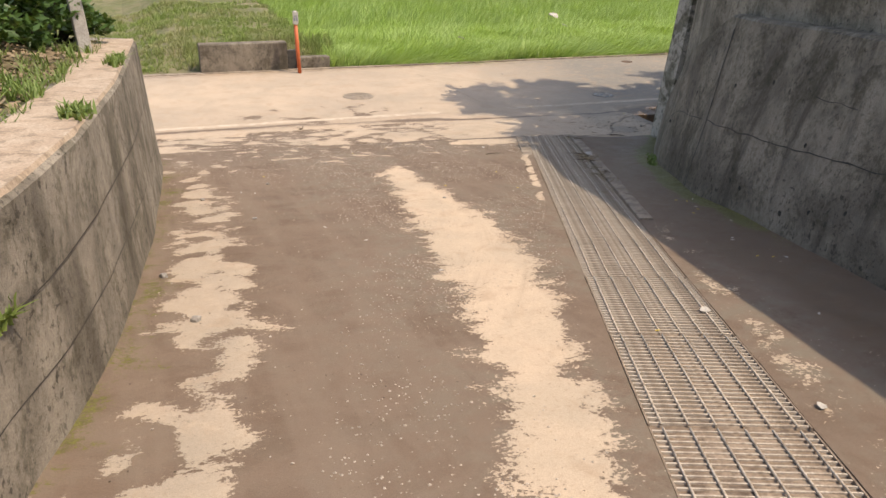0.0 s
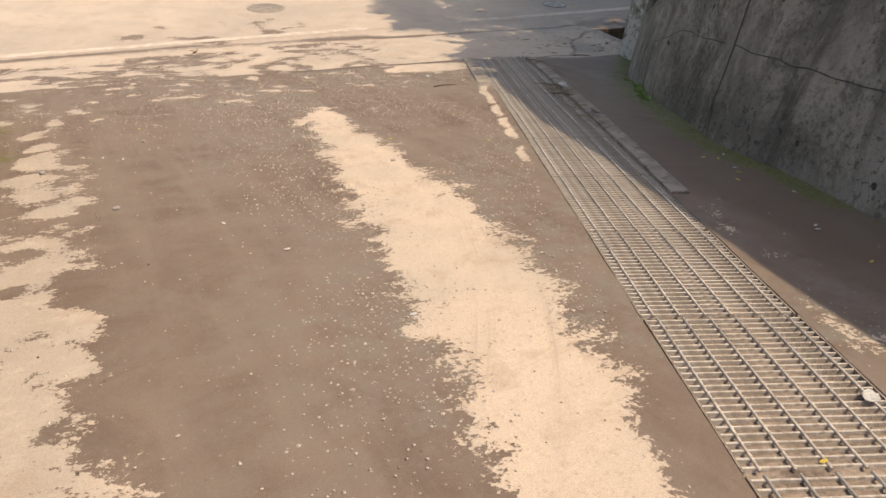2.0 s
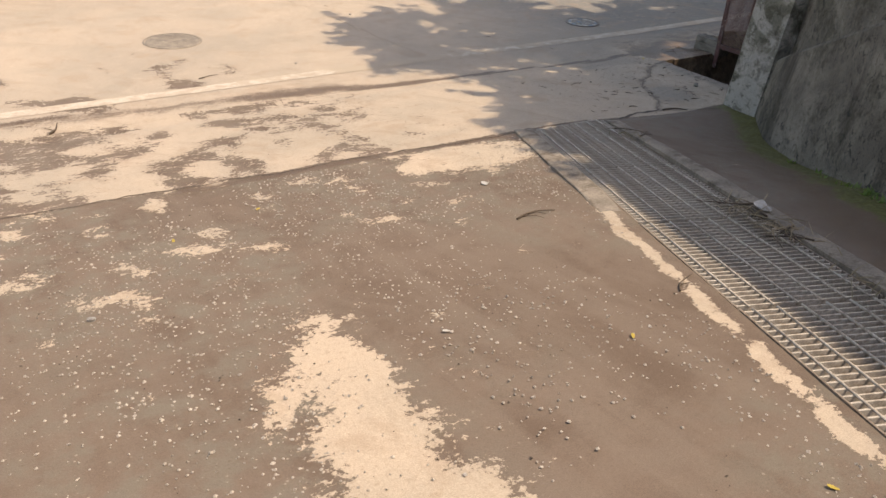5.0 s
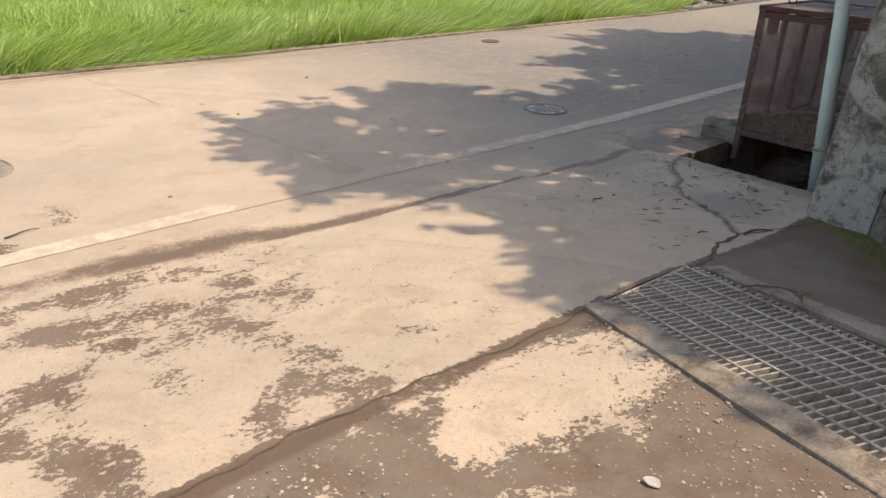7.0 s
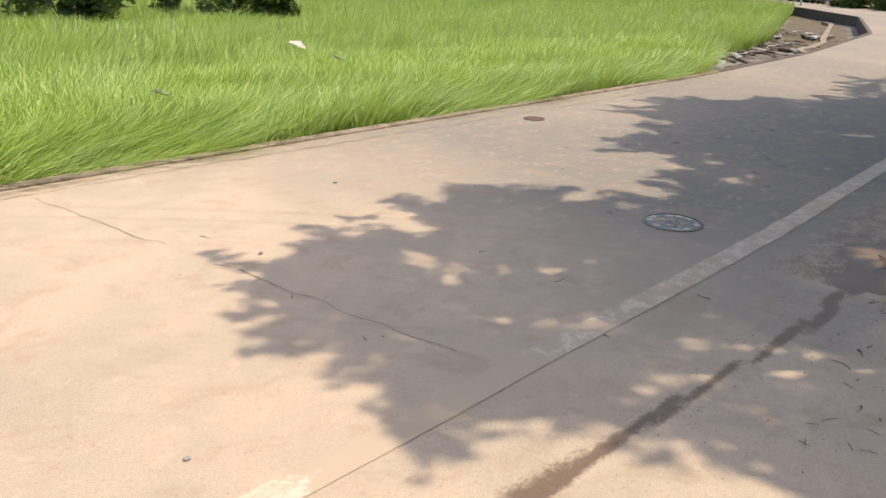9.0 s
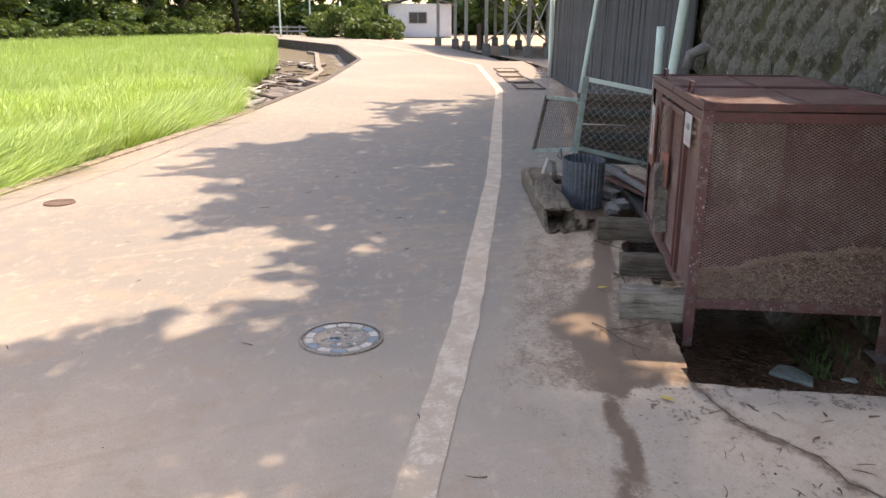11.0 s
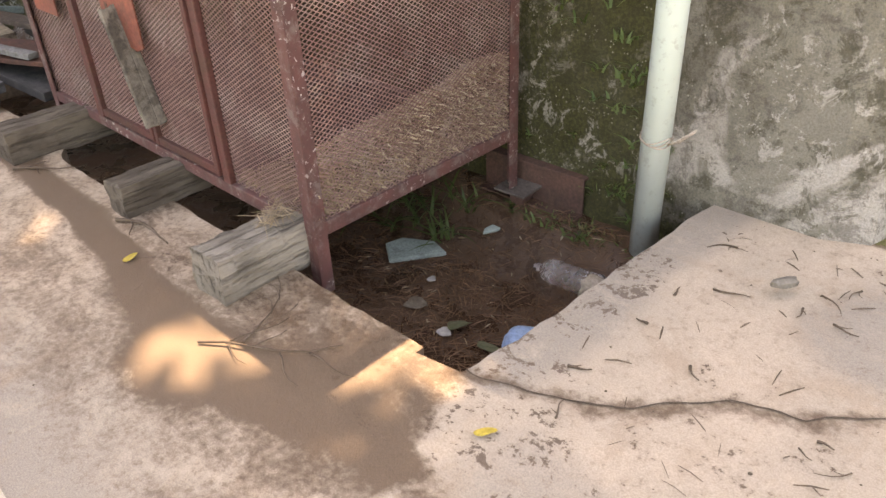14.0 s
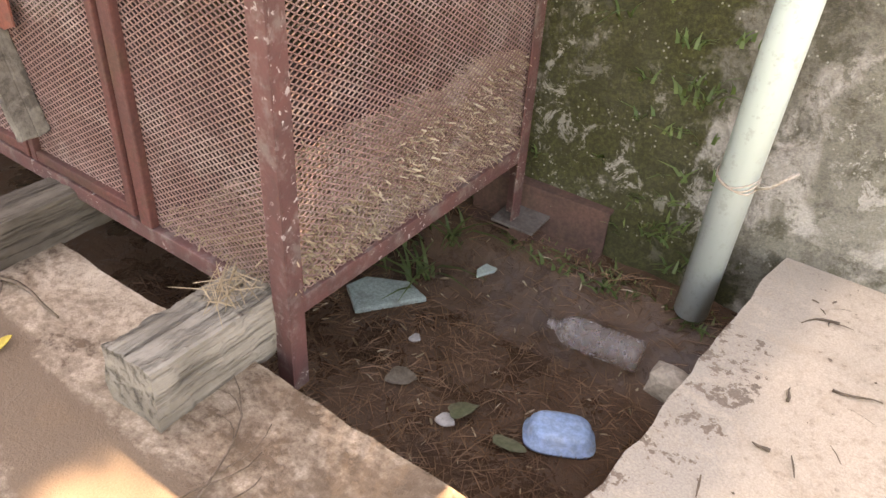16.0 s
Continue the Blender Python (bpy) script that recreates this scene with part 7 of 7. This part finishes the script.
for k in range(80):
    x = 17.6 + 24 * rnd.random() ** 1.4
    lo, hi = bend(x, FAR_X, FAR_Y), bend(x, (16, 17.2, 21.7, 31, 56), (17.6, 17.9, 20.2, 22.4, 31))
    y = lo + (hi - lo) * rnd.uniform(0.35, 0.95)
    z = bend(x, (17, 24, 32), (-0.06, -0.30, -0.5))
    a, l = rnd.uniform(-0.3, 1.5), rnd.uniform(0.5, 1.9)
    bm = bmesh.new()
    w = rnd.choice((0.03, 0.04, 0.05, 0.07, 0.10, 0.15))
    pts = [(l * (t - 0.5) * math.cos(a) + 0.1 * math.sin(5 * t + k), l * (t - 0.5) * math.sin(a) + 0.12 * math.sin(4 * t + 2 * k), 0.03 + 0.07 * abs(math.sin(4 * t + k))) for t in np.linspace(0, 1, 9)]
    tube(bm, pts, [0.3 * w, *([w * rnd.uniform(0.5, 1) for _ in range(7)]), 0.2 * w], 7)
    for v in bm.verts:
        v.co += 0.05 * noise.noise_vector(v.co * 5)
        v.co.z = v.co.z * 0.6 + 0.02 * noise.noise(v.co * 8)
    o = part("washed_debris", bm, DEBRIS if k % 3 else PLANK)
    o.location = (x, y, z)
    tagged(o, "torn grey sheeting and driftwood stranded in the silt", "debris", "debris in the silt")

# ---- undergrowth at the edge of the wood ----
BUSH = leaf_material("bush_leaf", (0.030, 0.065, 0.015), (0.075, 0.13, 0.032), (0.048, 0.092, 0.022), 0.5, 0.3)


def bush(at, size, count, leaf, seed, label, group="", material=None, flat=0.75):
    r = random.Random(seed)
    ob = tagged(empty("bush", at), label, "bush", group)
    cl = []
    for k in range(count):
        a, q = r.uniform(0, 6.28), math.sqrt(r.random())
        cl.append((size[0] * q * math.cos(a), size[1] * q * math.sin(a), size[2] * (0.15 + 0.85 * r.random() * (1 - 0.5 * q)), r.uniform(0.16, 0.30) * max(size)))
    bm = bmesh.new()
    for c in cl[:: max(1, count // 8)]:
        tube(bm, [(c[0] * 0.2, c[1] * 0.2, 0), (c[0] * 0.6, c[1] * 0.6, c[2] * 0.6), c[:3]], [0.02, 0.014, 0.006], 5)
    part("stems", bm, BARK, ob)
    o = new("foliage", crown_mesh("foliage", cl, leaf, 110, seed, material or BUSH))
    o.parent = ob
    return ob


b0 = bush((60, 43, -0.5), (2.0, 1.4, 1.9), 22, 0.16, 51, "leafy green shrub at the edge of the wood", "shrubs by the wood")
for k in range(34):
    f = k / 33
    x = bend(f, (0, 0.4, 0.75, 1.0), (4, 42, 60, 70)) + rnd.uniform(-0.8, 0.8)
    y = bend(f, (0, 0.4, 0.75, 1.0), (63, 49.5, 41.5, 40)) + rnd.uniform(-0.5, 2.0)
    s = rnd.uniform(0.7, 1.25)
    copy_thing(b0, pose(x, y, -0.5, 0, 0, rnd.uniform(0, 360)) @ Matrix.Diagonal((s, s, s, 1)))
for x, y, s in ((63, 25.5, 1.1), (64.5, 27.2, 1.2), (61.5, 24.0, 0.8), (66.5, 29.0, 1.2), (72, 26.5, 1.5), (76, 31, 1.6), (82, 38, 1.9), (84, 30, 1.9), (78, 20, 2.0), (80, 14, 2.0)):
    copy_thing(b0, pose(x, y, -0.3, 0, 0, 77 * x) @ Matrix.Diagonal((s, s, s * 1.2, 1)))
for k in range(16):
    x, y = 78 + rnd.uniform(0, 16), 8 + 3.2 * k + rnd.uniform(-1, 1)
    s = rnd.uniform(0.9, 1.3)
    copy_thing(first, pose(x, y, -0.5, 0, 0, rnd.uniform(0, 360)) @ Matrix.Diagonal((s, s, s, 1)))
for k in range(10):
    x, y = 28 + 6.5 * k, 4.5 + 0.35 * k + rnd.uniform(-1, 1)
    s = rnd.uniform(0.8, 1.1)
    copy_thing(first, pose(x, y, -0.4, 0, 0, rnd.uniform(0, 360)) @ Matrix.Diagonal((s, s, s, 1)))

# ---- beside the left wall and across the road ----
IVY = leaf_material("glossy_shrub_leaf", (0.025, 0.06, 0.014), (0.07, 0.13, 0.03), (0.045, 0.09, 0.02), 0.4, 0.2)
WEED = leaf_material("weed_leaf", (0.10, 0.17, 0.035), (0.19, 0.25, 0.07), (0.15, 0.19, 0.06), 0.5, 0.3)
DRY = leaf_material("dry_litter", (0.20, 0.14, 0.085), (0.32, 0.25, 0.17), (0.14, 0.11, 0.06), 0.85, 0.1)
for k, (x, y, sx, sz) in enumerate(((-1.15, 7.9, 0.6, 0.9), (-2.0, 7.1, 0.9, 1.1), (-0.85, 8.9, 0.5, 0.55), (-1.35, 8.4, 0.7, 0.9), (-1.6, 6.6, 0.6, 0.6), (-2.0, 8.9, 0.8, 0.9), (-3.2, 8.2, 1.0, 1.3), (-2.4, 5.6, 0.7, 0.6))):
    bush((x, y, bank_left(x, y) - 0.05), (sx, sx * 0.9, sz), 20, 0.055, 60 + k, "dark glossy shrub on the bank above the wall", "shrubs on the bank", IVY)
rng = np.random.default_rng(41)
pl = []
for y in rng.uniform(1.5, 9.3, 3200):
    d = 0.40 + rng.exponential(0.5)
    x = left_base(y) - 0.1 - d
    pl.append((x, y, bank_left(x, y) + 0.012))
straws("leaf_litter", pl, 0.06, 0.028, 42, DRY, 0.25, "dry leaf litter along the coping", "leaf litter")
pl = [(left_base(y) - 0.42 - rng.exponential(0.35), y) for y in rng.uniform(1.5, 9.3, 170)]
tagged(blades("weeds", [(x, y, bank_left(x, y) - 0.01) for x, y in pl], 9, 0.13, 0.014, 1.1, WEED, 43, 2), "low weeds on the bank", "weeds", kind="stuff")
pl = [(left_base(y) - 0.06 - 0.16 * rng.random(), y, left_top(y) + 0.01) for y in rng.normal(4.45, 0.12, 14)] + [(left_base(y) - 0.12 - 0.1 * rng.random(), y, left_top(y) + 0.01) for y in rng.normal(6.9, 0.25, 18)] + [(left_base(2.6) - 0.02, y, 2.05) for y in rng.normal(2.62, 0.05, 8)]
tagged(blades("wall_weeds", pl, 7, 0.075, 0.020, 1.4, WEED, 44, 2), "green weed tufts rooted in the coping", "weeds", kind="stuff")

# white wooden stake
stake = tagged(empty("stake", (-0.50, 7.80, 2.06)), "weathered white wooden stake on the bank", "stake")
bm = bmesh.new()
box(bm, -0.055, 0.055, -0.055, 0.055, -0.15, 1.2, 0.008, pose(0, 0, 0, 0, -4, 12))
part("shaft", bm, PAPER, stake)

# headwall of the ditch, across the road
head = tagged(empty("headwall", (2.1, 17.55, -0.1)), "weathered concrete ditch headwall across the road", "headwall")
bm = bmesh.new()
box(bm, -1.05, 0.80, -0.17, 0.17, -0.4, 0.70, 0.025)
for v in bm.verts:
    v.co += 0.012 * Vector((noise.noise(v.co * 3), noise.noise(v.co * 3 + Vector((5, 0, 0))), 0))
part("wall_block", bm, WING, head)
bm = bmesh.new()
box(bm, 1.05, 1.75, -0.10, 0.14, -0.4, 0.36, 0.025)
part("low_block", bm, WALL, head)
bm = bmesh.new()
box(bm, 0.78, 1.06, 0.02, 0.14, -0.4, 0.50, 0.01)
part("sluice_board", bm, BOARD, head)

# orange marker post with a white plate
ORANGE_PAINT = simple("orange_paint", (0.72, 0.16, 0.05), (0.62, 0.14, 0.05), 6, 60, 0.55, 0.002)
mark = tagged(empty("marker_post", (3.08, 17.02, 0.0)), "orange marker post with a small white number plate", "post")
bm = bmesh.new()
tube(bm, [(0, 0, 0), (-0.02, 0.02, 0.5), (-0.035, 0.03, 1.02)], 0.04, 12)
part("shaft", bm, ORANGE_PAINT, mark)
bm = bmesh.new()
tube(bm, [(-0.035, 0.03, 1.02), (-0.045, 0.04, 1.3)], 0.043, 12)
part("white_band", bm, PAPER, mark)
bm = bmesh.new()
box(bm, -0.10, 0.02, -0.022, -0.016, 1.03, 1.28, 0.004)
part("plate", bm, PAPER, mark)
for k, (x0, x1, z0, z1) in enumerate(((-0.08, -0.05, 1.10, 1.17), (-0.03, 0.0, 1.10, 1.17), (-0.07, -0.01, 1.19, 1.21))):
    bm = bmesh.new()
    box(bm, x0, x1, -0.0245, -0.0225, z0, z1)
    part("number_bar", bm, INK, mark)

# grassy path beyond the headwall, left of the paddy
verts, faces = [], []
xs, ys = steps(-30, 3.6, 0.6), steps(17.52, 40, 0.6)
for x in xs:
    for y in ys:
        verts.append((x, y, -0.06 + 0.45 * smooth(17.5, 19.5, y) * smooth(-0.6, 0.8, x) + 0.10 * rough_noise(x, y, 0.7, 3) + 0.02 * (y - 17.5) * smooth(2, -6, x)))
n = len(ys)
faces = [(i * n + j, (i + 1) * n + j, (i + 1) * n + j + 1, i * n + j + 1) for i in range(len(xs) - 1) for j in range(n - 1)]
TURF = simple("trodden_turf", (0.15, 0.16, 0.06), (0.24, 0.21, 0.12), 1.2, 40, 0.95, 0.03, (0.10, 0.13, 0.04), 0.7)
tagged(sheet("ground_turf", verts, faces, TURF), "trodden grassy ground across the road", "grass", kind="structure")
GRASS = leaf_material("short_grass", (0.13, 0.20, 0.04), (0.26, 0.32, 0.10), (0.30, 0.29, 0.14), 0.55, 0.3)


def turf_z(x, y):
    return -0.06 + 0.45 * smooth(17.5, 19.5, y) * smooth(-0.6, 0.8, x) + 0.10 * rough_noise(x, y, 0.7, 3) + 0.02 * (y - 17.5) * smooth(2, -6, x) - 0.02


pl = [(x, y, turf_z(x, y)) for x, y in zip(rng.uniform(-4, 3.7, 7000), rng.uniform(17.7, 27, 7000)) if rough_noise(x, y, 0.8, 6) + 0.3 * smooth(-1.0, 1.0, x) > -0.12]
tagged(blades("grass", pl, 7, 0.13, 0.013, 0.8, GRASS, 45, 2), "patchy green grass across the road", "grass", kind="stuff")
pl = [(x, y, turf_z(x, y)) for x, y in zip(rng.uniform(0.8, 4.2, 420), rng.uniform(17.75, 19.2, 420))]
tagged(blades("tall_weeds", pl, 9, 0.28, 0.016, 0.7, GRASS, 46, 2), "tall weeds behind the ditch headwall", "weeds", kind="stuff")
for k in range(9):
    s = 0.8 + 0.3 * rng.random()
    copy_thing(b0, pose(-22 + 5 * k, 33 + 3 * rng.random(), 0, 0, 0, 40 * k) @ Matrix.Diagonal((s, s, s, 1)))

# ---- loose stones, twigs and bits, last ----
PEBBLE = simple("pale_gravel", (0.56, 0.48, 0.40), (0.38, 0.32, 0.26), 3, 60, 0.9, 0.002)


def pebbles(name, places, lo, hi, seed, material, label):
    """Small chips of stone, each an uneven pyramid-topped lump."""
    rng = np.random.default_rng(seed)
    p = np.array(places, float)
    n = len(p)
    s = rng.uniform(lo, hi, n) * rng.uniform(0.5, 1.0, n)
    a = rng.uniform(0, 6.28, n)
    v = []
    for k in range(5):
        b = a + 2 * np.pi * k / 5
        q = s * rng.uniform(0.6, 1.1, n)
        v.append(np.c_[p[:, 0] + q * np.cos(b), p[:, 1] + q * np.sin(b), p[:, 2] - 0.001])
    v.append(np.c_[p[:, 0] + s * rng.normal(0, 0.2, n), p[:, 1] + s * rng.normal(0, 0.2, n), p[:, 2] + s * rng.uniform(0.3, 0.7, n)])
    v = np.stack(v, 1).reshape(-1, 3)
    k = np.arange(n) * 6
    f = np.concatenate([np.stack([k + i, k + (i + 1) % 5, k + 5], 1) for i in range(5)])
    return tagged(sheet(name, v.tolist(), f.tolist(), material), label, "gravel", kind="stuff")


rng = np.random.default_rng(99)
pl = []
for x, y in zip(rng.uniform(-0.3, 5.2, 42000), rng.uniform(1.0, 10.4, 42000)):
    s, w = grate_place(x, y)
    side = x - bend(y, (0, 1.8, 4.0, 6.0, 8.0), (0.95, 1.29, 1.98, 2.32, 2.56))
    many = 0.05 + 0.95 * smooth(-1.15, -0.45, side) * smooth(0.2, -0.1, side) + 0.65 * smooth(0.25, 0.5, side) + 0.35 * smooth(7.5, 9.0, y)
    many *= 0.25 + 0.75 * smooth(0.2, 0.7, silt_marks(x, y)["mud"])
    if w < -0.13 and left_base(y) + 0.05 < x and rng.random() < many * smooth(-0.2, 0.5, 0.35 + rough_noise(x, y, 1.1, 8)):
        pl.append((x, y, land(x, y) + 0.004))
pebbles("gravel", pl, 0.003, 0.0105, 5, PEBBLE, "small pale gravel scattered on the ramp")
CRUMB = simple("soil_crumb", (0.10, 0.07, 0.048), (0.15, 0.11, 0.075), 3, 60, 0.95, 0.002)
pl = []
for x, y in zip(rng.uniform(-0.3, 12.0, 4200), rng.uniform(1.0, 16.5, 4200)):
    s, w = grate_place(x, y)
    if (y > 12.4) or (10.55 < y and x < 8.1) or (y < 10.45 and w < -0.13 and x > left_base(y) + 0.05):
        if y < 12.4 or rng.random() < 0.25:
            pl.append((x, y, (land(x, y) if y < 12.34 else 0.0) + 0.004))
pebbles("soil_crumbs", pl, 0.002, 0.007, 6, CRUMB, "dark soil crumbs scattered over the silt")
STONE_GREY = simple("grey_stone", (0.36, 0.33, 0.30), (0.24, 0.215, 0.19), 20, 90, 0.9, 0.003)
for k, (x, y, s) in enumerate(((0.72, 6.35, 0.022), (1.05, 7.9, 0.02), (0.35, 7.3, 0.025), (2.55, 6.6, 0.02), (0.1, 4.0, 0.035), (-0.05, 4.9, 0.035), (1.9, 9.0, 0.018), (6.0, 14.9, 0.018), (7.4, 15.9, 0.02), (4.6, 13.3, 0.015))):
    o = new("loose_stone", stone_mesh(k + 11, s, s * 0.75, s * 0.6, STONE_GREY))
    o.location, o.rotation_euler.z = (x, y, (land(x, y) if y < 12.34 else 0) + s * 0.3), k
    tagged(o, "small grey stone lying loose on the silt", "stone", "loose stones")

TWIG = simple("brown_twig", (0.11, 0.075, 0.05), (0.17, 0.12, 0.085), 12, 90, 0.9, 0.002)


def ground_z(x, y):
    return land(x, y) if y < 12.34 else 0.0


def twig(x, y, length, turn, r, seed, forks=0, label="thin brown twig lying on the silt"):
    rnd_ = random.Random(seed)
    bm = bmesh.new()

    def run(x0, y0, a, l, rad):
        pts = []
        for k in range(6):
            f = k / 5
            aa = a + 0.22 * math.sin(3 * f + seed)
            px, py = x0 + l * f * math.cos(aa), y0 + l * f * math.sin(aa)
            pts.append((px, py, ground_z(x + px, y + py) - ground_z(x, y) + 0.004 + 0.02 * length * math.sin(3.1 * f)))
        tube(bm, pts, [rad * (1 - 0.13 * k) for k in range(6)], 5)
        return pts

    pts = run(0, 0, radians(turn), length, r)
    for k in range(forks):
        p = pts[1 + k % 4]
        run(p[0], p[1], radians(turn + rnd_.choice((-1, 1)) * rnd_.uniform(25, 60)), length * rnd_.uniform(0.25, 0.5), r * 0.6)
    o = part("twig", bm, TWIG)
    o.location = (x, y, ground_z(x, y) + r * 0.6)
    return tagged(o, label, "twig", "fallen twigs")


twig(4.02, 8.97, 0.26, 10, 0.007, 1, 2, "dark forked twig lying on the ramp")
twig(4.06, 7.9, 0.22, 40, 0.004, 2, 1)
twig(8.90, 12.22, 0.42, -138, 0.0042, 3, 5, "branched dry twig lying on the sunlit silt")
twig(8.80, 12.14, 0.36, -60, 0.003, 4, 3, "branched dry twig lying on the sunlit silt")
twig(2.2, 12.35, 0.24, 55, 0.010, 5, 1, "short brown stick beside the gutter")
twig(3.6, 13.2, 0.2, 5, 0.006, 6, 0)
twig(6.95, 10.62, 0.24, -12, 0.010, 7, 0, "pale straight stick on the apron")
twig(9.75, 12.04, 0.30, 200, 0.008, 8, 1, "dry stick beside the baulk")
twig(10.5, 12.12, 0.26, 230, 0.006, 9, 2)
rnd = random.Random(12)
for k in range(34):
    x, y = rnd.uniform(6.7, 8.1), rnd.uniform(10.75, 11.9)
    twig(x, y, rnd.uniform(0.03, 0.11), rnd.uniform(0, 360), rnd.uniform(0.002, 0.005), 20 + k, k % 3 == 0, "small dry twig on the concrete apron")
for k in range(24):
    x, y = rnd.uniform(5.5, 13), rnd.uniform(12.5, 16)
    twig(x, y, rnd.uniform(0.03, 0.09), rnd.uniform(0, 360), 0.003, 70 + k, 0, "small dark twig lying on the road")
for k, (along, across, l, a) in enumerate(((1.9, 0.70, 0.30, 150), (2.1, 0.66, 0.26, 70), (2.25, 0.72, 0.34, 200), (2.45, 0.70, 0.22, 120), (0.35, 0.70, 0.24, 20), (3.1, 0.72, 0.20, 240), (0.1, 0.60, 0.20, -30))):
    q_ = ramp_plane(along, across, 0.0)
    o = twig(q_.x, q_.y, l, a, 0.006, 140 + k, 3, "dry forked twig caught on the grating rim")
    o.location.z += 0.022
# straw and twigs caught on the rim of the grating
pl = []
for s0, n_ in ((2.0, 70), (2.25, 60), (2.9, 25), (3.5, 25), (0.3, 25), (4.3, 15)):
    for _ in range(n_):
        p = ramp_plane(s0 + rnd.gauss(0, 0.10), G_WIDE - 0.02 + rnd.gauss(0, 0.07), 0.012 + 0.03 * rnd.random())
        pl.append(tuple(p))
straws("caught_straw", pl, 0.14, 0.006, 21, DRY, 0.3, "dry straw and twigs caught on the grating rim", "straw")
p = ramp_plane(2.0, G_WIDE + 0.03, 0.05)
flat_piece("paper_scrap", [(0.9 * x, 1.3 * y) for x, y in BROAD], 0.004, PAPER, tuple(p), "crumpled white paper scrap on the debris", "scrap", 20, 8, 0.012, 11)
for x, y, k, lb in ((2.86, 3.15, 13, "pale paper scrap beside the grating"), (2.55, 2.0, 14, "pale dry leaf at the grating edge"), (4.24, 9.57, 15, "small white scrap on the ramp")):
    q = 0.75 if k < 14 else 0.55
    flat_piece("dead_leaf" if "leaf" in lb else "paper_scrap", [(q * a, q * b) for a, b in BROAD], 0.004, LEAF_DRY if k == 12 else PAPER, (x, y, land(x, y) + 0.010), lb, "leaf" if "leaf" in lb else "scrap", 30 * k, 5, 0.006, k)
for k in range(26):
    x, y = (rnd.uniform(0.2, 4.0), rnd.uniform(2.0, 10.0)) if k < 14 else (right_base(6.0) - rnd.uniform(0.0, 0.5) + 0.3 * rnd.random(), rnd.uniform(3.5, 6.5))
    if k >= 14:
        x = right_base(y) - rnd.uniform(0.03, 0.5)
    flat_piece("fallen_leaf", [(0.35 * a, 0.35 * b) for a, b in OVAL], 0.0015, LEAF_YELLOW if k % 2 else PAPER, (x, y, land(x, y) + 0.007), "tiny pale leaf fallen on the silt", "leaf", 37 * k, 5, 0.002, k)
rnd = random.Random(77)
pl = [(x, y, land(x, y) + 0.008) for x, y in ((rnd.uniform(6.2, 8.1), rnd.uniform(10.7, 11.8)) for _ in range(110)) if x < pit_edge(y) - 0.05]
straws("apron_litter", pl, 0.06, 0.0045, 31, TWIG, 0.1, "bark crumbs and broken twigs scattered on the apron", "twigs")
pl = [(x, y, pit_floor(x, y) + 0.006) for x, y in ((rnd.uniform(8.35, 9.4), rnd.uniform(10.75, 11.65)) for _ in range(170)) if x > pit_edge(y) + 0.06]
straws("pit_chaff", pl, 0.035, 0.006, 33, STRAW, 0.1, "pale chaff and straw bits floating on the sludge", "straw")
# green clumps at the foot of the walls
pl = [(right_base(y) - 0.02 - 0.10 * rng.random(), y, land(right_base(y), y)) for y in rng.uniform(7.4, 9.3, 26)]
tagged(blades("wall_foot_weeds", pl, 8, 0.045, 0.018, 1.2, WEED, 47, 2), "small green weeds at the foot of the wall", "weeds", kind="stuff")
pl = [(x, y, pit_floor(x, y)) for x, y in zip(rng.uniform(9.12, 9.7, 26), rng.normal(10.86, 0.05, 26))]
FERN = leaf_material("fern_leaf", (0.055, 0.10, 0.03), (0.14, 0.19, 0.07), (0.09, 0.14, 0.045), 0.5, 0.25)
tagged(blades("pit_grass", pl, 6, 0.12, 0.013, 2.4, FERN, 48, 3, (-0.3, 0.25)), "green bamboo grass growing under the cage", "grass", kind="stuff")
pl = [(x, 10.69 + 0.08 * rng.random(), -0.22) for x in rng.uniform(8.25, 9.0, 44)] + [(8.44 + 0.10 * rng.random(), 10.655, -0.30 + 0.75 * rng.random()) for _ in range(16)] + [(x, 10.62, z) for x, z in zip(rng.uniform(8.35, 9.0, 22), rng.uniform(-0.2, 1.1, 22))]
tagged(blades("wall_ferns", pl, 6, 0.042, 0.012, 1.8, FERN, 49, 2, (0.0, 0.7)), "small ferns and seedlings on the damp wall", "ferns", kind="stuff")
pl = [(x, 10.60, z) for x, z in zip(rng.uniform(8.55, 8.85, 16), rng.uniform(0.55, 1.0, 16))]
tagged(blades("wall_tuft", pl, 4, 0.085, 0.010, 2.2, FERN, 50, 3, (0.0, 0.7)), "grass tuft growing out of the wall", "grass", kind="stuff")
# broken lump at the pit edge
o = new("broken_lump", stone_mesh(3, 0.055, 0.045, 0.05, KERB))
o.location = (8.24, 11.20, -0.06)
tagged(o, "broken lump of concrete at the pit edge", "rubble")
o = new("bark_piece", stone_mesh(5, 0.045, 0.02, 0.015, WOOD))
o.location, o.rotation_euler.z = (7.76, 10.96, 0.06), 0.9
tagged(o, "dark piece of bark on the apron", "bark")
# white scraps blown into the rice
for x, y, z, q, turn in ((12.5, 23.2, 0.28, 4.0, 20), (11.75, 21.1, 0.27, 2.6, 70), (7.85, 19.55, 0.24, 2.2, 110)):
    flat_piece("plastic_scrap", [(q * a, q * b) for a, b in BROAD], 0.006, PAPER, (x, y, z), "white plastic scrap caught on the rice", "scrap", turn, 25, 0.03, 21)
